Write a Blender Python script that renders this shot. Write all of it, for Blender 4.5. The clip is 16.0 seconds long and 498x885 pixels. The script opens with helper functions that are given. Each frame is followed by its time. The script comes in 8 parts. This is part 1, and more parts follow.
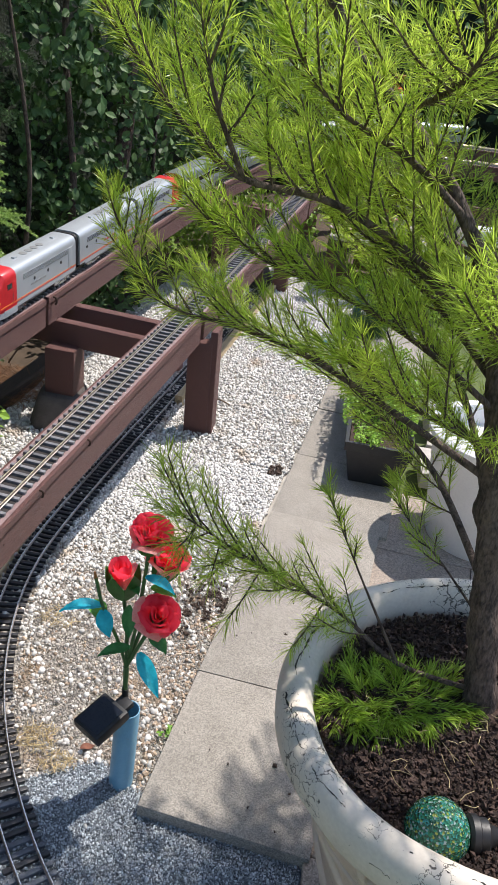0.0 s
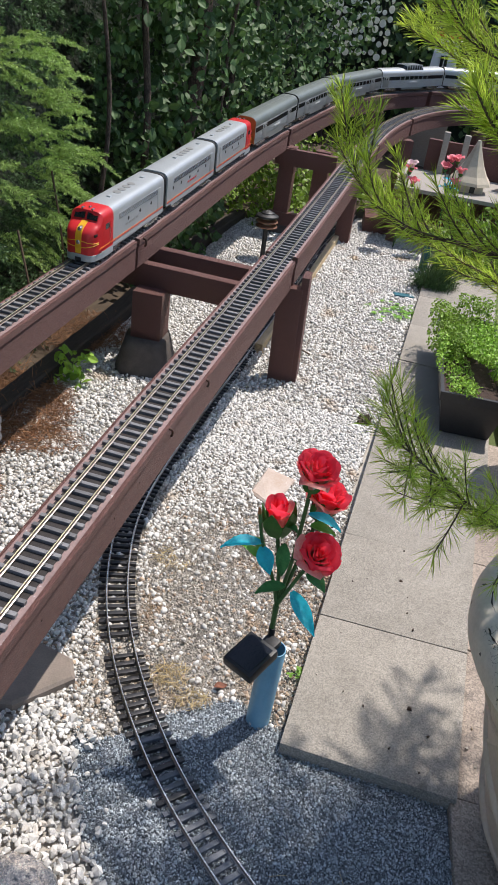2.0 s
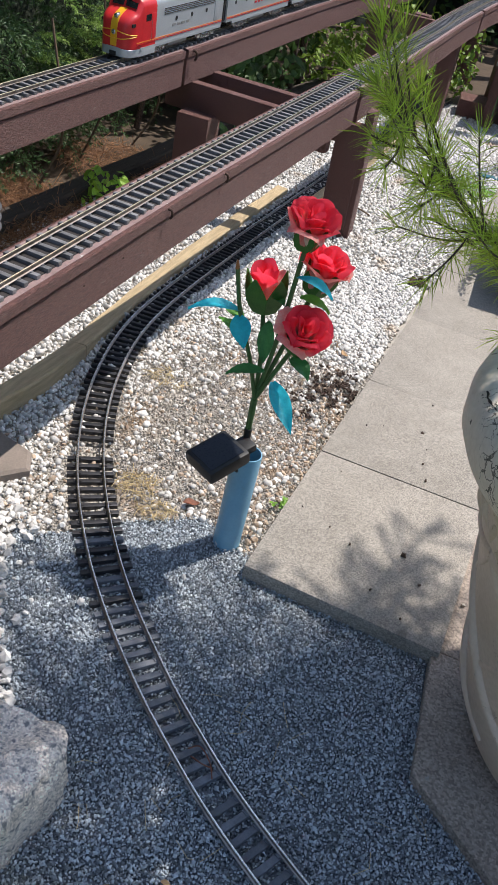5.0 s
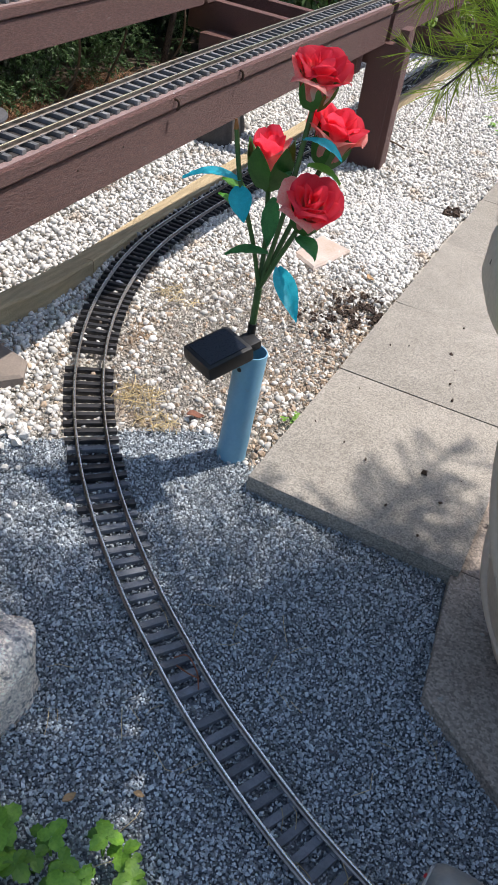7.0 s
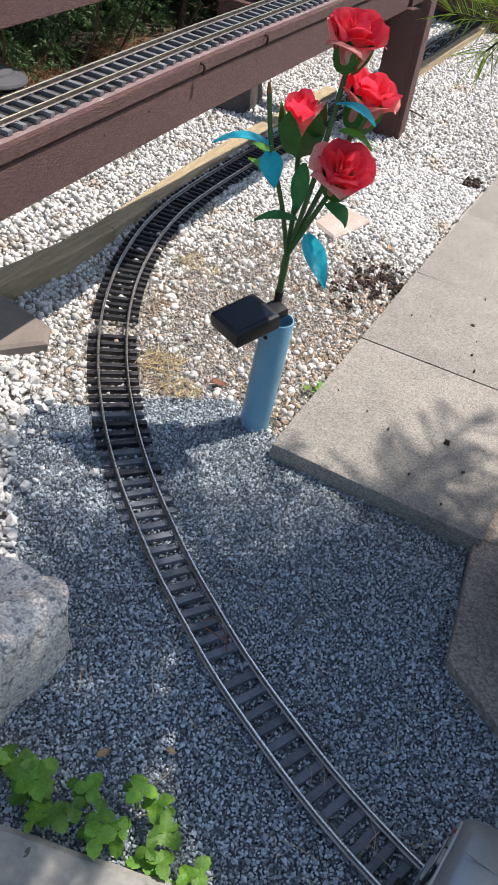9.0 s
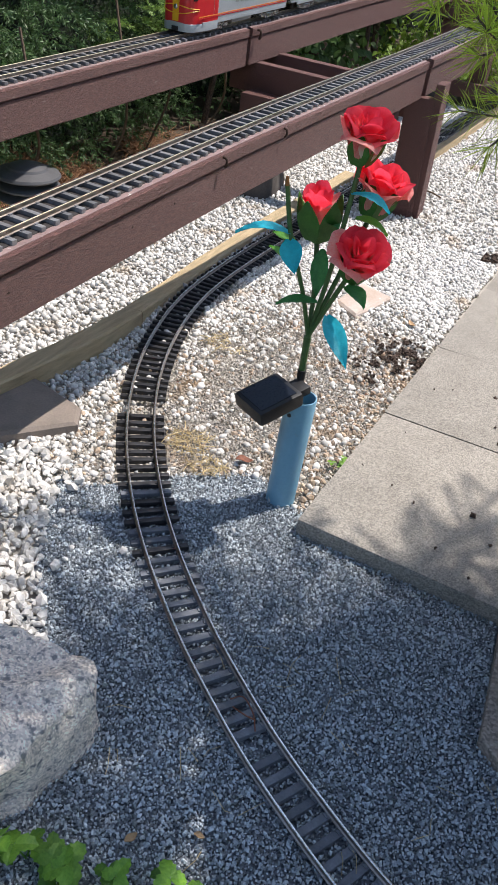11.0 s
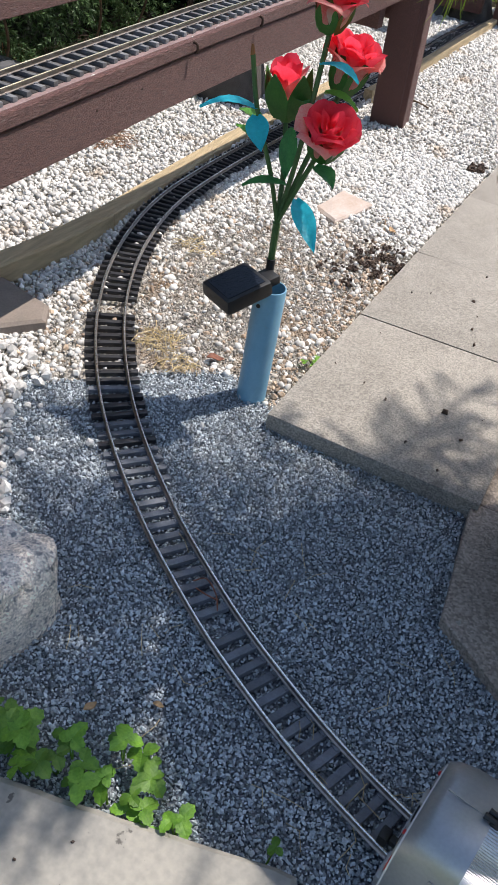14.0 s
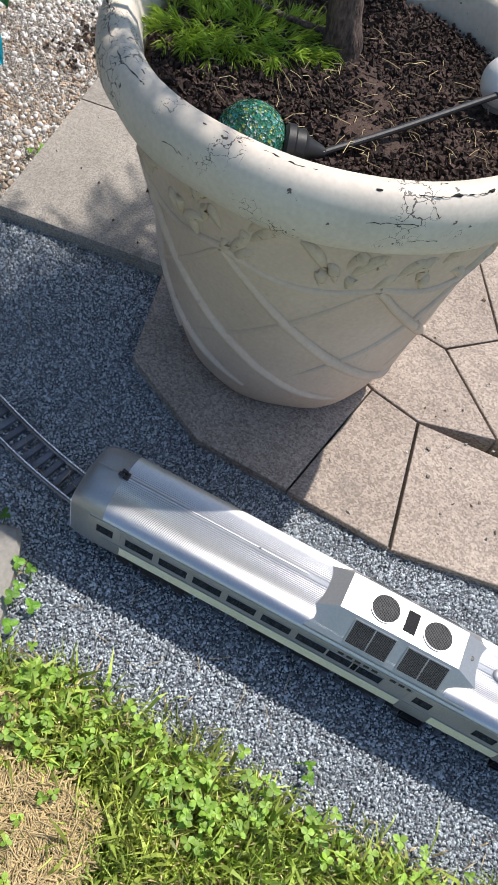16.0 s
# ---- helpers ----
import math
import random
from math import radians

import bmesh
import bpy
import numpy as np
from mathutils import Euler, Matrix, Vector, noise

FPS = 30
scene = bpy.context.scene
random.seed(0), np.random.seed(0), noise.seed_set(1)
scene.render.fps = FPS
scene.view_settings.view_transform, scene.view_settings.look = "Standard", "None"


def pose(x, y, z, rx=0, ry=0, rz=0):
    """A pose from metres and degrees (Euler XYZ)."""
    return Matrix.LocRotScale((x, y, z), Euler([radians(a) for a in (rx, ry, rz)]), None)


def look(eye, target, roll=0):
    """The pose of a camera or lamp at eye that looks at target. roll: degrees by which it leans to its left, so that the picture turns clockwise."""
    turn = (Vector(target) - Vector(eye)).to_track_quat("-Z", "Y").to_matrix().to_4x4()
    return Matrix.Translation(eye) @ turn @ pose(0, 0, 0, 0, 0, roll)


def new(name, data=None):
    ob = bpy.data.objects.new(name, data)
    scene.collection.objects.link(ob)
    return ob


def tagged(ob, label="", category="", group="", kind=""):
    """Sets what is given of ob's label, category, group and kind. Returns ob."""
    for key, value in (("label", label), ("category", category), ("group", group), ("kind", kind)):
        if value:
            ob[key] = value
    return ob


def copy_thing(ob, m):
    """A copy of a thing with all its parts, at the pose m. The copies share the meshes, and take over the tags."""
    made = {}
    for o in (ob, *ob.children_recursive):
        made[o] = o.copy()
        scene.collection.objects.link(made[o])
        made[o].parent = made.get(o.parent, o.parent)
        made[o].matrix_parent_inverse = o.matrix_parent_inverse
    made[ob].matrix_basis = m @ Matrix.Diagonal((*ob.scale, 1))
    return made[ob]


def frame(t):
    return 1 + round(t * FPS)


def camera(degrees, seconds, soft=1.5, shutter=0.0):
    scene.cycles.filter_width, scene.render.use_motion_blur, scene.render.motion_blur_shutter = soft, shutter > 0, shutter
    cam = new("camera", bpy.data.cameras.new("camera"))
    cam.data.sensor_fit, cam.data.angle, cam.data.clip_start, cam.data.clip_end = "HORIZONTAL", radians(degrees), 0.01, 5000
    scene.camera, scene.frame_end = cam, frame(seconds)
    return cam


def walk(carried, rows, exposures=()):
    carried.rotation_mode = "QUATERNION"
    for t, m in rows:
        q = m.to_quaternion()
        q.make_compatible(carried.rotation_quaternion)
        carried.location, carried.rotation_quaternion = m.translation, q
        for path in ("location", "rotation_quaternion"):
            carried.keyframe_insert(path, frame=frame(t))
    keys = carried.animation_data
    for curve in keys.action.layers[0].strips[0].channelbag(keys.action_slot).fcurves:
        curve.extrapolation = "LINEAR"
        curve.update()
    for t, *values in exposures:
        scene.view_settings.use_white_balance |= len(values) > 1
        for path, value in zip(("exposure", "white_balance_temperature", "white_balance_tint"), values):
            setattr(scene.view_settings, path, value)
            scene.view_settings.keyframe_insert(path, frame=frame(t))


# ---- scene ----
cam = camera(34.6, 16, 0.75)
PATH = [
    (0, (0.236, 0.225, 1.371), (-0.053, 1.966, 0.430), 7.6),
    (0.5, (0.111, 0.191, 1.326), (-0.186, 1.916, 0.358), 8.2),
    (1, (0.031, 0.166, 1.308), (-0.27, 1.88, 0.322), 8.5),
    (1.5, (-0.012, 0.166, 1.296), (-0.312, 1.869, 0.291), 8.6),
    (2, (-0.011, 0.174, 1.286), (-0.307, 1.863, 0.257), 8.4),
    (2.5, (0.004, 0.177, 1.269), (-0.264, 1.811, 0.146), 6.6),
    (3, (0.018, 0.185, 1.241), (-0.208, 1.792, 0.072), 6.5),
    (5.5, (0.211, 0.314, 0.912), (-0.256, 1.854, -0.277), 12.4),
    (6, (0.245, 0.339, 0.879), (-0.263, 1.861, -0.314), 11.0),
    (6.5, (0.253, 0.337, 0.847), (-0.246, 1.855, -0.355), 10.9),
    (7, (0.237, 0.322, 0.814), (-0.261, 1.815, -0.419), 10.9),
    (7.5, (0.221, 0.308, 0.803), (-0.271, 1.789, -0.449), 11.1),
    (8, (0.219, 0.308, 0.806), (-0.267, 1.777, -0.461), 11.3),
    (8.5, (0.216, 0.304, 0.807), (-0.267, 1.766, -0.469), 11.5),
    (9, (0.216, 0.3, 0.806), (-0.269, 1.754, -0.479), 11.5),
    (9.5, (0.22, 0.298, 0.829), (-0.346, 1.823, -0.335), 10.4),
    (12, (0.224, 0.29, 0.819), (-0.394, 1.803, -0.335), 8.1),
    (12.5, (0.222, 0.29, 0.816), (-0.389, 1.796, -0.35), 8.2),
    (13, (0.226, 0.293, 0.811), (-0.373, 1.79, -0.373), 8.5),
    (13.5, (0.238, 0.286, 0.807), (-0.352, 1.773, -0.393), 8.7),
    (14, (0.275, 0.284, 0.763), (-0.269, 1.73, -0.506), 9.3),
    (14.5, (0.329, 0.28, 0.728), (-0.048, 1.669, -0.66), 12.6),
    (15, (0.397, 0.264, 0.76), (0.224, 1.534, -0.776), 16.3),
    (15.5, (0.446, 0.174, 0.906), (0.334, 1.367, -0.696), 16.4),
    (15.8, (0.479, 0.143, 1.025), (0.455, 1.333, -0.582), 18.9),
    (16, (0.512, 0.132, 1.064), (0.537, 1.3, -0.559), 20.0),
]
# the clip's camera closes its exposure a little over the pale gravel
EXPOSURES = [(0, .40), (1, .38), (2, .24), (2.5, .20), (3, .20), (5.5, .38), (7, .43), (9.5, .41),
             (12, .45), (14, .39), (15, .40), (15.5, .34), (16, .28)]
walk(cam, [(t, look(eye, target, roll)) for t, eye, target, roll in PATH], EXPOSURES)

# ---------------------------------------------------------------- light
world = bpy.data.worlds.new("sky")
scene.world = world
world.use_nodes = True
wn = world.node_tree
sky = wn.nodes.new("ShaderNodeTexSky")
sky.sky_type = "NISHITA"
sky.sun_disc = False
SUN_WAY = Vector((-0.30, -0.40, -1.0)).normalized()
sky.sun_elevation = math.asin(-SUN_WAY.z)
sky.sun_rotation = math.atan2(-SUN_WAY.x, -SUN_WAY.y)
wn.links.new(sky.outputs[0], wn.nodes["Background"].inputs[0])
wn.nodes["Background"].inputs[1].default_value = 0.15
sun = bpy.data.lights.new("sun", "SUN")
sun.energy, sun.angle, sun.color = 4.25, radians(0.55), (1.0, 0.93, 0.875)
sun_ob = new("sun", sun)
sun_ob.matrix_world = Matrix.Translation((2, 3, 6)) @ SUN_WAY.to_track_quat("-Z", "Y").to_matrix().to_4x4()

# ---------------------------------------------------------------- materials


def material(name, c1, c2=None, rough=0.7, metal=0.0, scale=60.0, fine=400.0, bump=0.3, depth=0.002,
             island=0.0, per_object=0.0, spots=None, spec=0.5, stretch=(1, 1, 1), local=False, contrast=0.18, coat=0.0, trans=0.0, grains=None, splits=None):
    """Two colours mixed by coarse and fine grain, with relief; island / per_object vary the pieces, spots adds stains."""
    m = bpy.data.materials.new(name)
    m.use_nodes = True
    nt = m.node_tree
    bs = nt.nodes["Principled BSDF"]
    L = nt.links.new
    if local:
        pos = nt.nodes.new("ShaderNodeTexCoord").outputs["Object"]
    else:
        pos = nt.nodes.new("ShaderNodeNewGeometry").outputs["Position"]
    mp = nt.nodes.new("ShaderNodeMapping")
    mp.inputs["Scale"].default_value = stretch
    L(pos, mp.inputs["Vector"])

    def tex(s, detail=4.0):
        n = nt.nodes.new("ShaderNodeTexNoise")
        n.inputs["Scale"].default_value, n.inputs["Detail"].default_value = s, detail
        L(mp.outputs[0], n.inputs["Vector"])
        return n.outputs["Fac"]

    def mathn(op, a, b):
        n = nt.nodes.new("ShaderNodeMath")
        n.operation = op
        for i, v in enumerate((a, b)):
            if isinstance(v, (int, float)):
                n.inputs[i].default_value = v
            else:
                L(v, n.inputs[i])
        return n.outputs[0]

    def mix(fac, a, b):
        n = nt.nodes.new("ShaderNodeMix")
        n.data_type = "RGBA"
        if isinstance(fac, (int, float)):
            n.inputs[0].default_value = fac
        else:
            L(fac, n.inputs[0])
        for i, v in ((6, a), (7, b)):
            if isinstance(v, tuple):
                n.inputs[i].default_value = (*v[:3], 1)
            else:
                L(v, n.inputs[i])
        return n.outputs[2]

    def ramp(f, lo, hi):
        n = nt.nodes.new("ShaderNodeMapRange")
        n.inputs[1].default_value, n.inputs[2].default_value = lo, hi
        L(f, n.inputs[0])
        return n.outputs[0]

    c2 = c2 or tuple(v * 0.75 for v in c1)
    coarse, grain = tex(scale), tex(fine, 3.0)
    f = mathn("ADD", mathn("MULTIPLY", coarse, 0.6), mathn("MULTIPLY", grain, 0.4))
    col = mix(ramp(f, 0.5 - contrast, 0.5 + contrast), c1, c2)
    if island or per_object:
        if island:
            r = nt.nodes.new("ShaderNodeNewGeometry").outputs["Random Per Island"]
        else:
            r = nt.nodes.new("ShaderNodeObjectInfo").outputs["Random"]
        amount = island or per_object
        hsv = nt.nodes.new("ShaderNodeHueSaturation")
        L(col, hsv.inputs["Color"])
        L(ramp(r, 0, 1), hsv.inputs["Value"])
        nmr = hsv.inputs["Value"].links[0].from_node
        nmr.inputs[3].default_value, nmr.inputs[4].default_value = 1 - amount, 1 + amount * 0.8
        col = hsv.outputs[0]
    if grains:
        vo = nt.nodes.new("ShaderNodeTexVoronoi")
        vo.inputs["Scale"].default_value = grains[0]
        L(mp.outputs[0], vo.inputs["Vector"])
        sp = nt.nodes.new("ShaderNodeSeparateColor")
        L(vo.outputs["Color"], sp.inputs[0])
        hs = nt.nodes.new("ShaderNodeHueSaturation")
        L(col, hs.inputs["Color"])
        g = ramp(sp.outputs[0], 0, 1)
        g.node.inputs[3].default_value, g.node.inputs[4].default_value = 1 - grains[1], 1 + grains[1]
        L(g, hs.inputs["Value"])
        col = hs.outputs[0]
    if spots:
        sc, colour, lo, hi = spots
        col = mix(ramp(tex(sc, 6.0), lo, hi), col, colour)
    if splits:
        # a network of fine dark cracks, broken up into patches
        sc, wide, lo, hi, patch = splits
        bend = nt.nodes.new("ShaderNodeTexNoise")
        bend.inputs["Scale"].default_value, bend.inputs["Detail"].default_value = sc * 1.2, 5.0
        L(mp.outputs[0], bend.inputs["Vector"])
        vm = nt.nodes.new("ShaderNodeVectorMath")
        vm.operation = "MULTIPLY_ADD"
        vm.inputs[1].default_value = (1.6 / sc,) * 3
        L(bend.outputs["Color"], vm.inputs[0])
        L(mp.outputs[0], vm.inputs[2])
        ve = nt.nodes.new("ShaderNodeTexVoronoi")
        ve.feature = "DISTANCE_TO_EDGE"
        ve.inputs["Scale"].default_value = sc
        L(vm.outputs[0], ve.inputs["Vector"])
        thin = mathn("MULTIPLY", ramp(tex(patch, 5.0), lo, hi), wide)
        line = mathn("LESS_THAN", ve.outputs["Distance"], thin)
        col = mix(mathn("MULTIPLY", line, 0.88), col, (0.045, 0.036, 0.028))
    L(col, bs.inputs["Base Color"])
    rr = ramp(grain, 0.2, 0.8)
    node = rr.node
    node.inputs[3].default_value, node.inputs[4].default_value = max(0.02, rough - 0.08), min(1, rough + 0.08)
    L(rr, bs.inputs["Roughness"])
    bs.inputs["Metallic"].default_value = metal
    bs.inputs["Specular IOR Level"].default_value = spec
    if coat:
        bs.inputs["Coat Weight"].default_value = coat
    if trans:
        bs.inputs["Subsurface Weight"].default_value = 0.0
        tr = nt.nodes.new("ShaderNodeBsdfTranslucent")
        L(col, tr.inputs[0])
        ms = nt.nodes.new("ShaderNodeMixShader")
        ms.inputs[0].default_value = trans
        L(bs.outputs[0], ms.inputs[1])
        L(tr.outputs[0], ms.inputs[2])
        L(ms.outputs[0], nt.nodes["Material Output"].inputs[0])
    if bump:
        b = nt.nodes.new("ShaderNodeBump")
        b.inputs["Strength"].default_value, b.inputs["Distance"].default_value = bump, depth
        L(f, b.inputs["Height"])
        L(b.outputs[0], bs.inputs["Normal"])
    return m


LAWN_GROUND = material("rough_garden_lawn", (0.13, 0.17, 0.05), (0.075, 0.10, 0.032), 0.95, scale=9, fine=160, bump=0.9, depth=0.01, spots=(5.0, (0.20, 0.155, 0.085), 0.60, 0.78))
SOIL = material("soil", (0.10, 0.07, 0.045), (0.05, 0.035, 0.022), 0.95, scale=18, fine=220, bump=0.8, depth=0.006)
BED_WHITE = material("pale_gravel_fines", (0.50, 0.47, 0.42), (0.32, 0.29, 0.25), 0.95, scale=25, fine=330, bump=0.9, depth=0.004)
BED_DARK = material("dark_gravel_fines", (0.21, 0.23, 0.26), (0.10, 0.112, 0.127), 0.85, scale=40, fine=520, bump=0.9, depth=0.003, grains=(420.0, 0.55))
STONE_WHITE = material("white_marble_chips", (0.735, 0.72, 0.69), (0.56, 0.54, 0.50), 0.75, scale=60, fine=350, bump=0.4, depth=0.001, island=0.32,
                       spots=(7.0, (0.44, 0.32, 0.20), 0.60, 0.78))
STONE_MIX = material("greyish_gravel_chips", (0.50, 0.46, 0.40), (0.31, 0.285, 0.25), 0.8, scale=30, fine=350, bump=0.4, depth=0.001, island=0.5,
                     spots=(9.0, (0.36, 0.24, 0.13), 0.56, 0.75))
STONE_DARK = material("blue_grey_stone_chips", (0.485, 0.535, 0.565), (0.30, 0.333, 0.356), 0.72, scale=90, fine=600, bump=0.4, depth=0.001, island=0.66, spec=0.3)
SLAB = material("concrete_slab", (0.36, 0.33, 0.285), (0.22, 0.20, 0.17), 0.92, scale=12, fine=520, bump=0.6, depth=0.0015, per_object=0.06, contrast=0.30,
                grains=(560.0, 0.42), spots=(24.0, (0.13, 0.12, 0.105), 0.67, 0.80))
PAVER = material("tan_concrete_paver", (0.41, 0.345, 0.285), (0.245, 0.20, 0.165), 0.9, scale=9, fine=420, bump=0.6, depth=0.0012, per_object=0.10, contrast=0.26,
                 grains=(330.0, 0.38), spots=(8.0, (0.16, 0.14, 0.12), 0.62, 0.85))
STEP_STONE = material("bluestone_slab", (0.345, 0.32, 0.27), (0.235, 0.225, 0.20), 0.8, scale=5, fine=130, bump=0.3, depth=0.002, contrast=0.12,
                      spots=(48.0, (0.10, 0.092, 0.08), 0.685, 0.71))
ROOF_SLATE = material("broken_brown_slab", (0.27, 0.22, 0.185), (0.18, 0.15, 0.125), 0.85, scale=20, fine=300, bump=0.35, depth=0.0015)
GRANITE = material("pale_granite", (0.95, 0.83, 0.71), (0.72, 0.61, 0.51), 0.85, scale=60, fine=420, bump=1.0, depth=0.008, grains=(420.0, 0.35),
                   spots=(120.0, (0.26, 0.245, 0.235), 0.55, 0.66))
STAINED_WOOD = material("brown_painted_timber", (0.285, 0.135, 0.115), (0.115, 0.054, 0.046), 0.55, scale=85, fine=300, bump=1.0, depth=0.012, contrast=0.15,
                        stretch=(6, 1, 7), spots=(30.0, (0.32, 0.24, 0.22), 0.66, 0.80))
GREY_TIMBER = material("weathered_grey_timber", (0.74, 0.58, 0.35), (0.44, 0.335, 0.20), 0.9, scale=14, fine=320, bump=1.0, depth=0.006,
                       stretch=(9, 1, 9))
FOOT_CONC = material("dark_concrete_footing", (0.11, 0.095, 0.085), (0.06, 0.05, 0.045), 0.9, scale=30, fine=300, bump=0.5, depth=0.002)
RAIL = material("worn_rail_brass", (0.97, 0.965, 0.955), (0.86, 0.85, 0.83), 0.27, metal=1.0, scale=40, fine=500, bump=0.0)
RAIL_SIDE = material("tarnished_rail_side", (0.50, 0.44, 0.38), (0.26, 0.225, 0.195), 0.32, metal=0.85, scale=40, fine=500, bump=0.0)
RAIL_BRASS = material("tarnished_brass_rail", (0.80, 0.70, 0.46), (0.55, 0.46, 0.30), 0.30, metal=1.0, scale=40, fine=500, bump=0.0)
TIE = material("black_plastic_tie", (0.036, 0.036, 0.040), (0.020, 0.020, 0.022), 0.42, scale=60, fine=500, bump=0.3, depth=0.0006, per_object=0.25)
TIE_GREY = material("dusty_grey_tie", (0.185, 0.20, 0.228), (0.105, 0.115, 0.132), 0.7, scale=60, fine=500, bump=0.3, depth=0.0006, per_object=0.25)

# ---------------------------------------------------------------- mesh tools


class Shape:
    """Gathers vertices and faces of one mesh."""

    def __init__(self):
        self.v, self.f = [], []

    def add(self, verts, faces):
        k = len(self.v)
        self.v += [tuple(p) for p in verts]
        self.f += [tuple(i + k for i in q) for q in faces]
        return self

    def box(self, lo, hi, m=None, bevel=0.0):
        (x0, y0, z0), (x1, y1, z1) = lo, hi
        b = min(bevel, (x1 - x0) / 2.1, (y1 - y0) / 2.1, (z1 - z0) / 2.1)
        if b <= 0:
            vs = [(x, y, z) for z in (z0, z1) for y in (y0, y1) for x in (x0, x1)]
            fs = [(0, 2, 3, 1), (4, 5, 7, 6), (0, 1, 5, 4), (2, 6, 7, 3), (0, 4, 6, 2), (1, 3, 7, 5)]
        else:
            bm = bmesh.new()
            bmesh.ops.create_cube(bm, size=1.0)
            for p in bm.verts:
                p.co = Vector(((x0 + x1) / 2 + p.co.x * (x1 - x0), (y0 + y1) / 2 + p.co.y * (y1 - y0), (z0 + z1) / 2 + p.co.z * (z1 - z0)))
            bmesh.ops.bevel(bm, geom=list(bm.edges), offset=b, segments=2, affect="EDGES", profile=0.6)
            bm.verts.index_update()
            vs, fs = [p.co.copy() for p in bm.verts], [tuple(q.index for q in f.verts) for f in bm.faces]
            bm.free()
        if m is not None:
            vs = [m @ Vector(p) for p in vs]
        return self.add(vs, fs)

    def rings(self, rings, caps=True, close=False):
        """Joins rings of equal size; each is a list of points."""
        n = len(rings[0])
        vs = [p for r in rings for p in r]
        fs = []
        count = len(rings) if close else len(rings) - 1
        for i in range(count):
            a, b = i * n, ((i + 1) % len(rings)) * n
            fs += [(a + j, a + (j + 1) % n, b + (j + 1) % n, b + j) for j in range(n)]
        if caps and not close:
            fs += [tuple(range(n - 1, -1, -1)), tuple((len(rings) - 1) * n + j for j in range(n))]
        return self.add(vs, fs)

    def tube(self, pts, radii, n=8):
        pts = [Vector(p) for p in pts]
        if isinstance(radii, (int, float)):
            radii = [radii] * len(pts)
        out, side = [], None
        for i, p in enumerate(pts):
            d = (pts[min(i + 1, len(pts) - 1)] - pts[max(i - 1, 0)]).normalized()
            if side is None:
                side = d.cross(Vector((0.13, 0.31, 0.94)))
            side = (side - d * side.dot(d)).normalized()
            up = d.cross(side)
            out.append([p + radii[i] * (math.cos(a) * side + math.sin(a) * up) for a in (2 * math.pi * j / n for j in range(n))])
        return self.rings(out)

    def lathe(self, profile, n=48, c=(0, 0, 0), caps=False):
        out = [[(c[0] + r * math.cos(2 * math.pi * j / n), c[1] + r * math.sin(2 * math.pi * j / n), c[2] + z) for j in range(n)] for r, z in profile]
        return self.rings(out, caps=caps)

    def mesh(self, name, mat, smooth=35):
        me = bpy.data.meshes.new(name)
        me.from_pydata(self.v, [], self.f)
        me.materials.append(mat)
        if smooth:
            me.shade_smooth()
            me.set_sharp_from_angle(angle=radians(smooth))
        return me


def part(name, shape, mat, parent=None, label="", smooth=35):
    ob = new(name, shape.mesh(name, mat, smooth) if isinstance(shape, Shape) else shape)
    if parent is not None:
        ob.parent = parent
    if label:
        tagged(ob, label)
    return ob


def thing(name, label, category, group="", at=None, kind=""):
    ob = new(name)
    ob.empty_display_size = 0.05
    if at is not None:
        ob.matrix_world = at
    return tagged(ob, label, category, group, kind)


def smooth_path(points, step=0.02):
    """A dense Catmull-Rom path through the points, at even steps."""
    P = [np.array(p, float) for p in points]
    P = [2 * P[0] - P[1]] + P + [2 * P[-1] - P[-2]]
    out = []
    for i in range(1, len(P) - 2):
        a, b, c, d = P[i - 1:i + 3]
        for t in np.linspace(0, 1, 24, endpoint=False):
            out.append(0.5 * (2 * b + (c - a) * t + (2 * a - 5 * b + 4 * c - d) * t * t + (3 * b - a - 3 * c + d) * t ** 3))
    out.append(P[-2])
    out = np.array(out)
    s = np.concatenate([[0], np.cumsum(np.linalg.norm(np.diff(out, axis=0), axis=1))])
    u = np.linspace(0, s[-1], max(2, int(s[-1] / step) + 1))
    return np.stack([np.interp(u, s, out[:, k]) for k in range(3)], 1)


def rights(path):
    d = np.gradient(path, axis=0)
    d[:, 2] = 0
    d /= np.linalg.norm(d, axis=1)[:, None]
    return np.stack([d[:, 1], -d[:, 0], d[:, 2] * 0], 1), d


def sweep(shape, path, profile, shift=0.0):
    """Sweeps a closed profile of (to the right, up) along the path."""
    r, _ = rights(path)
    return shape.rings([[p + q * (u + shift) + np.array((0, 0, v)) for u, v in reversed(profile)] for p, q in zip(path, r)])


def inside(x, y, poly):
    x, y = np.asarray(x), np.asarray(y)
    ok = np.zeros(x.shape, bool)
    for (x0, y0), (x1, y1) in zip(poly, poly[1:] + poly[:1]):
        hit = (y0 > y) != (y1 > y)
        ok ^= hit & (x < (x1 - x0) * (y - y0) / ((y1 - y0) or 1e-9) + x0)
    return ok


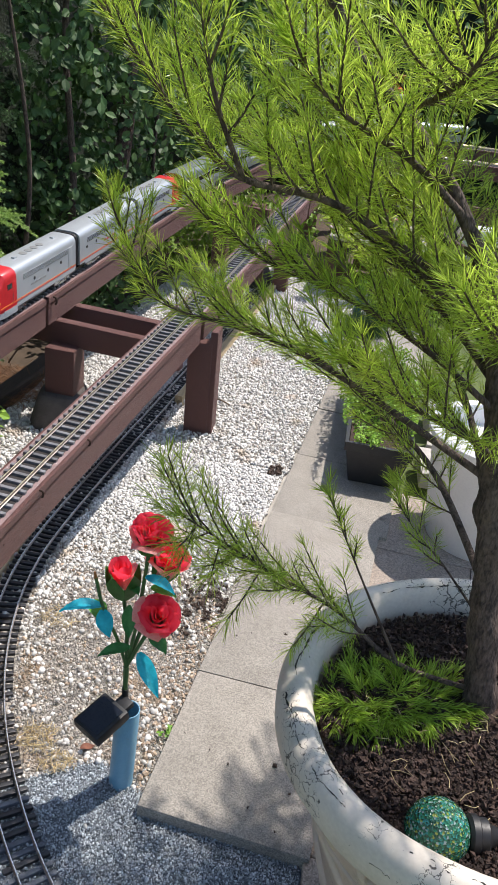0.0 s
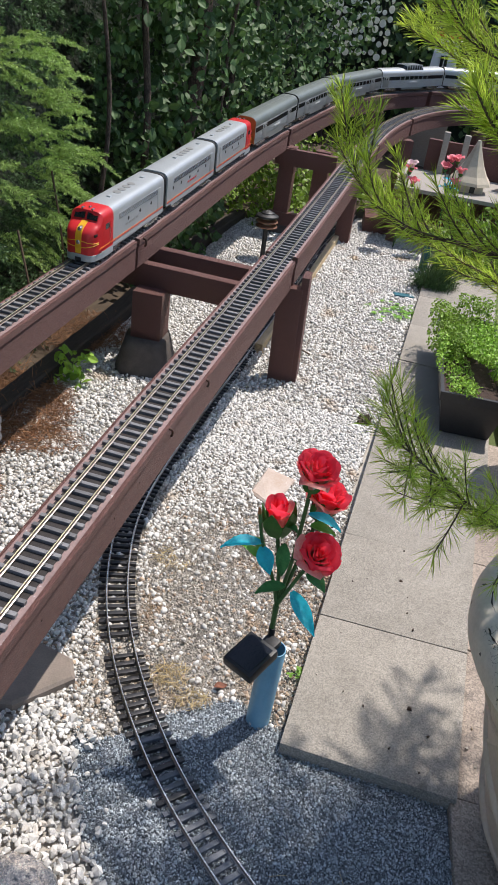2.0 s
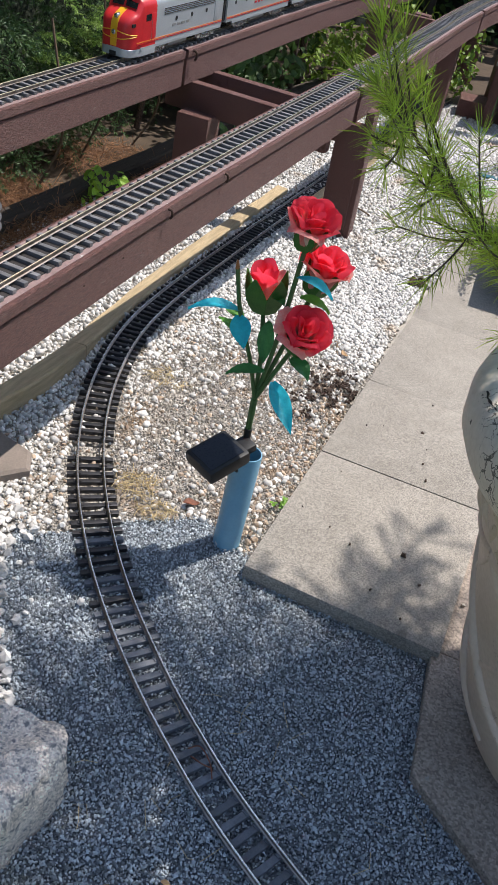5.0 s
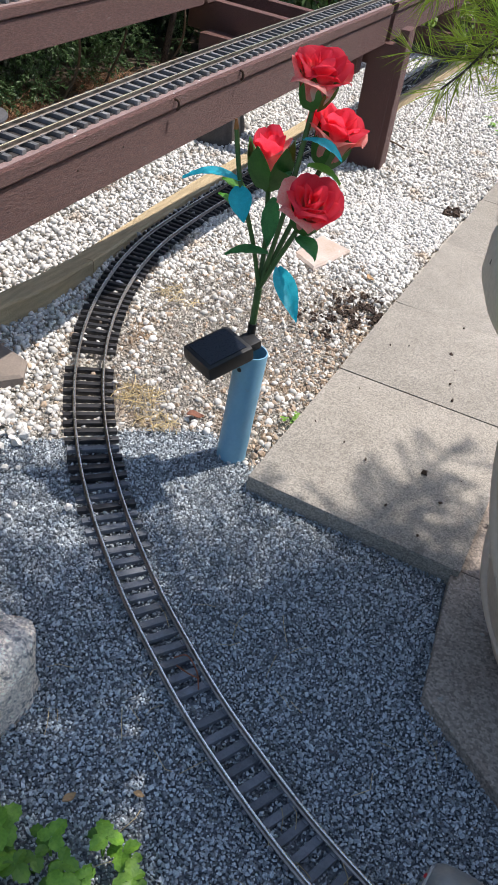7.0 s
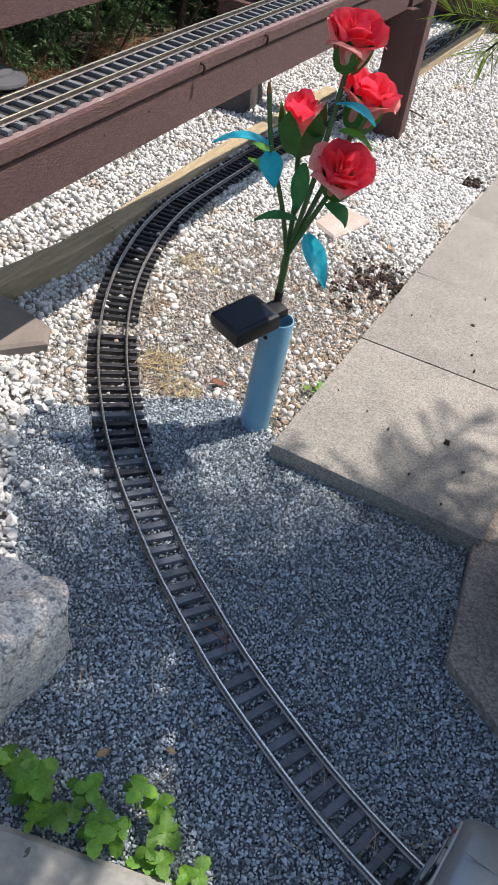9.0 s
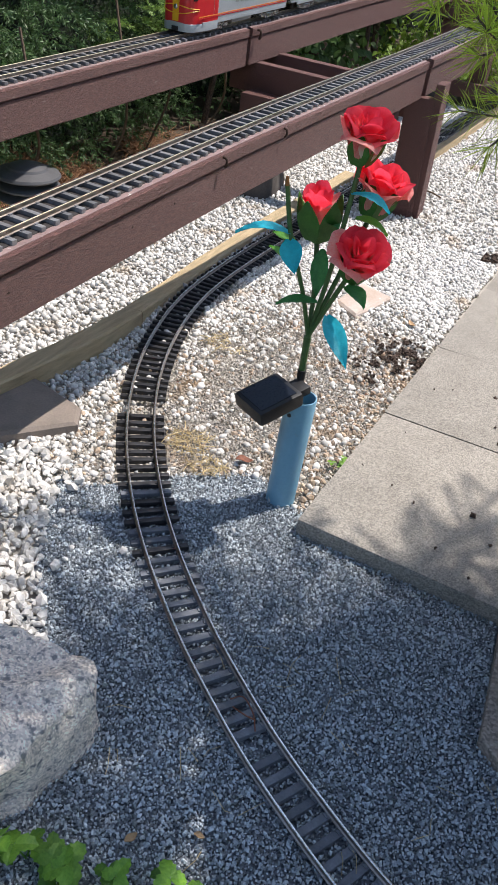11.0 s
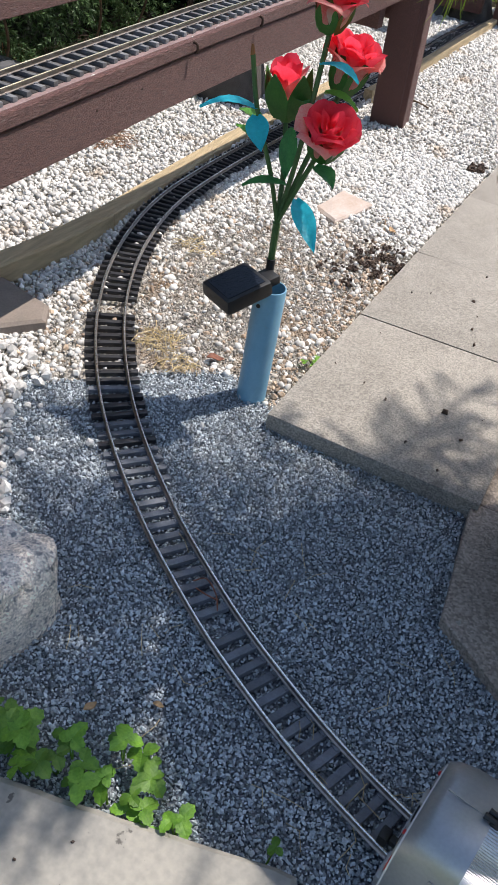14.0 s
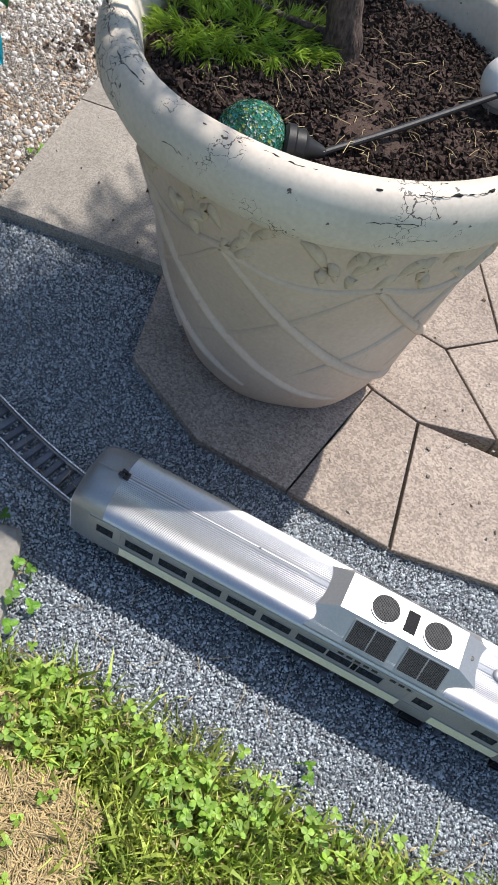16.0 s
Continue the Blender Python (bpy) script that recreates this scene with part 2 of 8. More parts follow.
def raw_mesh(name, verts, faces, mat, smooth=False):
    """A mesh from numpy arrays of vertices and equal-sided faces."""
    me = bpy.data.meshes.new(name)
    k = faces.shape[1]
    me.vertices.add(len(verts))
    me.vertices.foreach_set("co", np.ascontiguousarray(verts, np.float32).ravel())
    me.loops.add(faces.size)
    me.loops.foreach_set("vertex_index", np.ascontiguousarray(faces, np.int32).ravel())
    me.polygons.add(len(faces))
    me.polygons.foreach_set("loop_start", np.arange(0, faces.size, k, dtype=np.int32))
    me.polygons.foreach_set("use_smooth", np.full(len(faces), smooth, bool))
    me.materials.append(mat)
    me.update(calc_edges=True)
    me.validate()
    return me


PHI = (1 + 5 ** 0.5) / 2
ICO = np.array([(-1, PHI, 0), (1, PHI, 0), (-1, -PHI, 0), (1, -PHI, 0), (0, -1, PHI), (0, 1, PHI), (0, -1, -PHI), (0, 1, -PHI),
                (PHI, 0, -1), (PHI, 0, 1), (-PHI, 0, -1), (-PHI, 0, 1)]) / 1.9
ICO_F = np.array([(0, 11, 5), (0, 5, 1), (0, 1, 7), (0, 7, 10), (0, 10, 11), (1, 5, 9), (5, 11, 4), (11, 10, 2), (10, 7, 6), (7, 1, 8),
                  (3, 9, 4), (3, 4, 2), (3, 2, 6), (3, 6, 8), (3, 8, 9), (4, 9, 5), (2, 4, 11), (6, 2, 10), (8, 6, 7), (9, 8, 1)])
CHIP = np.array([(1, 0, 0), (-1, 0, 0), (0, 1, 0), (0, -1, 0), (0, 0, 1), (0, 0, -1)]) * 1.08
SHARD = np.array([(1, 1, 1), (1, -1, -1), (-1, 1, -1), (-1, -1, 1)]) * 0.72
SHARD_F = np.array([(0, 1, 2), (0, 3, 1), (0, 2, 3), (1, 3, 2)])
CHIP_F = np.array([(0, 2, 4), (2, 1, 4), (1, 3, 4), (3, 0, 4), (2, 0, 5), (1, 2, 5), (3, 1, 5), (0, 3, 5)])


def turns(n, rng):
    q = rng.normal(size=(n, 4))
    q /= np.linalg.norm(q, axis=1)[:, None]
    w, x, y, z = q.T
    return np.stack([np.stack([1 - 2 * (y * y + z * z), 2 * (x * y - z * w), 2 * (x * z + y * w)], 1),
                     np.stack([2 * (x * y + z * w), 1 - 2 * (x * x + z * z), 2 * (y * z - x * w)], 1),
                     np.stack([2 * (x * z - y * w), 2 * (y * z + x * w), 1 - 2 * (x * x + y * y)], 1)], 1)


def stones(name, poly, pitch, size, mat, seed, z=0.0, chip=False, keep=None, lift=0.3, spread=0.35, round_off=False):
    """Loose stones strewn over a plan polygon, as one mesh."""
    rng = np.random.default_rng(seed)
    xs, ys = [p[0] for p in poly], [p[1] for p in poly]
    gx, gy = np.meshgrid(np.arange(min(xs), max(xs), pitch), np.arange(min(ys), max(ys), pitch))
    x = gx.ravel() + rng.uniform(-0.6, 0.6, gx.size) * pitch
    y = gy.ravel() + rng.uniform(-0.6, 0.6, gx.size) * pitch
    ok = inside(x, y, poly)
    if keep is not None:
        ok &= keep(x, y, rng)
    x, y = x[ok], y[ok]
    n = len(x)
    base, fc = (SHARD, SHARD_F) if chip == "shard" else (CHIP, CHIP_F) if chip else (ICO, ICO_F)
    k = len(base)
    rugged = 0.85 if round_off else 1.0
    v = base[None] * (1 + rng.normal(0, 0.16 * rugged, (n, k, 1))) + rng.normal(0, 0.09 * rugged, (n, k, 3))
    v = v * rng.uniform(0.62, 1.15, (n, 1, 3)) * np.array((1, 1, 0.75))
    v = np.einsum("nij,nkj->nki", turns(n, rng), v)
    r = size * np.minimum(np.exp(rng.normal(0, spread, n)), 1.75)
    v = v * r[:, None, None]
    v[:, :, 0] += x[:, None]
    v[:, :, 1] += y[:, None]
    v[:, :, 2] += (z + r * lift * rng.uniform(0.2, 1.6, n))[:, None]
    f = (fc[None] + (np.arange(n) * k)[:, None, None]).reshape(-1, fc.shape[1])
    return new(name, raw_mesh(name, v.reshape(-1, 3), f, mat, round_off))


def sheet(name, poly, z, mat, label, category, kind="structure", thick=0.03):
    s = Shape()
    n = len(poly)
    s.add([(x, y, z) for x, y in poly] + [(x, y, z - thick) for x, y in poly],
          [tuple(range(n)), tuple(range(2 * n - 1, n - 1, -1))] + [(i, i + n, (i + 1) % n + n, (i + 1) % n) for i in range(n)])
    ob = part(name, s, mat, smooth=0)
    return tagged(ob, label, category, kind=kind)

# ---------------------------------------------------------------- ground
g = Shape()
span = [-40, -12, -5, -3] + list(np.linspace(-2.4, 2.4, 41)) + [3, 5, 12, 40]
gv = [(x, y + 2.0, -0.035) for y in span for x in span]
w = len(span)
g.add(gv, [(j * w + i, j * w + i + 1, (j + 1) * w + i + 1, (j + 1) * w + i) for j in range(w - 1) for i in range(w - 1)])
tagged(part("ground", g, LAWN_GROUND, smooth=0), "rough garden lawn with bare patches", "ground", kind="structure")
sheet("planting_bed", [(-2.6, -1.2), (-1.0, -1.2), (-1.0, 4.7), (-0.2, 5.2), (1.0, 4.4), (3.6, 5.0), (3.6, 9.4), (-2.6, 9.4)], -0.022, SOIL, "brown planting bed under the hedge", "soil", thick=0.02)

# the line of the track on the ground
GROUND_LINE = smooth_path([(x, y, 0.004 if y < 1.15 else 0.006) for x, y in (
    (1.30, 0.520), (1.0, 0.556), (0.80, 0.588), (0.682, 0.609), (0.585, 0.629), (0.490, 0.652), (0.399, 0.678), (0.311, 0.708), (0.229, 0.742), (0.151, 0.782), (0.077, 0.825),
    (0.007, 0.873), (-0.060, 0.923), (-0.124, 0.977), (-0.185, 1.033), (-0.243, 1.093), (-0.297, 1.156), (-0.348, 1.223), (-0.395, 1.293), (-0.438, 1.367), (-0.477, 1.446),
    (-0.511, 1.529), (-0.540, 1.618), (-0.564, 1.711), (-0.582, 1.82), (-0.590, 1.95), (-0.590, 2.14), (-0.580, 2.5), (-0.565, 2.9), (-0.545, 3.6), (-0.54, 4.4), (-0.46, 5.2))], 0.012)


def off_track(x, y, r, share=0.25):
    """True away from the ties, and for a few stones between them."""
    P = GROUND_LINE[::2, :2]
    d = np.full(x.shape, 9.0)
    for p in P:
        d = np.minimum(d, np.hypot(x - p[0], y - p[1]))
    return (d > np.where(y < 1.0, 0.026, 0.045)) | (r.uniform(0, 1, x.size) < share)


# plan outlines, counter-clockwise
WHITE = [(-1.10, 0.2), (-0.62, 0.45), (-0.22, 0.78), (-0.22, 0.86), (-0.27, 0.98), (-0.33, 1.08), (-0.31, 1.20), (-0.25, 1.235), (-0.17, 1.27), (-0.07, 1.22),
         (0.02, 1.22), (0.06, 4.2), (0.10, 5.0), (-0.2, 5.3), (-0.75, 5.1), (-1.04, 4.7), (-1.07, 3.9), (-1.07, 2.7), (-1.12, 2.1)]
DARK = [(-0.62, 0.30), (0.1, 0.30), (1.9, 0.10), (1.9, 0.86), (0.9, 1.0), (0.5, 1.3), (0.2, 1.3), (-0.07, 1.30), (-0.156, 1.30), (-0.22, 1.262), (-0.27, 1.22), (-0.33, 1.15),
        (-0.38, 1.11), (-0.44, 1.15), (-0.41, 1.06), (-0.37, 0.98), (-0.32, 0.91), (-0.27, 0.86), (-0.30, 0.82), (-0.45, 0.66)]
sheet("gravel_bed", WHITE, -0.008, BED_WHITE, "pale crushed gravel bed with sandy fines", "gravel")
sheet("gravel_bed", DARK, -0.004, BED_DARK, "blue-grey crushed stone bed beside the track", "gravel")
NEAR_WHITE = [(-0.62, 1.16), (-0.45, 1.13), (-0.38, 1.095), (-0.33, 1.14), (-0.27, 1.21), (-0.22, 1.255), (-0.156, 1.29), (-0.06, 1.235), (-0.02, 2.6), (-0.62, 2.6)]
gravel_mix = lambda x, y, r: (1.17 * np.exp(-((x + 0.23) / 0.30) ** 4 - ((y - 1.48) / 0.52) ** 4) < r.uniform(0, 1, x.size) * 1.35) & off_track(x, y, r)
tagged(stones("gravel_stones", NEAR_WHITE, 0.0068, 0.0052, STONE_WHITE, 1, keep=gravel_mix, lift=0.2, round_off=True), "loose white marble chips around the track", "gravel", kind="stuff")
MIXED = [(-0.60, 1.14), (-0.38, 1.10), (-0.27, 1.215), (-0.156, 1.29), (-0.05, 1.24), (0.0, 2.2), (-0.60, 2.2)]
gravel_fine = lambda x, y, r: (np.exp(-((x + 0.25) / 0.32) ** 4 - ((y - 1.42) / 0.60) ** 4) > r.uniform(0, 1, x.size)) & off_track(x, y, r, 0.4)
tagged(stones("gravel_stones", MIXED, 0.0040, 0.0027, STONE_MIX, 2, keep=gravel_fine, chip=True), "fine greyish gravel mixed with brown grit", "gravel", kind="stuff")
STONE_TAN = material("tan_gravel_pebbles", (0.51, 0.40, 0.295), (0.35, 0.26, 0.185), 0.8, scale=40, fine=350, bump=0.4, depth=0.001, island=0.42, spots=(11.0, (0.42, 0.27, 0.17), 0.58, 0.75))
tan_keep = lambda x, y, r: (r.uniform(0, 1, x.size) < 0.12 + 0.55 * np.clip((x + 0.22) / 0.15, 0, 1)) & off_track(x, y, r, 0.3)
tagged(stones("gravel_stones", [(-0.60, 1.15), (-0.38, 1.11), (-0.27, 1.22), (-0.156, 1.30), (-0.05, 1.24), (-0.02, 1.75), (-0.10, 1.95), (-0.55, 1.85)], 0.0080, 0.0041, STONE_TAN, 8, keep=tan_keep, lift=0.35), "tan and cream pebbles between the track and the walk", "gravel", kind="stuff")
FAR_WHITE = [(-0.62, 2.6), (-0.01, 2.6), (0.08, 4.9), (-0.3, 5.2), (-0.62, 5.0)]
tagged(stones("gravel_stones", FAR_WHITE, 0.0098, 0.0066, STONE_WHITE, 3, chip=True, round_off=True), "loose white marble chips towards the far curve", "gravel", kind="stuff")
LEFT_WHITE = [(-1.08, 0.9), (-0.62, 0.9), (-0.62, 5.0), (-1.03, 4.7), (-1.06, 3.9), (-1.06, 2.7), (-1.10, 2.1)]
tagged(stones("gravel_stones", LEFT_WHITE, 0.0095, 0.0064, STONE_WHITE, 4, chip=True, round_off=True), "loose white marble chips between the trestles", "gravel", kind="stuff")
BIG_WHITE = [(-0.62, 0.62), (-0.36, 0.68), (-0.21, 0.80), (-0.245, 0.85), (-0.31, 0.915), (-0.36, 0.985), (-0.405, 1.07), (-0.44, 1.15), (-0.62, 1.22)]
tagged(stones("gravel_stones", BIG_WHITE, 0.0092, 0.0064, STONE_WHITE, 5, spread=0.34), "coarse white stones beside the granite rock", "gravel", kind="stuff")
STRAY = [(-0.44, 0.84), (-0.20, 0.80), (-0.10, 1.25), (-0.40, 1.20)]
stray_keep = lambda x, y, r: r.uniform(0, 1, x.size) < 0.03 + 0.50 * np.clip((np.interp(y, (0.80, 0.91, 0.985, 1.07, 1.2), (-0.17, -0.235, -0.28, -0.32, -0.35)) - x) / 0.08, 0, 1) * np.where(y > 1.0, 1.0, 0.6)
tagged(stones("gravel_stones", STRAY, 0.016, 0.0058, STONE_WHITE, 6, z=0.003, keep=stray_keep), "stray white stones on dark gravel", "gravel", kind="stuff")
DARK_NEAR = [(-0.45, 0.62), (0.0, 0.34), (1.3, 0.22), (1.3, 0.84), (0.9, 0.9), (0.5, 1.24), (0.25, 1.24), (-0.08, 1.25), (-0.156, 1.30), (-0.22, 1.265), (-0.27, 1.22), (-0.33, 1.15), (-0.38, 1.11), (-0.44, 1.15),
             (-0.41, 1.06), (-0.365, 0.98), (-0.315, 0.91), (-0.25, 0.84)]
tagged(stones("gravel_stones", DARK_NEAR, 0.0030, 0.00205, STONE_DARK, 7, chip=True, lift=0.35, spread=0.30, keep=lambda x, y, r: off_track(x, y, r, 0.55)
              & (y < np.interp(x, (-0.05, -0.04, 0.27, 0.30, 0.45, 0.61, 0.79, 1.3), (1.30, 1.23, 1.22, 1.00, 0.885, 0.85, 0.81, 0.81))) & (y > np.interp(x, (0.28, 0.30, 0.8, 1.3), (0.3, 0.42, 0.31, 0.30)))), "blue-grey crushed stone chips", "gravel", kind="stuff")

# ---------------------------------------------------------------- concrete slab walk
LEFT0, WAY = np.array((-0.047, 1.198)), np.array((0.033, 1.0))
WAY = WAY / np.linalg.norm(WAY)
ACROSS = np.array((WAY[1], -WAY[0]))
walkway = tagged(thing("pavement", "row of grey exposed-aggregate concrete slabs along the gravel", "pavement"), kind="structure")
rng = np.random.default_rng(11)
s0 = 0.0
for k, ln in enumerate((0.378, 0.330, 0.40, 0.40, 0.40, 0.40, 0.40, 0.40)):
    a, b = s0 + 0.0006, s0 + ln - 0.0006
    sh = Shape()
    wide = 0.337 if k < 3 else 0.36
    m = Matrix((Vector((ACROSS[0], WAY[0], 0)), Vector((ACROSS[1], WAY[1], 0)), Vector((0, 0, 1)))).to_4x4()
    m.translation = (*LEFT0, rng.uniform(-0.002, 0.002))
    skew = 0.035 if k < 2 else 0.0
    sh.box((0, a, -0.03), (wide, b, 0.03), None, 0.0014)
    sh.v = [tuple(m @ (Vector(p) + Vector((0, skew * p[0] * (1 if (k > 0 or p[1] > 0.1) else 0), 0)))) for p in sh.v]
    part("slab", sh, SLAB, walkway)
    s0 += ln

# pavers under and beside the planter
paving = tagged(thing("pavement", "tan concrete pavers laid round the planter", "pavement"), kind="structure")


def prism(shape, poly, z0, z1, bevel=0.003):
    n = len(poly)
    c = Vector((sum(p[0] for p in poly) / n, sum(p[1] for p in poly) / n))
    inner = []
    for p in poly:
        d = c - Vector(p)
        inner.append(Vector(p) + d * min(0.4, bevel * 1.4 / max(d.length, 1e-6)))
    return shape.rings([[(x, y, z0) for x, y in poly], [(x, y, z1 - bevel) for x, y in poly], [(p.x, p.y, z1) for p in inner]])


PAVERS = [[(0.300, 0.975), (0.449, 0.860), (0.606, 0.826), (0.700, 1.080), (0.52, 1.20), (0.302, 1.20)],
          [(0.612, 0.824), (0.782, 0.786), (0.792, 1.042), (0.705, 1.078)],
          [(0.790, 0.784), (0.985, 0.785), (1.010, 1.020), (0.800, 1.042)],
          [(0.710, 1.086), (0.795, 1.050), (0.935, 1.066), (0.820, 1.236), (0.62, 1.30), (0.53, 1.204)],
          [(0.943, 1.068), (1.15, 1.03), (1.18, 1.30), (0.930, 1.310), (0.828, 1.238)],
          [(0.822, 1.245), (0.922, 1.315), (0.86, 1.52), (0.60, 1.60), (0.62, 1.308)],
          [(0.304, 1.206), (0.52, 1.206), (0.612, 1.305), (0.592, 1.60), (0.318, 1.60)],
          [(0.325, 1.606), (0.592, 1.606), (0.592, 1.93), (0.335, 1.93)],
          [(0.335, 1.936), (0.592, 1.936), (0.60, 2.25), (0.345, 2.25)],
          [(0.598, 1.606), (0.87, 1.53), (0.90, 1.93), (0.598, 1.93)],
          [(0.345, 2.256), (0.62, 2.256), (0.63, 2.6), (0.36, 2.6)],
          [(0.600, 1.936), (0.90, 1.936), (0.92, 2.25), (0.606, 2.25)],
          [(0.626, 2.256), (0.92, 2.256), (0.93, 2.6), (0.636, 2.6)],
          [(0.994, 0.784), (1.25, 0.78), (1.28, 1.01), (1.016, 1.018)],
          [(0.865, 1.525), (0.93, 1.318), (1.2, 1.306), (1.25, 1.6), (0.91, 1.7)]]
for q in PAVERS:
    mid = Vector((sum(p[0] for p in q) / len(q), sum(p[1] for p in q) / len(q)))
    q = [tuple(Vector((0.28 if p[0] < 0.365 and p[1] > 1.19 else p[0], p[1])) + (Vector(p) - mid).normalized() * 0.0021) for p in q]
    part("paver", prism(Shape(), q, -0.04, 0.016 + rng.uniform(-0.0015, 0.0015), 0.0012), PAVER, paving, smooth=0)
tagged(stones("grit", [(0.30, 0.80), (1.2, 0.76), (1.2, 1.6), (0.30, 1.6)], 0.03, 0.003, STONE_MIX, 12, z=0.016, chip=True,
              keep=lambda x, y, r: r.uniform(0, 1, x.size) < 0.25), "brown grit scattered on the pavers", "grit", kind="stuff")

# ---------------------------------------------------------------- railway track
GAUGE = 0.0475


def spiked_tie(name, mat, length=0.084):
    s = Shape()
    s.box((-length / 2, -0.0047, -0.0045), (length / 2, 0.0047, 0.0040), None, 0.0008)
    for u in (-GAUGE / 2, GAUGE / 2):
        for e in (-1, 1):
            s.box((u + e * 0.0052 - 0.0016, -0.0028, 0.0030), (u + e * 0.0052 + 0.0016, 0.0028, 0.0056))
    return s.mesh(name, mat, 30)


RAIL_PROFILE = [(-0.0026, 0), (0.0026, 0), (0.0026, 0.0008), (0.0007, 0.0016), (0.0007, 0.0056), (0.0013, 0.0062), (0.0013, 0.0080), (0.0010, 0.0083),
                (-0.0010, 0.0083), (-0.0013, 0.0080), (-0.0013, 0.0062), (-0.0007, 0.0056), (-0.0007, 0.0016), (-0.0026, 0.0008)]
TIE_MESH = spiked_tie("tie", TIE)
# greyer copy of the black tie, sun and sheen put into its colour
TIE_SUNLIT = material("sunlit_black_tie", (0.23, 0.228, 0.235), (0.11, 0.108, 0.112), 0.45, scale=60, fine=500, bump=0.3, depth=0.0006, per_object=0.3)
GAP_SHADE = material("shaded_tie_gap", (0.045, 0.038, 0.037), (0.022, 0.019, 0.018), 0.85, scale=60, fine=400, bump=0.4, depth=0.001)
TIE_MESH_SUNLIT = spiked_tie("tie", TIE_SUNLIT)
TIE_MESH_GREY = spiked_tie("tie", TIE_GREY, 0.080)
TIE_MESH_SUNK = spiked_tie("tie", TIE_GREY, 0.045)


def railway(label, path, pitch=0.0215, ballast=False, rail_mat=None):
    """Track whose ties lie on the path: two rails and separate ties; in the dark grit the ballast hides the tie ends."""
    th = thing("railway_track", label, "railway track")
    for u in (-GAUGE / 2, GAUGE / 2):
        s = Shape()
        sweep(s, path + np.array((0, 0, 0.0035)), RAIL_PROFILE, u)
        bar = part("rail", s, RAIL_SIDE, th)
        part("rail_head", sweep(Shape(), path + np.array((0, 0, 0.0035)), [(-0.0014, 0.0078), (0.0014, 0.0078), (0.0013, 0.0084), (0.0006, 0.0090), (-0.0006, 0.0090), (-0.0013, 0.0084)], u), rail_mat or RAIL, bar, "polished running surface", smooth=60)
    if not ballast:
        # near-black strip put in for the shade that fills the gaps between ties
        part("roadbed", sweep(Shape(), path, [(-0.0385, -0.0060), (0.0385, -0.0060), (0.0385, -0.0022), (-0.0385, -0.0022)], 0.0), GAP_SHADE, th, "dark strip standing for the shaded gaps between ties")
    seg = np.concatenate([[0], np.cumsum(np.linalg.norm(np.diff(path, axis=0), axis=1))])
    r, d = rights(path)
    for i, u in enumerate(np.arange(pitch / 2, seg[-1], pitch)):
        if i >= 300:
            break
        p = np.array([np.interp(u, seg, path[:, k]) for k in range(3)])
        a = np.array([np.interp(u, seg, r[:, k]) for k in range(3)])
        mesh = TIE_MESH if ballast else TIE_MESH_SUNLIT
        if ballast:
            if math.hypot(p[0] + 0.428, p[1] - 1.345) < 0.016 or (0.05 < p[0] < 0.30 and rng.uniform() < 0.22):
                continue
            if p[1] < 1.02 + 0.16 * rng.uniform():
                mesh = TIE_MESH_SUNK if p[0] < 0.36 and p[1] < 0.985 else TIE_MESH_GREY
                p[2] -= rng.uniform(0.0, 0.0012)
        jit = rng.normal(0, 0.012)
        x = Vector((a[0], a[1], 0)).normalized()
        x.rotate(Euler((0, 0, jit)))
        m = Matrix((x, Vector((-x.y, x.x, 0)), Vector((0, 0, 1)))).transposed().to_4x4()
        m.translation = p
        ob = new("tie", mesh)
        ob.parent, ob.matrix_local = th, m
    return th


railway("ground-level model railway track curving through the gravel", GROUND_LINE, ballast=True)
def low_z(y):
    return float(np.interp(y, (-0.9, 0.0, 1.0, 1.4, 1.9, 2.8, 3.6, 7.0), (0.289, 0.333, 0.380, 0.401, 0.422, 0.452, 0.484, 0.635)))


def high_z(y):
    return 0.385 + 0.045 * (y - 1)


LOW_FACE = smooth_path([(x, y, low_z(y)) for x, y in ((-0.53, -0.9), (-0.494, 0.0), (-0.459, 1.0), (-0.437, 1.6), (-0.424, 1.9), (-0.392, 2.8), (-0.368, 3.6), (-0.345, 4.4), (-0.30, 5.1), (-0.17, 5.7),
                                                   (0.04, 6.1), (0.35, 6.35), (0.8, 6.45))])
HIGH_FACE = smooth_path([(x, y, high_z(y)) for x, y in ((-1.06, -0.9), (-1.03, 0.0), (-0.978, 1.0), (-0.935, 1.9), (-0.896, 2.65), (-0.85, 3.9), (-0.782, 4.75), (-0.676, 5.47), (-0.52, 5.95),
                                                    (-0.26, 6.42), (0.1, 6.75), (0.6, 6.95), (1.3, 6.95))])


def beside(path, off, up):
    r, _ = rights(path)
    return path + r * off + np.array((0, 0, up))


LOW_LINE, HIGH_LINE = beside(LOW_FACE, -0.057, 0.0045), beside(HIGH_FACE, -0.057, 0.0045)
railway("model railway track on top of the low timber trestle", LOW_LINE[(LOW_LINE[:, 1] > 0.3)], 0.0285, rail_mat=RAIL_BRASS)
railway("model railway track on top of the high timber trestle", HIGH_LINE[(HIGH_LINE[:, 1] > 0.6)], 0.0285, rail_mat=RAIL_BRASS)

# ---------------------------------------------------------------- timber trestles


def rect(u0, u1, v0, v1, b=0.002):
    return [(u0 + b, v0), (u1 - b, v0), (u1, v0 + b), (u1, v1 - b), (u1 - b, v1), (u0 + b, v1), (u0, v1 - b), (u0, v0 + b)]


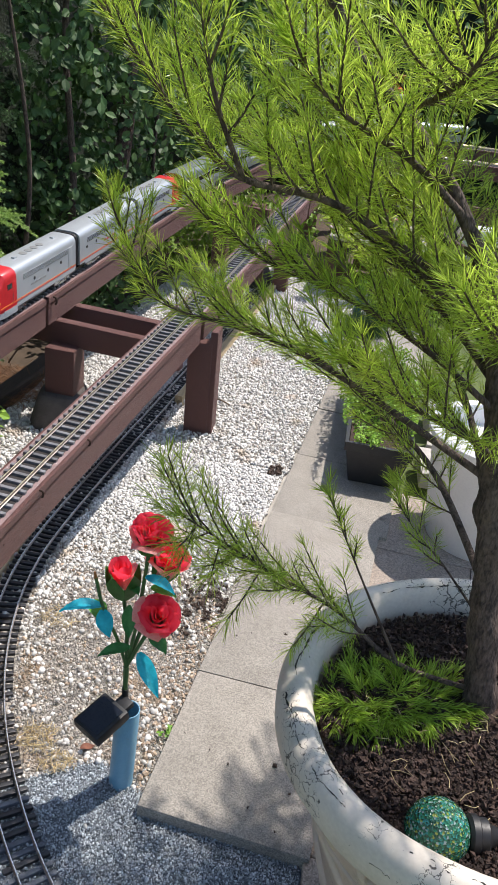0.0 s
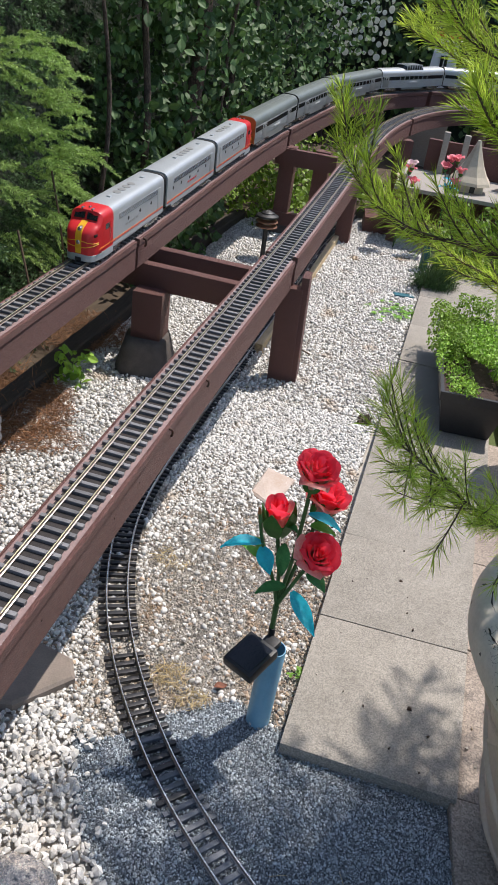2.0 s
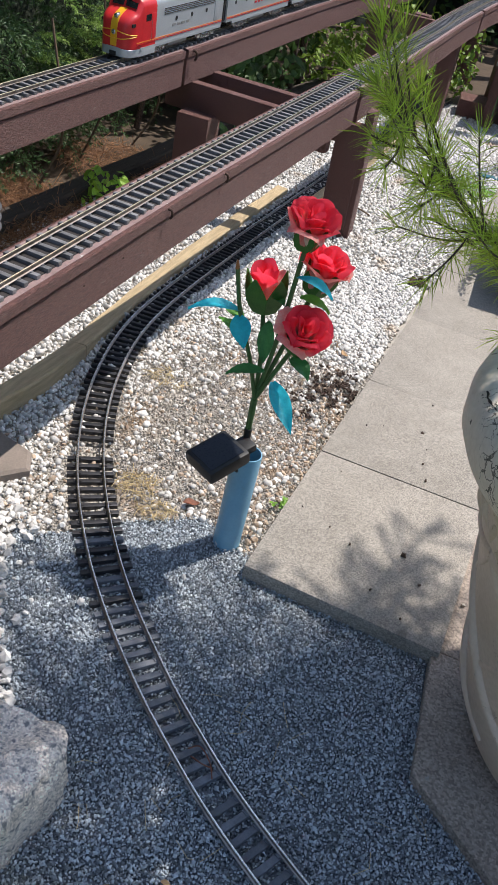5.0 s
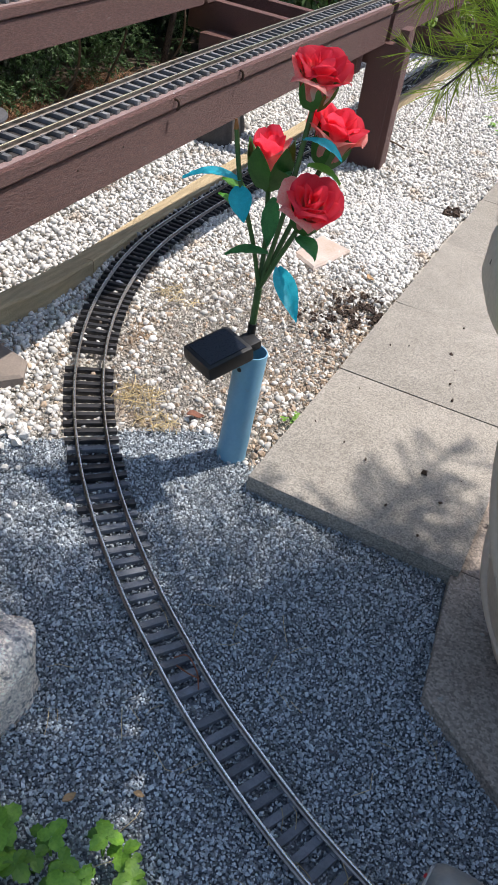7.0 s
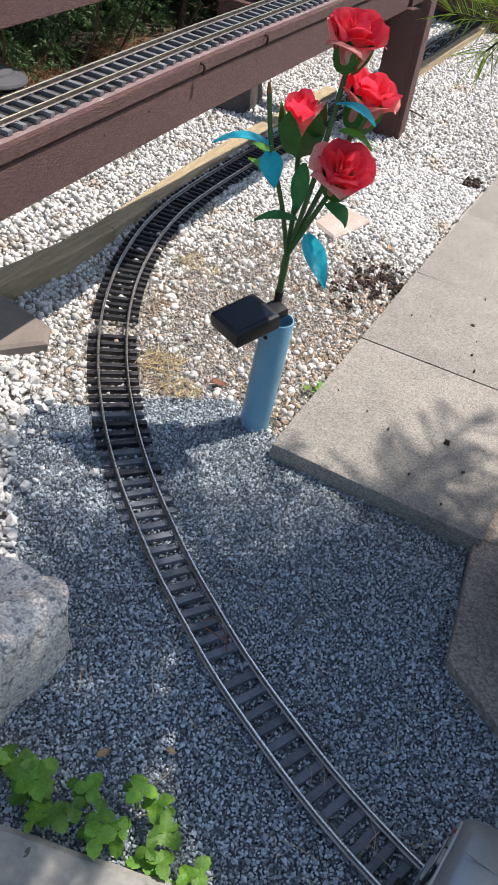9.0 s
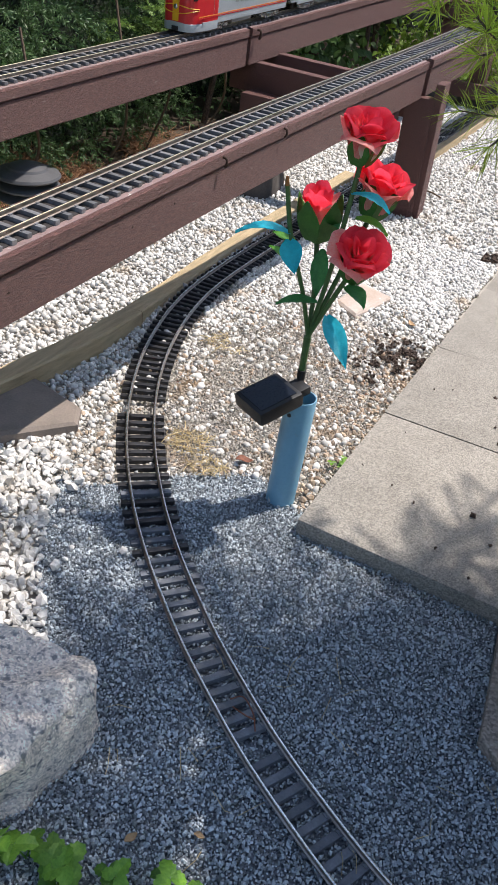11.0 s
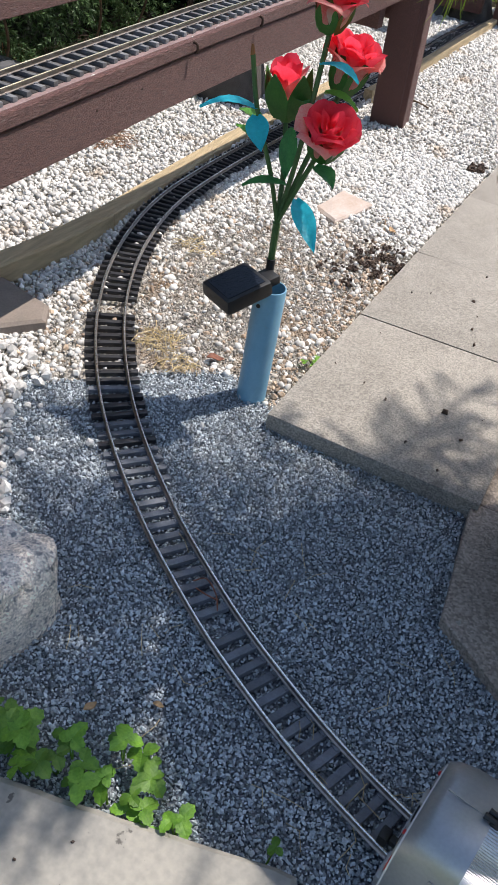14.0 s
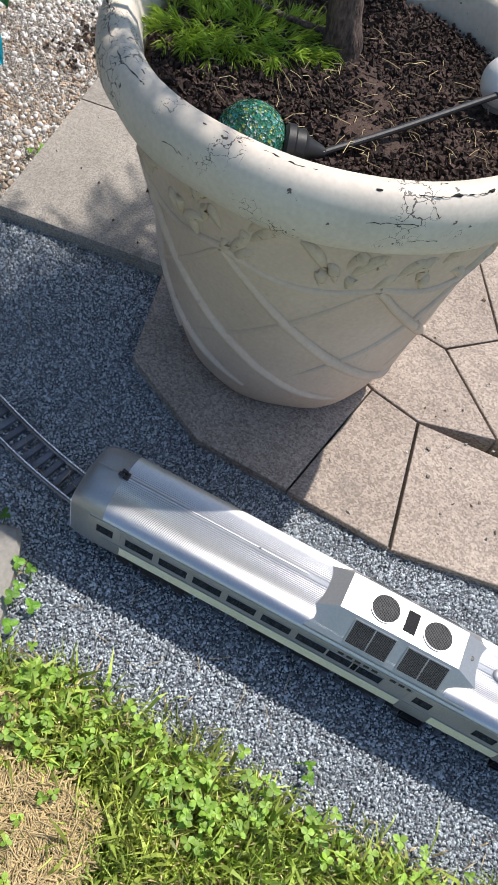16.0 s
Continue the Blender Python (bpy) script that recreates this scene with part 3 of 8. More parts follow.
def timber(name, parent, lo, hi, turn=0.0, lean=0.0, mat=None):
    c = [(a + b) / 2 for a, b in zip(lo, hi)]
    h = [(b - a) / 2 for a, b in zip(lo, hi)]
    m = pose(c[0], c[1], lo[2], 0, lean, turn)
    return part(name, Shape().box((-h[0], -h[1], 0), (h[0], h[1], 2 * h[2]), m, 0.003), mat or STAINED_WOOD, parent)


RUST = material("rusty_iron", (0.09, 0.045, 0.03), (0.04, 0.025, 0.02), 0.8, metal=0.4, scale=100, fine=600)


def nail(parent, p, r=0.0022):
    part("nail", Shape().lathe([(0.0, 0.0012), (r * 0.8, 0.001), (r, 0)], 8), RUST, parent).matrix_local = Matrix.Translation(p) @ pose(0, 0, 0, 0, 90, 0)




# deck tone paler than the beam wood, flecked with white
DECK = material("pale_trestle_deck", (0.34, 0.235, 0.22), (0.19, 0.13, 0.12), 0.5, scale=25, fine=260, bump=0.3, depth=0.001, spots=(120.0, (0.62, 0.60, 0.57), 0.66, 0.72))


def trestle(label, face, breaks, wide=0.115):
    th = thing("timber_trestle", label, "trestle")
    for y0, y1 in breaks:
        seg = face[(face[:, 1] >= y0) & (face[:, 1] <= y1)]
        part("beam", sweep(Shape(), seg, rect(-wide + 0.003, -0.003, -0.100, -0.0250)), STAINED_WOOD, th)
        part("top_board", sweep(Shape(), seg, rect(-wide, 0, -0.0225, 0)), STAINED_WOOD, th)
        part("deck_strip", sweep(Shape(), seg, rect(-wide + 0.008, -0.008, -0.004, 0.0014, 0.0005)), DECK, th, "paler brown top between the ties")
    return th


def hook(parent, p, size=1.0):
    """A bent iron hook driven into a beam's face."""
    x, y, z = p
    pts = [(x - 0.004, y, z), (x + 0.006 * size, y, z), (x + 0.010 * size, y, z - 0.004 * size), (x + 0.010 * size, y, z - 0.016 * size), (x + 0.006 * size, y, z - 0.020 * size)]
    part("hook", Shape().tube([tuple(q) for q in smooth_path(pts, 0.003)], 0.0030 * size, 8), RUST, parent, "rusty iron hook", smooth=60)


low = trestle("low brown-painted timber trestle carrying an empty track", LOW_FACE, ((-0.9, 2.74), (2.765, 4.62), (4.64, 5.5), (5.51, 6.5)))
timber("post", low, (-0.432, 2.745, -0.02), (-0.347, 2.795, 0.352), 3, -1.5)
timber("post", low, (-0.356, 2.755, -0.02), (-0.330, 2.835, 0.395), 3, -1.5)
timber("post", low, (-0.48, 4.60, -0.02), (-0.40, 4.68, 0.42), 0)
timber("post", low, (-0.28, 5.40, -0.02), (-0.20, 5.48, 0.46), 20)
timber("post", low, (0.16, 6.16, -0.02), (0.24, 6.24, 0.47), 40)
timber("post", low, (-0.56, 0.25, -0.02), (-0.48, 0.33, 0.23), 0)
hook(low, (-0.437, 1.597, 0.404), 0.8)
hook(low, (-0.428, 1.833, 0.416), 0.8)
for y in (0.75, 1.05, 1.33, 1.45, 2.05, 2.3, 2.62, 2.70):
    nail(low, (-0.459 + 0.035 * (y - 1) - 0.0026, y, low_z(y) - 0.045 - 0.02 * (y * 7 % 1)))
high = trestle("high brown-painted timber trestle carrying the passenger train", HIGH_FACE, ((-0.9, 2.60), (2.61, 4.55), (4.56, 5.55), (5.56, 6.5), (6.51, 7.2)))
hook(high, (-0.897, 2.646, 0.452), 1.2)
timber("crossbeam", high, (-0.985, 2.655, 0.276), (-0.435, 2.695, 0.362), -3)
timber("crossbeam", high, (-0.985, 2.800, 0.280), (-0.44, 2.840, 0.372), -3)
timber("post", high, (-0.908, 2.60, 0.10), (-0.802, 2.70, 0.285), 2)
timber("post", high, (-0.835, 4.54, 0.10), (-0.755, 4.62, 0.46), 0)
timber("post", high, (-0.655, 4.58, 0.10), (-0.575, 4.66, 0.46), 0)
timber("crossbeam", high, (-0.86, 4.53, 0.37), (-0.53, 4.57, 0.455), 0)
timber("crossbeam", high, (-0.86, 4.53, 0.05), (-0.53, 4.57, 0.12), 0)
timber("post", high, (-0.55, 5.95, -0.02), (-0.46, 6.03, 0.52), 30)
timber("post", high, (0.30, 6.86, -0.02), (0.38, 6.94, 0.54), 60)
timber("post", high, (-1.10, 0.20, -0.02), (-1.02, 0.28, 0.26), 0)


def footing(x, y, sx, sy, h, turn):
    s = Shape()
    rings = []
    for z, k in ((-0.02, 1.0), (0.02, 1.0), (h * 0.8, 0.80), (h * 0.96, 0.74), (h, 0.66)):
        pts = []
        for j in range(20):
            a = 2 * math.pi * j / 20
            e = 1.0 / max(abs(math.cos(a)), abs(math.sin(a))) ** 0.75
            n = 1 + 0.05 * noise.noise(Vector((x * 9 + math.cos(a) * 2, y * 9 + math.sin(a) * 2, z * 20)))
            pts.append((sx * k * e * math.cos(a) * n, sy * k * e * math.sin(a) * n, z))
        rings.append(pts)
    s.rings(rings)
    ob = part("concrete_footing", s, FOOT_CONC, smooth=50)
    ob.matrix_world = pose(x, y, 0, 0, 0, turn)
    return tagged(ob, "dark rounded concrete footing under a trestle post", "footing", group="trestle footings")


footing(-0.862, 2.65, 0.098, 0.118, 0.118, 10)
footing(-0.79, 4.62, 0.10, 0.10, 0.10, 0)
footing(-0.60, 4.66, 0.10, 0.10, 0.10, 0)

# edging timbers
edge = thing("timber_edging", "weathered split landscape timber along the track", "timber")
for a in ([(-0.660, 0.98, 0.006), (-0.640, 1.15, 0.006), (-0.618, 1.32, 0.005), (-0.600, 1.47, 0.002), (-0.607, 1.62, -0.008)],
          [(-0.6085, 1.626, -0.010), (-0.630, 1.85, -0.022), (-0.642, 2.3, -0.022), (-0.628, 3.0, -0.020)]):
    log = sweep(Shape(), smooth_path(a), rect(-0.045, 0.0, -0.03, 0.040, 0.004))
    log.v = [(x + 0.0035 * noise.noise(Vector((x * 30, y * 9, z * 60))), y, z + 0.0035 * noise.noise(Vector((x * 60 + 5, y * 8, z * 30)))) for x, y, z in log.v]
    part("timber", log, GREY_TIMBER, edge, smooth=20)
tagged(part("timber_edging", sweep(Shape(), smooth_path([(-0.50, 2.95, 0), (-0.475, 3.6, 0.0), (-0.46, 4.4, 0.0), (-0.44, 5.0, 0.0)]), rect(-0.03, 0, -0.03, 0.035, 0.003)), GREY_TIMBER),
       "grey timber edging along the far track", "timber")
DARK_TIMBER = material("rotting_dark_timber", (0.075, 0.058, 0.045), (0.035, 0.027, 0.022), 0.95, scale=14, fine=320, bump=0.8, depth=0.003, stretch=(9, 1, 9))
tagged(part("timber_edging", sweep(Shape(), smooth_path([(-1.15, 1.0, 0), (-1.10, 2.1, 0.0), (-1.085, 2.6, 0.0), (-1.07, 3.0, 0.0), (-1.075, 3.9, 0.0), (-1.02, 4.7, 0)]), rect(-0.07, 0, -0.03, 0.045, 0.006)), DARK_TIMBER),
       "dark rotting timber edging in front of the hedge", "timber")

# ---------------------------------------------------------------- planter with the pine
POT = material("aged_cream_resin", (0.67, 0.54, 0.425), (0.54, 0.425, 0.325), 0.52, scale=9, fine=160, bump=0.14, depth=0.001,
               spots=(26.0, (0.24, 0.185, 0.12), 0.68, 0.86), splits=(58.0, 0.012, 0.62, 0.70, 13.0))
POT_WORN = material("chipped_cream_resin", (0.64, 0.53, 0.40), (0.50, 0.40, 0.29), 0.6, scale=30, fine=200, bump=0.3, depth=0.001,
                    spots=(95.0, (0.22, 0.14, 0.08), 0.62, 0.70))
RIM = material("weathered_cream_rim", (0.74, 0.67, 0.57), (0.58, 0.515, 0.43), 0.6, scale=11, fine=180, bump=0.25, depth=0.001,
               spots=(70.0, (0.10, 0.085, 0.07), 0.695, 0.715), splits=(60.0, 0.060, 0.57, 0.72, 8.0))
MULCH = material("dark_bark_mulch", (0.072, 0.044, 0.033), (0.030, 0.018, 0.014), 0.95, scale=40, fine=320, bump=0.9, depth=0.006, island=0.6)
PX, PY, PZ = 0.523, 1.137, 0.014
pot = thing("planter", "large cream resin planter with raised vines and cracked rim", "planter", at=pose(PX, PY, PZ))
POT_PROFILE = [(0.140, 0.0), (0.158, 0.004), (0.170, 0.012), (0.184, 0.035), (0.206, 0.113), (0.224, 0.225), (0.244, 0.338), (0.262, 0.405), (0.270, 0.450), (0.272, 0.468)]
RIM_PROFILE = [(0.271, 0.466), (0.286, 0.474), (0.301, 0.488), (0.311, 0.510), (0.311, 0.535), (0.304, 0.556), (0.290, 0.566), (0.275, 0.565), (0.264, 0.552), (0.258, 0.530), (0.253, 0.48), (0.247, 0.42), (0.242, 0.38)]


def leant(s):
    """The planter's slight lean: its rim lies off the base, a little higher on one side."""
    s.v = [(x - 0.058 * z, y - 0.062 * z, z + (0.05 * x - 0.02 * y) * z / 0.55) for x, y, z in s.v]
    return s


def wobble(s, amount, rate):
    s.v = [tuple(Vector(p) + Vector((p[0], p[1], 0)).normalized() * amount * noise.noise(Vector(p) * rate)) for p in s.v]
    return s


part("body", leant(wobble(Shape().lathe(POT_PROFILE, 96), 0.004, 12)), POT, pot, smooth=60)
part("rim", leant(wobble(Shape().lathe(RIM_PROFILE, 96), 0.004, 9)), RIM, pot, smooth=60)


def pot_radius(z):
    return float(np.interp(z, [p[1] for p in POT_PROFILE], [p[0] for p in POT_PROFILE]))


def on_pot(a, z, out=0.0):
    r = pot_radius(z) + out
    return (r * math.cos(a), r * math.sin(a), z)


# raised criss-cross vines: strong strands one way, faint ones woven under them the other way
VINE_A, VINE_Z = (0, 10, 22.5, 39, 60, 80, 100), (0.388, 0.335, 0.280, 0.215, 0.150, 0.102, 0.070)
for k in range(8):
    for sgn, end, thick in ((1, 100, 0.0092), (-1, 62, 0.0062)):
        s = Shape()
        way = np.linspace(0, end, 30)
        pts = [on_pot(radians(26 + 45 * k + sgn * q), float(np.interp(q, VINE_A, VINE_Z)), 0.0 if sgn > 0 else -0.0022) for q in way]
        s.tube(pts, [thick * (0.45 + 0.55 * math.sin(math.pi * min(0.95, 0.12 + 0.86 * q / end))) for q in way], 8)
        part("vine_relief", leant(s), POT, pot, smooth=60)
    # the scalloped band that hangs between two nodes
    s = Shape()
    way = np.linspace(0, 1, 20)
    pts = [on_pot(radians(26 + 45 * (k + q)), 0.392 - 0.022 * math.sin(math.pi * q), -0.0020) for q in way]
    part("scallop_relief", leant(s.tube(pts, 0.0066, 8)), POT, pot, smooth=60)
# leaf and scroll relief under the rim
rng = np.random.default_rng(5)
for k in range(8):
    a0 = radians(26 + 45 * k)
    for j in range(16):
        s = Shape()
        a = a0 + rng.uniform(-0.30, 0.30)
        z = rng.uniform(0.385, 0.458)
        sw = rng.uniform(-0.9, 0.9)
        ln = rng.uniform(0.03, 0.06)
        pts = [on_pot(a + sw * t * ln / 0.22, z + (t - 0.5) * ln * 0.7 + 0.012 * math.sin(3 * t), -0.0030) for t in np.linspace(0, 1, 9)]
        s.tube(pts, [0.0088 * math.sin(math.pi * (0.08 + 0.84 * t)) for t in np.linspace(0, 1, 9)], 8)
        part("leaf_relief", leant(s), POT_WORN, pot, smooth=60)
# cracks in the rim, as thin dark splits
CRACK = material("dark_crack", (0.03, 0.025, 0.02), (0.015, 0.012, 0.01), 0.95)
s = Shape()
for k in range(30):
    a, t = rng.uniform(0, 2 * math.pi), rng.uniform(0.25, 0.95)
    pts = []
    u = rng.choice((-1, 1)) * rng.uniform(0.2, 1.0)
    for j in range(rng.integers(5, 14)):
        i = t * (len(RIM_PROFILE) - 6) + 1
        i0 = int(i)
        f = i - i0
        r = RIM_PROFILE[i0][0] * (1 - f) + RIM_PROFILE[i0 + 1][0] * f
        z = RIM_PROFILE[i0][1] * (1 - f) + RIM_PROFILE[i0 + 1][1] * f
        rr = r + 0.004 * noise.noise(Vector((r * math.cos(a), r * math.sin(a), z)) * 9)
        pts.append((rr * math.cos(a), rr * math.sin(a), z))
        a += u * rng.uniform(0.008, 0.022)
        t = min(0.98, max(0.15, t + rng.normal(0, 0.009)))
    s.tube(pts, [0.00034 * rng.uniform(0.3, 1.8) for _ in pts], 5)
tagged(part("crack", leant(s), CRACK, pot), kind="stuff")
# long flaked splits along the crest of the rim
for a0, a1, r, z in ((2.55, 3.25, 0.284, 0.5665), (3.35, 4.10, 0.296, 0.5625), (4.3, 4.75, 0.287, 0.5660), (4.95, 5.6, 0.294, 0.5635), (1.5, 2.3, 0.272, 0.5645)):
    s = Shape()
    n = int((a1 - a0) / 0.009)
    pts, rad = [], []
    for j in range(n):
        a = a0 + (a1 - a0) * j / n
        rr = r + 0.006 * noise.noise(Vector((a * 9, r * 50, 1))) + 0.0022 * noise.noise(Vector((a * 70, r * 50, 5)))
        ww = 0.004 * noise.noise(Vector((rr * math.cos(a), rr * math.sin(a), z)) * 9)
        pts.append(((rr + ww) * math.cos(a), (rr + ww) * math.sin(a), z - 0.0006))
        rad.append(0.0003 + 0.0026 * max(0.0, noise.noise(Vector((a * 30, 3, r * 90)))))
    part("rim_split", leant(s.tube(pts, rad, 6)), CRACK, pot, "dark flaked split")
soil = Shape()
rings = []
for r in np.linspace(0.012, 0.258, 22):
    rings.append([(r * math.cos(a), r * math.sin(a), 0.496 + 0.012 * (1 - r / 0.24) + 0.012 * noise.noise(Vector((r * math.cos(a) * 14, r * math.sin(a) * 14, 3)))) for a in np.linspace(0, 2 * math.pi, 48, endpoint=False)])
soil.rings(rings)
tagged(part("mulch", leant(soil), MULCH, smooth=60), "dark bark mulch filling the planter", "mulch").matrix_world = pose(PX, PY, PZ)
disc = [(PX - 0.031 + 0.250 * math.cos(a), PY - 0.033 + 0.250 * math.sin(a)) for a in np.linspace(0, 2 * math.pi, 40, endpoint=False)]
tagged(stones("mulch_crumbs", disc, 0.0034, 0.0024, MULCH, 22, z=0.517, chip=True, lift=1.8, spread=0.5), "crumbly dark soil in the planter", "soil", kind="stuff")
tagged(stones("mulch_chips", disc, 0.0068, 0.0034, MULCH, 21, z=0.519, chip="shard", lift=1.0, spread=0.6), "loose bark chips in the planter", "mulch", kind="stuff")

# ---------------------------------------------------------------- pipe and solar roses
PIPE = material("light_blue_pvc", (0.20, 0.42, 0.57), (0.165, 0.36, 0.505), 0.40, scale=30, fine=200, bump=0.05, depth=0.0005, spots=(50.0, (0.25, 0.30, 0.30), 0.68, 0.8))
pipe = thing("pipe", "light blue plastic pipe standing in the gravel", "pipe")
part("tube", Shape().rings([[(r * math.cos(a), r * math.sin(a), z) for a in np.linspace(0, 2 * math.pi, 40, endpoint=False)]
                                          for r, z in ((0.0235, -0.02), (0.0235, 0.198), (0.0228, 0.2), (0.0212, 0.2), (0.0207, 0.198), (0.0207, 0.02))]), PIPE, pipe, smooth=40)
pipe.matrix_world = pose(-0.103, 1.262, 0, 0, 1.5, 0)

# ---------------------------------------------------------------- trains
ALU = material("brushed_aluminium", (0.66, 0.66, 0.65), (0.52, 0.52, 0.515), 0.34, metal=0.85, scale=12, fine=300, bump=0.04, depth=0.0003, local=True)
ALU_SMOOTH = material("satin_silver_paint", (0.42, 0.435, 0.45), (0.35, 0.365, 0.38), 0.40, metal=0.6, scale=14, fine=300, bump=0.02, depth=0.0003, local=True)
ALU_DULL = material("dull_silver_panel", (0.40, 0.405, 0.40), (0.32, 0.325, 0.32), 0.42, metal=0.5, scale=20, fine=300, bump=0.04, depth=0.0003, local=True)
F_SILVER = material("silver_engine_paint", (0.47, 0.50, 0.52), (0.40, 0.43, 0.45), 0.40, metal=0.35, scale=14, fine=250, bump=0.03, depth=0.0003, local=True)
COACH_SIDE = material("coach_silver", (0.48, 0.50, 0.50), (0.38, 0.40, 0.40), 0.36, metal=0.55, scale=14, fine=250, bump=0.03, depth=0.0003, local=True)
COACH_BRIGHT = material("bright_coach_silver", (0.66, 0.68, 0.69), (0.58, 0.60, 0.61), 0.32, metal=0.4, scale=14, fine=250, bump=0.03, depth=0.0003, local=True)
COACH_ROOF = material("grey_green_coach_roof", (0.20, 0.23, 0.22), (0.15, 0.172, 0.165), 0.40, metal=0.25, scale=10, fine=200, bump=0.03, depth=0.0003, local=True)
BLACK = material("black_plastic", (0.016, 0.016, 0.017), (0.010, 0.010, 0.011), 0.5, local=True, scale=40, fine=300, bump=0.05)
GLASS_DARK = material("dark_window", (0.018, 0.021, 0.024), (0.012, 0.014, 0.016), 0.12, local=True, scale=30, fine=200, bump=0.0, spec=0.6)
WHITE_PAINT = material("white_paint", (0.78, 0.78, 0.77), (0.72, 0.72, 0.71), 0.4, local=True, bump=0.02)
ORANGE_RED = material("vermilion_paint", (0.62, 0.06, 0.025), (0.55, 0.05, 0.02), 0.4, local=True, bump=0.02)
RED_PAINT = material("bright_red_paint", (0.62, 0.030, 0.035), (0.52, 0.022, 0.028), 0.33, local=True, bump=0.02)
YELLOW_PAINT = material("yellow_paint", (0.80, 0.42, 0.02), (0.74, 0.38, 0.02), 0.38, local=True, bump=0.02)
STRIPE = material("orange_stripe_paint", (0.70, 0.22, 0.04), (0.62, 0.18, 0.03), 0.4, local=True, bump=0.02)
CHROME = material("chrome_truck", (0.62, 0.63, 0.64), (0.45, 0.46, 0.47), 0.22, metal=0.9, local=True, scale=80, fine=400, bump=0.1, depth=0.0004)
STEEL = material("dark_wheel_steel", (0.10, 0.095, 0.09), (0.06, 0.058, 0.055), 0.4, metal=0.8, local=True, bump=0.05)
GRILLE_WIRE = material("grey_grille_wire", (0.13, 0.13, 0.13), (0.09, 0.09, 0.09), 0.6, local=True, bump=0.0, spec=0.2)
MESH_GRILLE = material("black_wire_grille", (0.030, 0.031, 0.033), (0.010, 0.010, 0.011), 0.75, local=True, scale=600, fine=1500, bump=0.3, depth=0.0003, spec=0.15)
BROWN_END = material("orange_brown_end", (0.34, 0.13, 0.035), (0.24, 0.09, 0.025), 0.45, local=True, bump=0.03)


def bx(name, mat, parent, x0, x1, y0, y1, z0, z1, bevel=0.0, label=""):
    return part(name, Shape().box((min(x0, x1), min(y0, y1), min(z0, z1)), (max(x0, x1), max(y0, y1), max(z0, z1)), None, bevel), mat, parent, label)


def disc_x(name, mat, parent, c, r, h, axis="z", n=24, dome=0.0):
    """A round piece on an axis, h thick; dome bulges its top."""
    prof = [(r, 0), (r, h)] + ([(r * math.cos(a), h + dome * math.sin(a)) for a in np.linspace(0.2, 1.45, 6)] if dome else [(r * 0.9, h * 1.05)])
    ob = part(name, Shape().lathe([(0.0001, 0)] + prof + [(0.0001, prof[-1][1])], n), mat, parent, smooth=50)
    rot = {"z": (0, 0, 0), "y": (-90, 0, 0), "-y": (90, 0, 0), "x": (0, 90, 0), "-x": (0, -90, 0)}[axis]
    ob.matrix_local = pose(*c, *rot)
    return ob


def truck(th, x, mat, wheel=0.0165, base=0.088, wide=0.047):
    fr = Shape()
    for s in (-1, 1):
        fr.box((x - base / 2 - 0.016, s * wide - 0.003, 0.012), (x + base / 2 + 0.016, s * wide + 0.003, 0.022), None, 0.001)
        for dx in (-base / 2, base / 2):
            fr.box((x + dx - 0.010, s * wide - 0.005, 0.006), (x + dx + 0.010, s * wide + 0.005, 0.026), None, 0.0015)
        fr.box((x - 0.016, s * wide - 0.004, 0.003), (x + 0.016, s * wide + 0.005, 0.014), None, 0.0015)
        for dx in (-0.024, 0.024):
            fr.box((x + dx - 0.004, s * wide - 0.004, 0.002), (x + dx + 0.004, s * wide + 0.004, 0.022), None, 0.001)
    fr.box((x - 0.012, -wide, 0.0125), (x + 0.012, wide, 0.0205))
    t = part("truck", fr, mat, th)
    for dx in (-base / 2, base / 2):
        for s in (-1, 1):
            wh = Shape().lathe([(0.002, -0.003), (wheel + 0.0012, -0.003), (wheel + 0.0012, -0.0018), (wheel, -0.0012), (wheel, 0.003), (wheel * 0.8, 0.003), (wheel * 0.7, 0.0018), (0.002, 0.0022)], 24)
            o = part("wheel", wh, STEEL, t)
            o.matrix_local = pose(x + dx, s * GAUGE / 2, wheel, 90 * -s, 0, 0)
    return t


def section(half, z0, eave, top, n=18, flute=0, low_flute=0, roof_flat=0.0):
    """Closed cross-section of a car, from the lower left over the roof: (y, z)."""
    pts = []
    if low_flute:
        zs = np.linspace(z0 + 0.004, z0 + 0.028, low_flute * 2 + 1)
        pts += [(half - (0.0009 if i % 2 else 0.0), z) for i, z in enumerate(zs)]
    else:
        pts.append((half, z0))
    pts.append((half, eave))
    k = flute * 2 if flute else n
    arc = []
    for i in range(1, k):
        a = math.pi * i / k
        y = half * math.copysign(abs(math.cos(a)) ** (0.80 + roof_flat * -0.35), math.cos(a))
        z = eave + (top - eave) * abs(math.sin(a)) ** (0.85 - 0.25 * roof_flat)
        e = -0.0008 if (flute and i % 2) else 0.0
        arc.append((y * (1 + e / half), z + e * math.sin(a)))
    pts += arc
    return [(y, z) for y, z in pts] + [(-y, z) for y, z in reversed(pts[:len(pts) - len(arc)])]


def extrude_x(prof, x0, x1):
    return Shape().rings([[(x0, y, z) for y, z in prof], [(x1, y, z) for y, z in prof]])


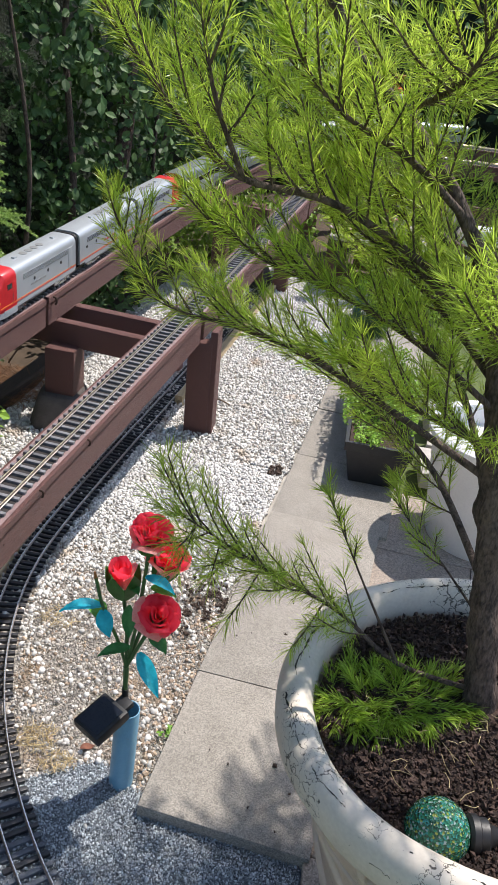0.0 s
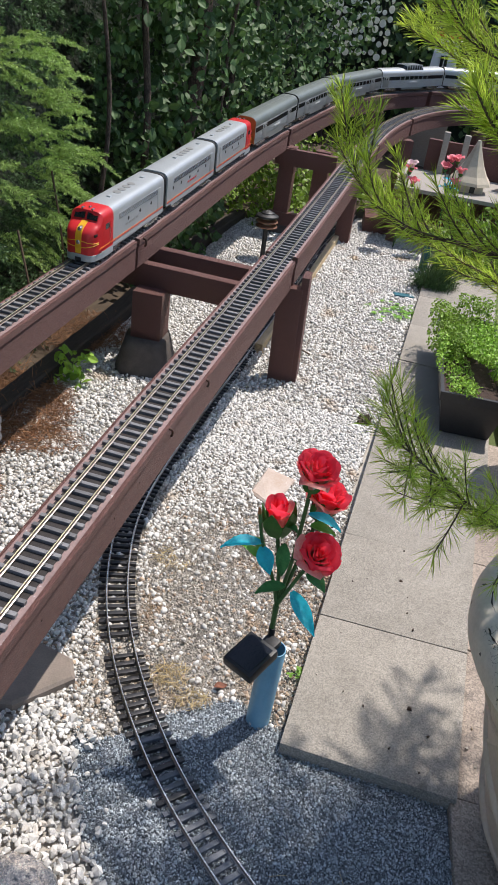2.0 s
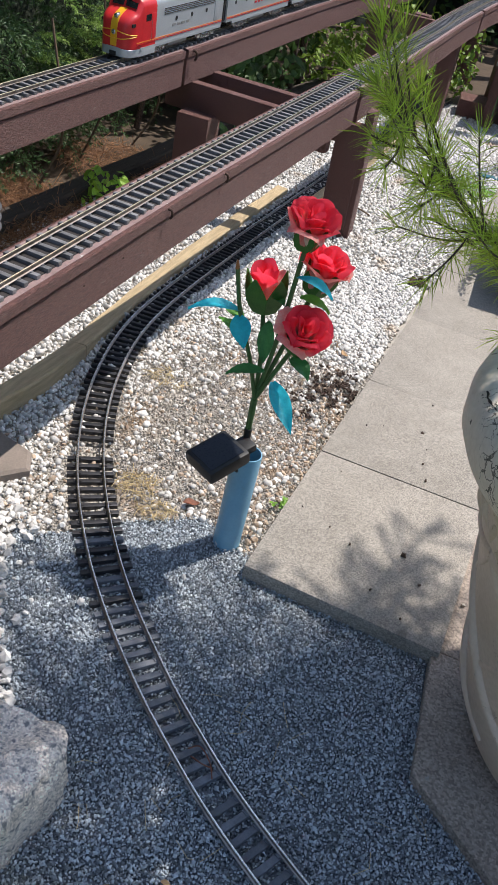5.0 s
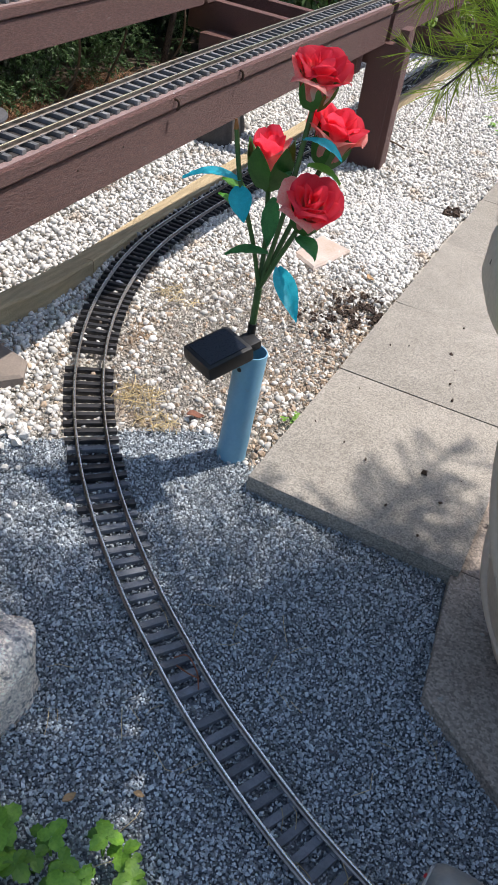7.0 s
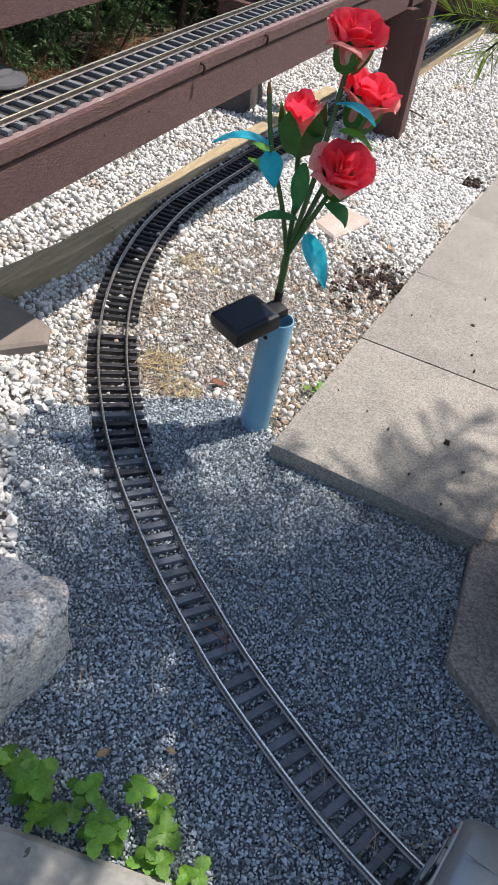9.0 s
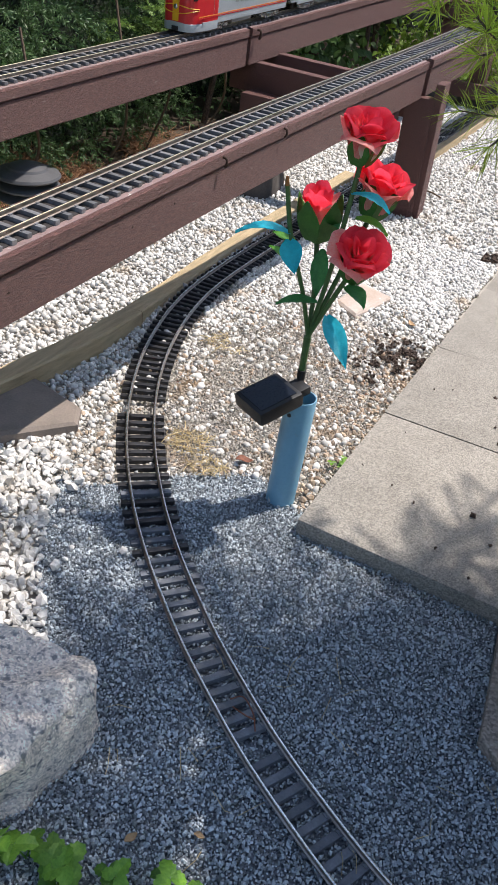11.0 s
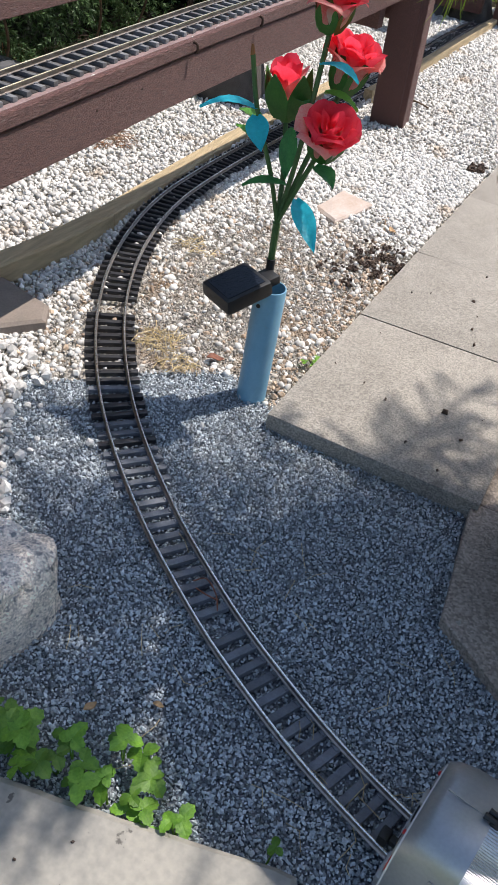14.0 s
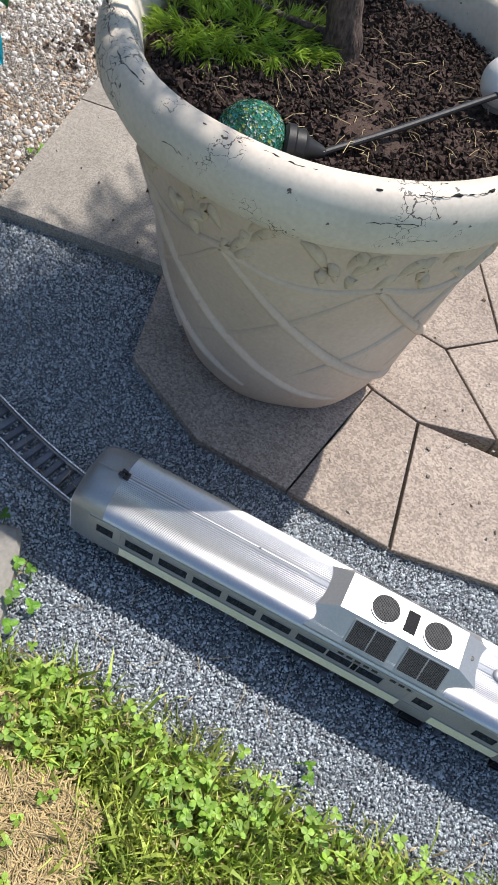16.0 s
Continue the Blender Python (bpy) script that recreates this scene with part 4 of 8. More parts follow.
def rail_car():
    """Self-propelled stainless coach; the front looks along +x, z = 0 at the railhead."""
    th = thing("railcar", "silver fluted model railcar on the ground track", "model train")
    L, H = 0.85, 0.053
    f = L / 2
    main = section(H, 0.024, 0.100, 0.138, flute=70, low_flute=8)
    part("body", extrude_x(main, -f + 0.050, f - 0.050), ALU, th, smooth=15)
    # smooth end caps
    for e in (1, -1):
        rings = []
        for t in np.linspace(0, 1, 9):
            drop = 0.016 * (1 - math.sqrt(max(0, 1 - t * t)))
            sec = section(H - 0.004 * t ** 3, 0.024, 0.100 - drop * 0.5, 0.1385 - drop, n=24)
            rings.append([(e * (f - 0.050 + 0.050 * t), y, z) for y, z in (sec if e > 0 else sec)])
        part("end_cap", Shape().rings(rings), ALU_SMOOTH, th, smooth=40)
        sec = section(H - 0.0045, 0.026, 0.0905, 0.1135, n=24)
        face = part("end_face", extrude_x(sec, e * f, e * (f + 0.0016)), WHITE_PAINT, th, "white end with vermilion bands")
        x0, x1 = e * (f + 0.0014), e * (f + 0.0026)
        for s in (-1, 1):
            bx("colour_band", ORANGE_RED, face, x0, x1, s * 0.0165, s * 0.0480, 0.0555, 0.0700)
            for k, (a, b, c, d) in enumerate(((0.022, 0.0245, 0.057, 0.0685), (0.0265, 0.029, 0.057, 0.0685), (0.031, 0.0335, 0.057, 0.0685), (0.036, 0.0385, 0.057, 0.0685), (0.041, 0.0435, 0.057, 0.0685), (0.020, 0.0335, 0.0615, 0.0635), (0.031, 0.0455, 0.0635, 0.0655))):
                bx("emblem_bar", WHITE_PAINT, face, x1, x1 + e * 0.0004, s * a, s * b, c, d)
            bx("end_window", GLASS_DARK, face, x0, x1, s * 0.0215, s * 0.0425, 0.0765, 0.0955, 0.0005)
            fr = Shape()
            fr.box((min(x0, x1 + e * .0006), min(s * 0.0205, s * 0.0435), 0.0955), (max(x0, x1 + e * .0006), max(s * 0.0205, s * 0.0435), 0.0965))
            fr.box((min(x0, x1 + e * .0006), min(s * 0.0205, s * 0.0435), 0.0755), (max(x0, x1 + e * .0006), max(s * 0.0205, s * 0.0435), 0.0765))
            fr.box((min(x0, x1 + e * .0006), min(s * 0.0205, s * 0.0215), 0.0765), (max(x0, x1 + e * .0006), max(s * 0.0205, s * 0.0215), 0.0955))
            fr.box((min(x0, x1 + e * .0006), min(s * 0.0425, s * 0.0435), 0.0765), (max(x0, x1 + e * .0006), max(s * 0.0425, s * 0.0435), 0.0955))
            part("window_frame", fr, ALU_DULL, face)
            wip = Shape().tube([(x1 + e * 0.001, s * 0.030, 0.0955), (x1 + e * 0.0016, s * 0.036, 0.083)], 0.0005, 5)
            part("wiper", wip, BLACK, face)
            disc_x("marker_lamp", RED_PAINT, face, (x0, s * 0.033, 0.1005), 0.0022, 0.0016, "x" if e > 0 else "-x", 12, 0.001)
            bx("number_bar", BLACK, face, x1, x1 + e * 0.0003, s * 0.040, s * 0.046, 0.046, 0.0488)
        bx("door", BLACK, face, x0, x1 + e * 0.0006, -0.0150, 0.0150, 0.030, 0.1015, 0.0006, "black end door")
        bx("door_window", GLASS_DARK, face, x1, x1 + e * 0.0012, -0.0085, 0.0085, 0.078, 0.0955)
        bx("headlight", ALU_DULL, face, x0 - e * 0.003, x1 + e * 0.0022, -0.0075, 0.0075, 0.1045, 0.1105, 0.001)
        pil = Shape()
        for s in (-1, 1):
            pil.box((min(e * (f - 0.004), e * (f + 0.006)), min(s * 0.014, s * 0.043), 0.010), (max(e * (f - 0.004), e * (f + 0.006)), max(s * 0.014, s * 0.043), 0.0275), None, 0.0015)
            pil.box((min(e * (f - 0.004), e * (f + 0.007)), min(s * 0.008, s * 0.036), 0.004), (max(e * (f - 0.004), e * (f + 0.007)), max(s * 0.008, s * 0.036), 0.012), None, 0.0015)
        part("pilot", pil, ALU_SMOOTH, th)
        cp = Shape().box((min(e * (f - 0.01), e * (f + 0.016)), -0.004, 0.012), (max(e * (f - 0.01), e * (f + 0.016)), 0.004, 0.020), None, 0.001)
        cp.box((min(e * (f + 0.012), e * (f + 0.022)), -0.008, 0.009), (max(e * (f + 0.012), e * (f + 0.022)), 0.006, 0.023), None, 0.002)
        part("coupler", cp, BLACK, th)
        horn = part("horn", Shape().box((-0.004, -0.0055, 0), (0.004, 0.0055, 0.004), None, 0.001).tube([(0.0, -0.003, 0.006), (e * 0.010, -0.003, 0.006)], [0.0018, 0.0032], 8).tube([(0, 0.003, 0.006), (e * 0.008, 0.003, 0.006)], [0.0018, 0.003], 8), BLACK, th)
        horn.matrix_local = Matrix.Translation((e * (f - 0.052), 0, 0.137))
    # roof blister with radiators and fans; a is metres back from the front
    X = lambda a: f - a
    b0, b1 = 0.283, 0.508
    rings = []
    for a, top, hw, hy in ((b0, 0.1325, 0.0300, 0.0525), (b0 + 0.034, 0.1520, 0.0262, 0.0526), (b1 - 0.030, 0.1520, 0.0262, 0.0526), (b1, 0.1325, 0.0300, 0.0525)):
        rings.append([(X(a), hy, 0.108), (X(a), hy, 0.113), (X(a), hw, top), (X(a), 0.0, top + 0.0004), (X(a), -hw, top), (X(a), -hy, 0.113), (X(a), -hy, 0.108)])
    hump = part("radiator_housing", Shape().rings(rings), ALU_SMOOTH, th, "raised silver radiator housing", smooth=20)
    sl = math.atan2(0.1520 - 0.113, 0.0526 - 0.0262)
    for a in (b0 + 0.040, b0 + 0.112):
        for s in (-1, 1):
            g = Shape().box((-0.0275, -0.0175, -0.0003), (0.0275, 0.0175, 0.0008))
            o = part("radiator_grille", g, MESH_GRILLE, hump)
            fr = Shape()
            for j in (-0.0282, 0.0282):
                fr.box((j - 0.0008, -0.019, 0), (j + 0.0008, 0.019, 0.0014))
            for j in (-0.0182, 0.0182):
                fr.box((-0.0274, j - 0.0008, 0), (0.0274, j + 0.0008, 0.0014))
            fr.box((-0.0008, -0.0174, 0), (0.0008, 0.0174, 0.0013))
            part("grille_frame", fr, ALU_SMOOTH, o)
            wires = Shape()
            for j in np.linspace(-0.0262, 0.0262, 31):
                wires.box((j - 0.00022, -0.0174, 0.0009), (j + 0.00022, 0.0174, 0.0011))
            for j in np.linspace(-0.0166, 0.0166, 20):
                wires.box((-0.0274, j - 0.00022, 0.0011), (0.0274, j + 0.00022, 0.0013))
            part("wire_mesh", wires, GRILLE_WIRE, o)
            o.matrix_local = Matrix.Translation((X(a + 0.030), s * 0.0394, 0.1325)) @ pose(0, 0, 0, -s * math.degrees(sl), 0, 0)
        fan = disc_x("roof_fan", MESH_GRILLE, hump, (X(a + 0.030), 0, 0.1521), 0.0185, 0.0012, "z", 32)
        wires = Shape()
        for j in np.linspace(-0.0165, 0.0165, 19):
            w = math.sqrt(0.0183 ** 2 - j * j)
            wires.box((j - 0.00025, -w, 0.0014), (j + 0.00025, w, 0.0016))
            wires.box((-w, j - 0.00025, 0.0016), (w, j + 0.00025, 0.0018))
        part("wire_mesh", wires, GRILLE_WIRE, fan)
        part("fan_ring", Shape().rings([[(r * math.cos(t), r * math.sin(t), z) for t in np.linspace(0, 2 * math.pi, 32, endpoint=False)] for r, z in ((0.0200, 0), (0.0198, 0.0018), (0.0184, 0.0018), (0.0182, 0))]), ALU_DULL, hump).matrix_local = Matrix.Translation((X(a + 0.030), 0, 0.1521))
    bx("roof_vent", MESH_GRILLE, hump, X(b0 + 0.098), X(b0 + 0.114), -0.0150, 0.0150, 0.1515, 0.1530)
    disc_x("exhaust_port", BLACK, hump, (X(b0 + 0.020), 0, 0.1438), 0.0032, 0.0012, "z", 14)
    for a in (0.075, 0.1025, 0.130, 0.157, 0.262):
        disc_x("roof_ventilator", ALU_SMOOTH, th, (X(a), 0, 0.1370), 0.0090, 0.0015, "z", 24, 0.0035)
    for a in (0.092, 0.60):
        disc_x("rivet", BLACK, th, (X(a), 0, 0.1378), 0.0016, 0.0012, "z", 10)
    seam = bx("roof_seam", ALU_DULL, th, X(0.84), X(0.53), -0.0007, 0.0007, 0.1376, 0.1388)
    # sides
    for s in (-1, 1):
        y0, y1 = s * (H - 0.0006), s * (H + 0.0007)
        bx("letterboard", ALU_DULL, th, -f + 0.05, f - 0.05, y0, s * (H + 0.0003), 0.0540, 0.0960)
        bx("belt_rail", ALU_SMOOTH, th, -f + 0.05, f - 0.05, y0, s * (H + 0.0016), 0.0525, 0.0542)
        bx("drip_rail", ALU_SMOOTH, th, -f + 0.05, f - 0.05, y0, s * (H + 0.0018), 0.0985, 0.1000)
        for a in [0.485 + 0.0515 * j for j in range(6)] + [0.405, 0.440]:
            if a > 0.80 or s * 1 == 0:
                continue
            w = bx("side_window", GLASS_DARK, th, X(a - 0.021), X(a + 0.021), y0, y1, 0.064, 0.084)
            fr = Shape()
            for q in ((-0.0225, -0.021), (0.021, 0.0225)):
                fr.box((X(a) + q[0], min(y0, y1 + s * 0.0004), 0.0625), (X(a) + q[1], max(y0, y1 + s * 0.0004), 0.0855))
            for q in ((0.0625, 0.064), (0.084, 0.0855)):
                fr.box((X(a) - 0.0225, min(y0, y1 + s * 0.0004), q[0]), (X(a) + 0.0225, max(y0, y1 + s * 0.0004), q[1]))
            part("window_frame", fr, ALU_SMOOTH, w)
        for a, wd in ((0.325, 0.023), (0.184, 0.021), (0.060, 0.027), (0.795, 0.024)):
            d = bx("door_panel", ALU_DULL, th, X(a - wd), X(a + wd), y0, s * (H + 0.0009), 0.026, 0.0975, 0.0006)
            bx("door_window", GLASS_DARK, d, X(a - wd * 0.52), X(a + wd * 0.52), y0, s * (H + 0.0013), 0.066, 0.084)
        bx("small_window", GLASS_DARK, th, X(0.222), X(0.252), y0, y1, 0.064, 0.082)
        bx("vent_slot", BLACK, th, X(0.118), X(0.136), y0, y1, 0.080, 0.085)
        for a in (0.184, 0.318):
            st = Shape()
            for z in (0.008, 0.016):
                st.box((X(a) - 0.016, min(s * 0.046, s * 0.057), z), (X(a) + 0.016, max(s * 0.046, s * 0.057), z + 0.0012))
            for dx in (-0.016, 0.0148):
                st.box((X(a) + dx, min(s * 0.055, s * 0.0565), 0.008), (X(a) + dx + 0.0012, max(s * 0.055, s * 0.0565), 0.030))
            part("step", st, BLACK, th)
        # name on the letterboard as plain bars
        for j in range(3):
            bx("name_bar", BLACK, th, X(0.345 + 0.012 * j), X(0.353 + 0.012 * j), y0, s * (H + 0.0009), 0.0885, 0.0935)
        for j in range(5):
            bx("name_bar", BLACK, th, X(0.395 + 0.012 * j), X(0.403 + 0.012 * j), y0, s * (H + 0.0009), 0.0885, 0.0935)
        for j in range(4):
            bx("fuel_tank", BLACK, th, X(0.30 + 0.07 * j), X(0.355 + 0.07 * j), s * 0.018, s * 0.048, 0.004, 0.024, 0.002)
    bx("underframe", BLACK, th, -f + 0.02, f - 0.02, -0.044, 0.044, 0.018, 0.0255)
    truck(th, f - 0.13, STEEL)
    truck(th, -f + 0.13, STEEL)
    return th


F_SEC = lambda half, z0, eave, top: section(half, z0, eave, top, n=16, roof_flat=0.9)


def engine(cab=True, label=""):
    th = thing("diesel_locomotive", label, "model locomotive", group="train on the high trestle")
    L, H = 0.53, 0.0525
    f = L / 2
    sec = F_SEC(H, 0.026, 0.108, 0.142)
    x1 = f - 0.125 if cab else f - 0.006
    part("body", extrude_x(sec, -f + 0.006, x1), F_SILVER, th, smooth=40)
    if cab:
        rows = [(0.125, 0.142, H, 0.108), (0.062, 0.142, H, 0.108), (0.058, 0.1405, 0.0515, 0.107), (0.046, 0.113, 0.0500, 0.096), (0.034, 0.108, 0.0485, 0.090),
                (0.018, 0.101, 0.045, 0.083), (0.008, 0.093, 0.039, 0.076), (0.002, 0.083, 0.031, 0.068), (0.0, 0.072, 0.024, 0.060)]
        rings = [[(f - a, y, z) for y, z in F_SEC(h, 0.020, e, t)] for a, t, h, e in rows]
        nose = part("nose", Shape().rings(rings), RED_PAINT, th, "red nose with yellow emblem", smooth=40)
        # silver lower skirt and swept stripe
        skirt = [[(f - a + 0.0008, y * 1.012, z) for y, z in F_SEC(h, 0.005, 0.022, 0.026)] for a, t, h, e in rows]
        part("pilot", Shape().rings(skirt), F_SILVER, th, smooth=40)
        bx("coupler_pocket", BLACK, th, f - 0.004, f + 0.0045, -0.009, 0.009, 0.006, 0.016)
        # windshields
        for s in (-1, 1):
            q = [(f - 0.0575, s * 0.0035, 0.1345), (f - 0.0575, s * 0.036, 0.1305), (f - 0.0480, s * 0.037, 0.1160), (f - 0.0472, s * 0.0035, 0.1175)]
            o = Vector((0.0022, 0, 0.0008))
            part("windshield", Shape().rings([[Vector(p) + o * 0.2 for p in (q if s < 0 else q[::-1])], [Vector(p) + o for p in (q if s < 0 else q[::-1])]]), GLASS_DARK, nose)
            bx("cab_window", GLASS_DARK, nose, f - 0.098, f - 0.072, s * (H - 0.0006), s * (H + 0.0006), 0.088, 0.104)
            bx("cab_door", RED_PAINT, nose, f - 0.121, f - 0.103, s * (H - 0.0006), s * (H + 0.0008), 0.034, 0.106, 0.0005)
            gr = Shape().tube([(f - 0.100, s * (H + 0.002), 0.040), (f - 0.100, s * (H + 0.002), 0.090)], 0.0007, 6)
            part("grab_iron", gr, CHROME, nose)
            bx("number_board", BLACK, nose, f - 0.030, f - 0.014, s * 0.0445, s * 0.0475, 0.078, 0.086)
        # yellow band down the nose and round emblem
        band = []
        for a, t, h, e in rows[3:]:
            band.append([(f - a + 0.001, -0.010, t + 0.0006 if a > 0.004 else t), (f - a + 0.001, 0.010, t + 0.0006 if a > 0.004 else t), (f - a + 0.0005, 0.010, t - 0.004), (f - a + 0.0005, -0.010, t - 0.004)])
        band.append([(f + 0.0012, -0.009, 0.028), (f + 0.0012, 0.009, 0.028), (f - 0.003, 0.009, 0.028), (f - 0.003, -0.009, 0.028)])
        part("yellow_band", Shape().rings(band), YELLOW_PAINT, nose)
        for zz, rr in ((0.0505, 0.0), (0.062, 0.0)):
            pts = []
            for u in np.linspace(-1, 1, 25):
                y = 0.049 * math.sin(u * 1.45)
                a = float(np.interp(abs(y), (0.0, 0.024, 0.031, 0.039, 0.045, 0.0485, 0.05), (0.0, 0.0, 0.002, 0.008, 0.018, 0.034, 0.046)))
                pts.append((f - a + 0.0008, y * 1.012, zz + 0.004 * math.cos(u * 3.0) * (1 if zz > 0.055 else -1)))
            part("emblem_line", Shape().tube(pts, 0.0013, 6), YELLOW_PAINT, nose)
        disc_x("headlight", CHROME, nose, (f - 0.022, 0, 0.098), 0.0065, 0.014, "x", 20, 0.002)
        disc_x("lower_headlight", CHROME, nose, (f - 0.004, 0, 0.0615), 0.0062, 0.0065, "x", 20, 0.002)
        for dx, dy in ((0.07, -0.016), (0.07, 0.016), (0.085, 0.0)):
            part("horn", Shape().tube([(f - dx, dy, 0.1445), (f - dx + 0.014, dy, 0.1445)], [0.0012, 0.0028], 8).box((f - dx - 0.002, dy - 0.0015, 0.141), (f - dx + 0.002, dy + 0.0015, 0.145)), CHROME, th)
    for e in ((-1,) if cab else (-1, 1)):
        d = part("diaphragm", extrude_x([(y * 0.90, 0.03 + (z - 0.026) * 0.93) for y, z in sec], e * (f - 0.006), e * (f + 0.009)), BLACK, th)
    for s in (-1, 1):
        y0 = s * (H - 0.0006)
        bx("stripe", STRIPE, th, -f + 0.008, f - 0.03 if cab else f - 0.008, y0, s * (H + 0.0009), 0.0385, 0.0408)
        bx("stripe", RED_PAINT, th, -f + 0.008, f - 0.03 if cab else f - 0.008, y0, s * (H + 0.0009), 0.0350, 0.0368)
        for k, x in enumerate((-0.15, -0.06, 0.03) + (() if cab else (0.12, 0.20))):
            disc_x("porthole", BLACK, th, (x, s * (H - 0.0004), 0.078), 0.0058, 0.0014, "y" if s > 0 else "-y", 16)
        bx("side_door", F_SILVER, th, -f + 0.035, -f + 0.062, y0, s * (H + 0.0012), 0.044, 0.112, 0.0005)
        lv = Shape()
        for j in range(4):
            lv.box((-0.20, min(y0, s * (H + 0.0011)), 0.094 + 0.0045 * j), (0.10 if cab else 0.20, max(y0, s * (H + 0.0011)), 0.0965 + 0.0045 * j))
        part("grille", lv, CHROME, th)
        nm = Shape()
        for j in range(4):
            nm.box((-0.045 + 0.026 * j, min(y0, s * (H + 0.0008)), 0.060), (-0.027 + 0.026 * j, max(y0, s * (H + 0.0008)), 0.066))
        part("name_bar", nm, ALU_DULL if cab else RED_PAINT, th)
        bx("side_sill", F_SILVER, th, -f + 0.01, f - 0.05, s * (H - 0.004), s * (H + 0.0006), 0.019, 0.0262)
    for j in range(4):
        disc_x("roof_fan", ALU_DULL, th, (-0.10 + 0.035 * j, 0, 0.1412), 0.0135, 0.0022, "z", 20)
    for x in (-0.19, 0.06):
        bx("exhaust_stack", F_SILVER, th, x - 0.008, x + 0.008, -0.006, 0.006, 0.140, 0.1465, 0.001)
    bx("fuel_tank", ALU_DULL, th, -0.06, 0.05, -0.044, 0.044, 0.006, 0.026, 0.004)
    truck(th, f - 0.125, CHROME)
    truck(th, -f + 0.105, CHROME)
    return th


def coach(kind, label):
    th = thing("passenger_coach", label, "model coach", group="train on the high trestle")
    L, H = 0.690, 0.0525
    f = L / 2
    lower = [(H, 0.022), (H, 0.102), (-H, 0.102), (-H, 0.022)]
    skin = COACH_BRIGHT if kind in ("dome", "lounge") else COACH_SIDE
    part("body", extrude_x(lower, -f, f), skin, th)
    roof = [(y, z) for y, z in section(H + 0.0006, 0.1005, 0.102, 0.1385, n=22, roof_flat=0.5)]
    part("roof", extrude_x(roof, -f, f), COACH_ROOF if kind not in ("dome", "lounge") else COACH_BRIGHT, th, smooth=40)
    bx("roof_seam", ALU_DULL, th, -f, f, -0.0006, 0.0006, 0.1375, 0.1392)
    for e in (-1, 1):
        wood = kind == "baggage" and e > 0
        end = part("end_panel", extrude_x([(y * 0.985, z) for y, z in section(H, 0.024, 0.102, 0.1375, n=20, roof_flat=0.5)], e * f, e * (f + 0.003)), BROWN_END if wood else BLACK, th)
        bx("diaphragm", BLACK, end, e * (f + 0.003), e * (f + 0.011), -0.020, 0.020, 0.026, 0.118, 0.002)
        bx("coupler", BLACK, th, e * (f - 0.01), e * (f + 0.014), -0.004, 0.004, 0.010, 0.018)
    for s in (-1, 1):
        y0 = s * (H - 0.0006)
        for j in range(6):
            bx("flute", skin, th, -f, f, y0, s * (H + 0.0013), 0.0405 + 0.0042 * j, 0.0426 + 0.0042 * j)
        bx("window_band", GLASS_DARK, th, -f + 0.008, f - 0.008, y0, s * (H + 0.0007), 0.0720, 0.0930)
        for z in (0.0700, 0.0935):
            bx("belt_rail", ALU_SMOOTH, th, -f, f, y0, s * (H + 0.0014), z, z + 0.0014)
        doors = (-0.205, 0.205) if kind != "dome" else (0.30,)
        for x in doors:
            d = bx("door", COACH_SIDE, th, x - 0.030, x + 0.030, y0, s * (H + 0.0019), 0.030, 0.0965, 0.0006)
            for q in (-0.013, 0.013):
                bx("door_window", GLASS_DARK, d, x + q - 0.0045, x + q + 0.0045, y0, s * (H + 0.0023), 0.074, 0.089)
        if kind != "baggage":
            for x in np.arange(-0.15, 0.16, 0.05):
                bx("window_pillar", COACH_SIDE, th, x - 0.004, x + 0.004, y0, s * (H + 0.0010), 0.0720, 0.0930)
        bx("name_plate", WHITE_PAINT, th, -0.045, 0.045, y0, s * (H + 0.0022), 0.0525, 0.0610, 0.0004)
        bx("skirt", COACH_SIDE, th, -0.12, 0.12, s * (H - 0.004), s * (H + 0.0002), 0.010, 0.0222)
    if kind == "dome":
        rings = []
        for x, k in ((-0.10, 0.2), (-0.085, 0.9), (0.085, 0.9), (0.10, 0.2)):
            rings.append([(x, y * 0.86, 0.13 + (z - 0.1) * k * 0.95) for y, z in section(H, 0.1, 0.112, 0.132, n=14, roof_flat=0.9)])
        dm = part("dome", Shape().rings(rings), GLASS_DARK, th, "glazed vista dome")
        for x in np.linspace(-0.08, 0.08, 7):
            bx("dome_rib", COACH_BRIGHT, dm, x - 0.0045, x + 0.0045, -0.046, 0.046, 0.128, 0.1605)
    bx("underframe", BLACK, th, -f + 0.02, f - 0.02, -0.040, 0.040, 0.012, 0.0235)
    truck(th, f - 0.11, CHROME)
    truck(th, -f + 0.11, CHROME)
    return th


def along(path):
    seg = np.concatenate([[0], np.cumsum(np.linalg.norm(np.diff(path, axis=0), axis=1))])
    return seg, lambda u: Vector([float(np.interp(u, seg, path[:, k])) for k in range(3)])


def on_track(path, s_front, length, back=False, lift=0.0121):
    """The pose of a car whose front end is s_front along the path, seen towards the path's start."""
    _, at = along(path)
    a, b = at(s_front + 0.13 * length / 0.6), at(s_front + length - 0.13 * length / 0.6)
    x = (a - b).normalized() * (-1 if back else 1)
    y = Vector((0, 0, 1)).cross(x).normalized()
    z = x.cross(y)
    m = Matrix((x, y, z)).transposed().to_4x4()
    m.translation = (a + b) / 2 + z * lift
    return m


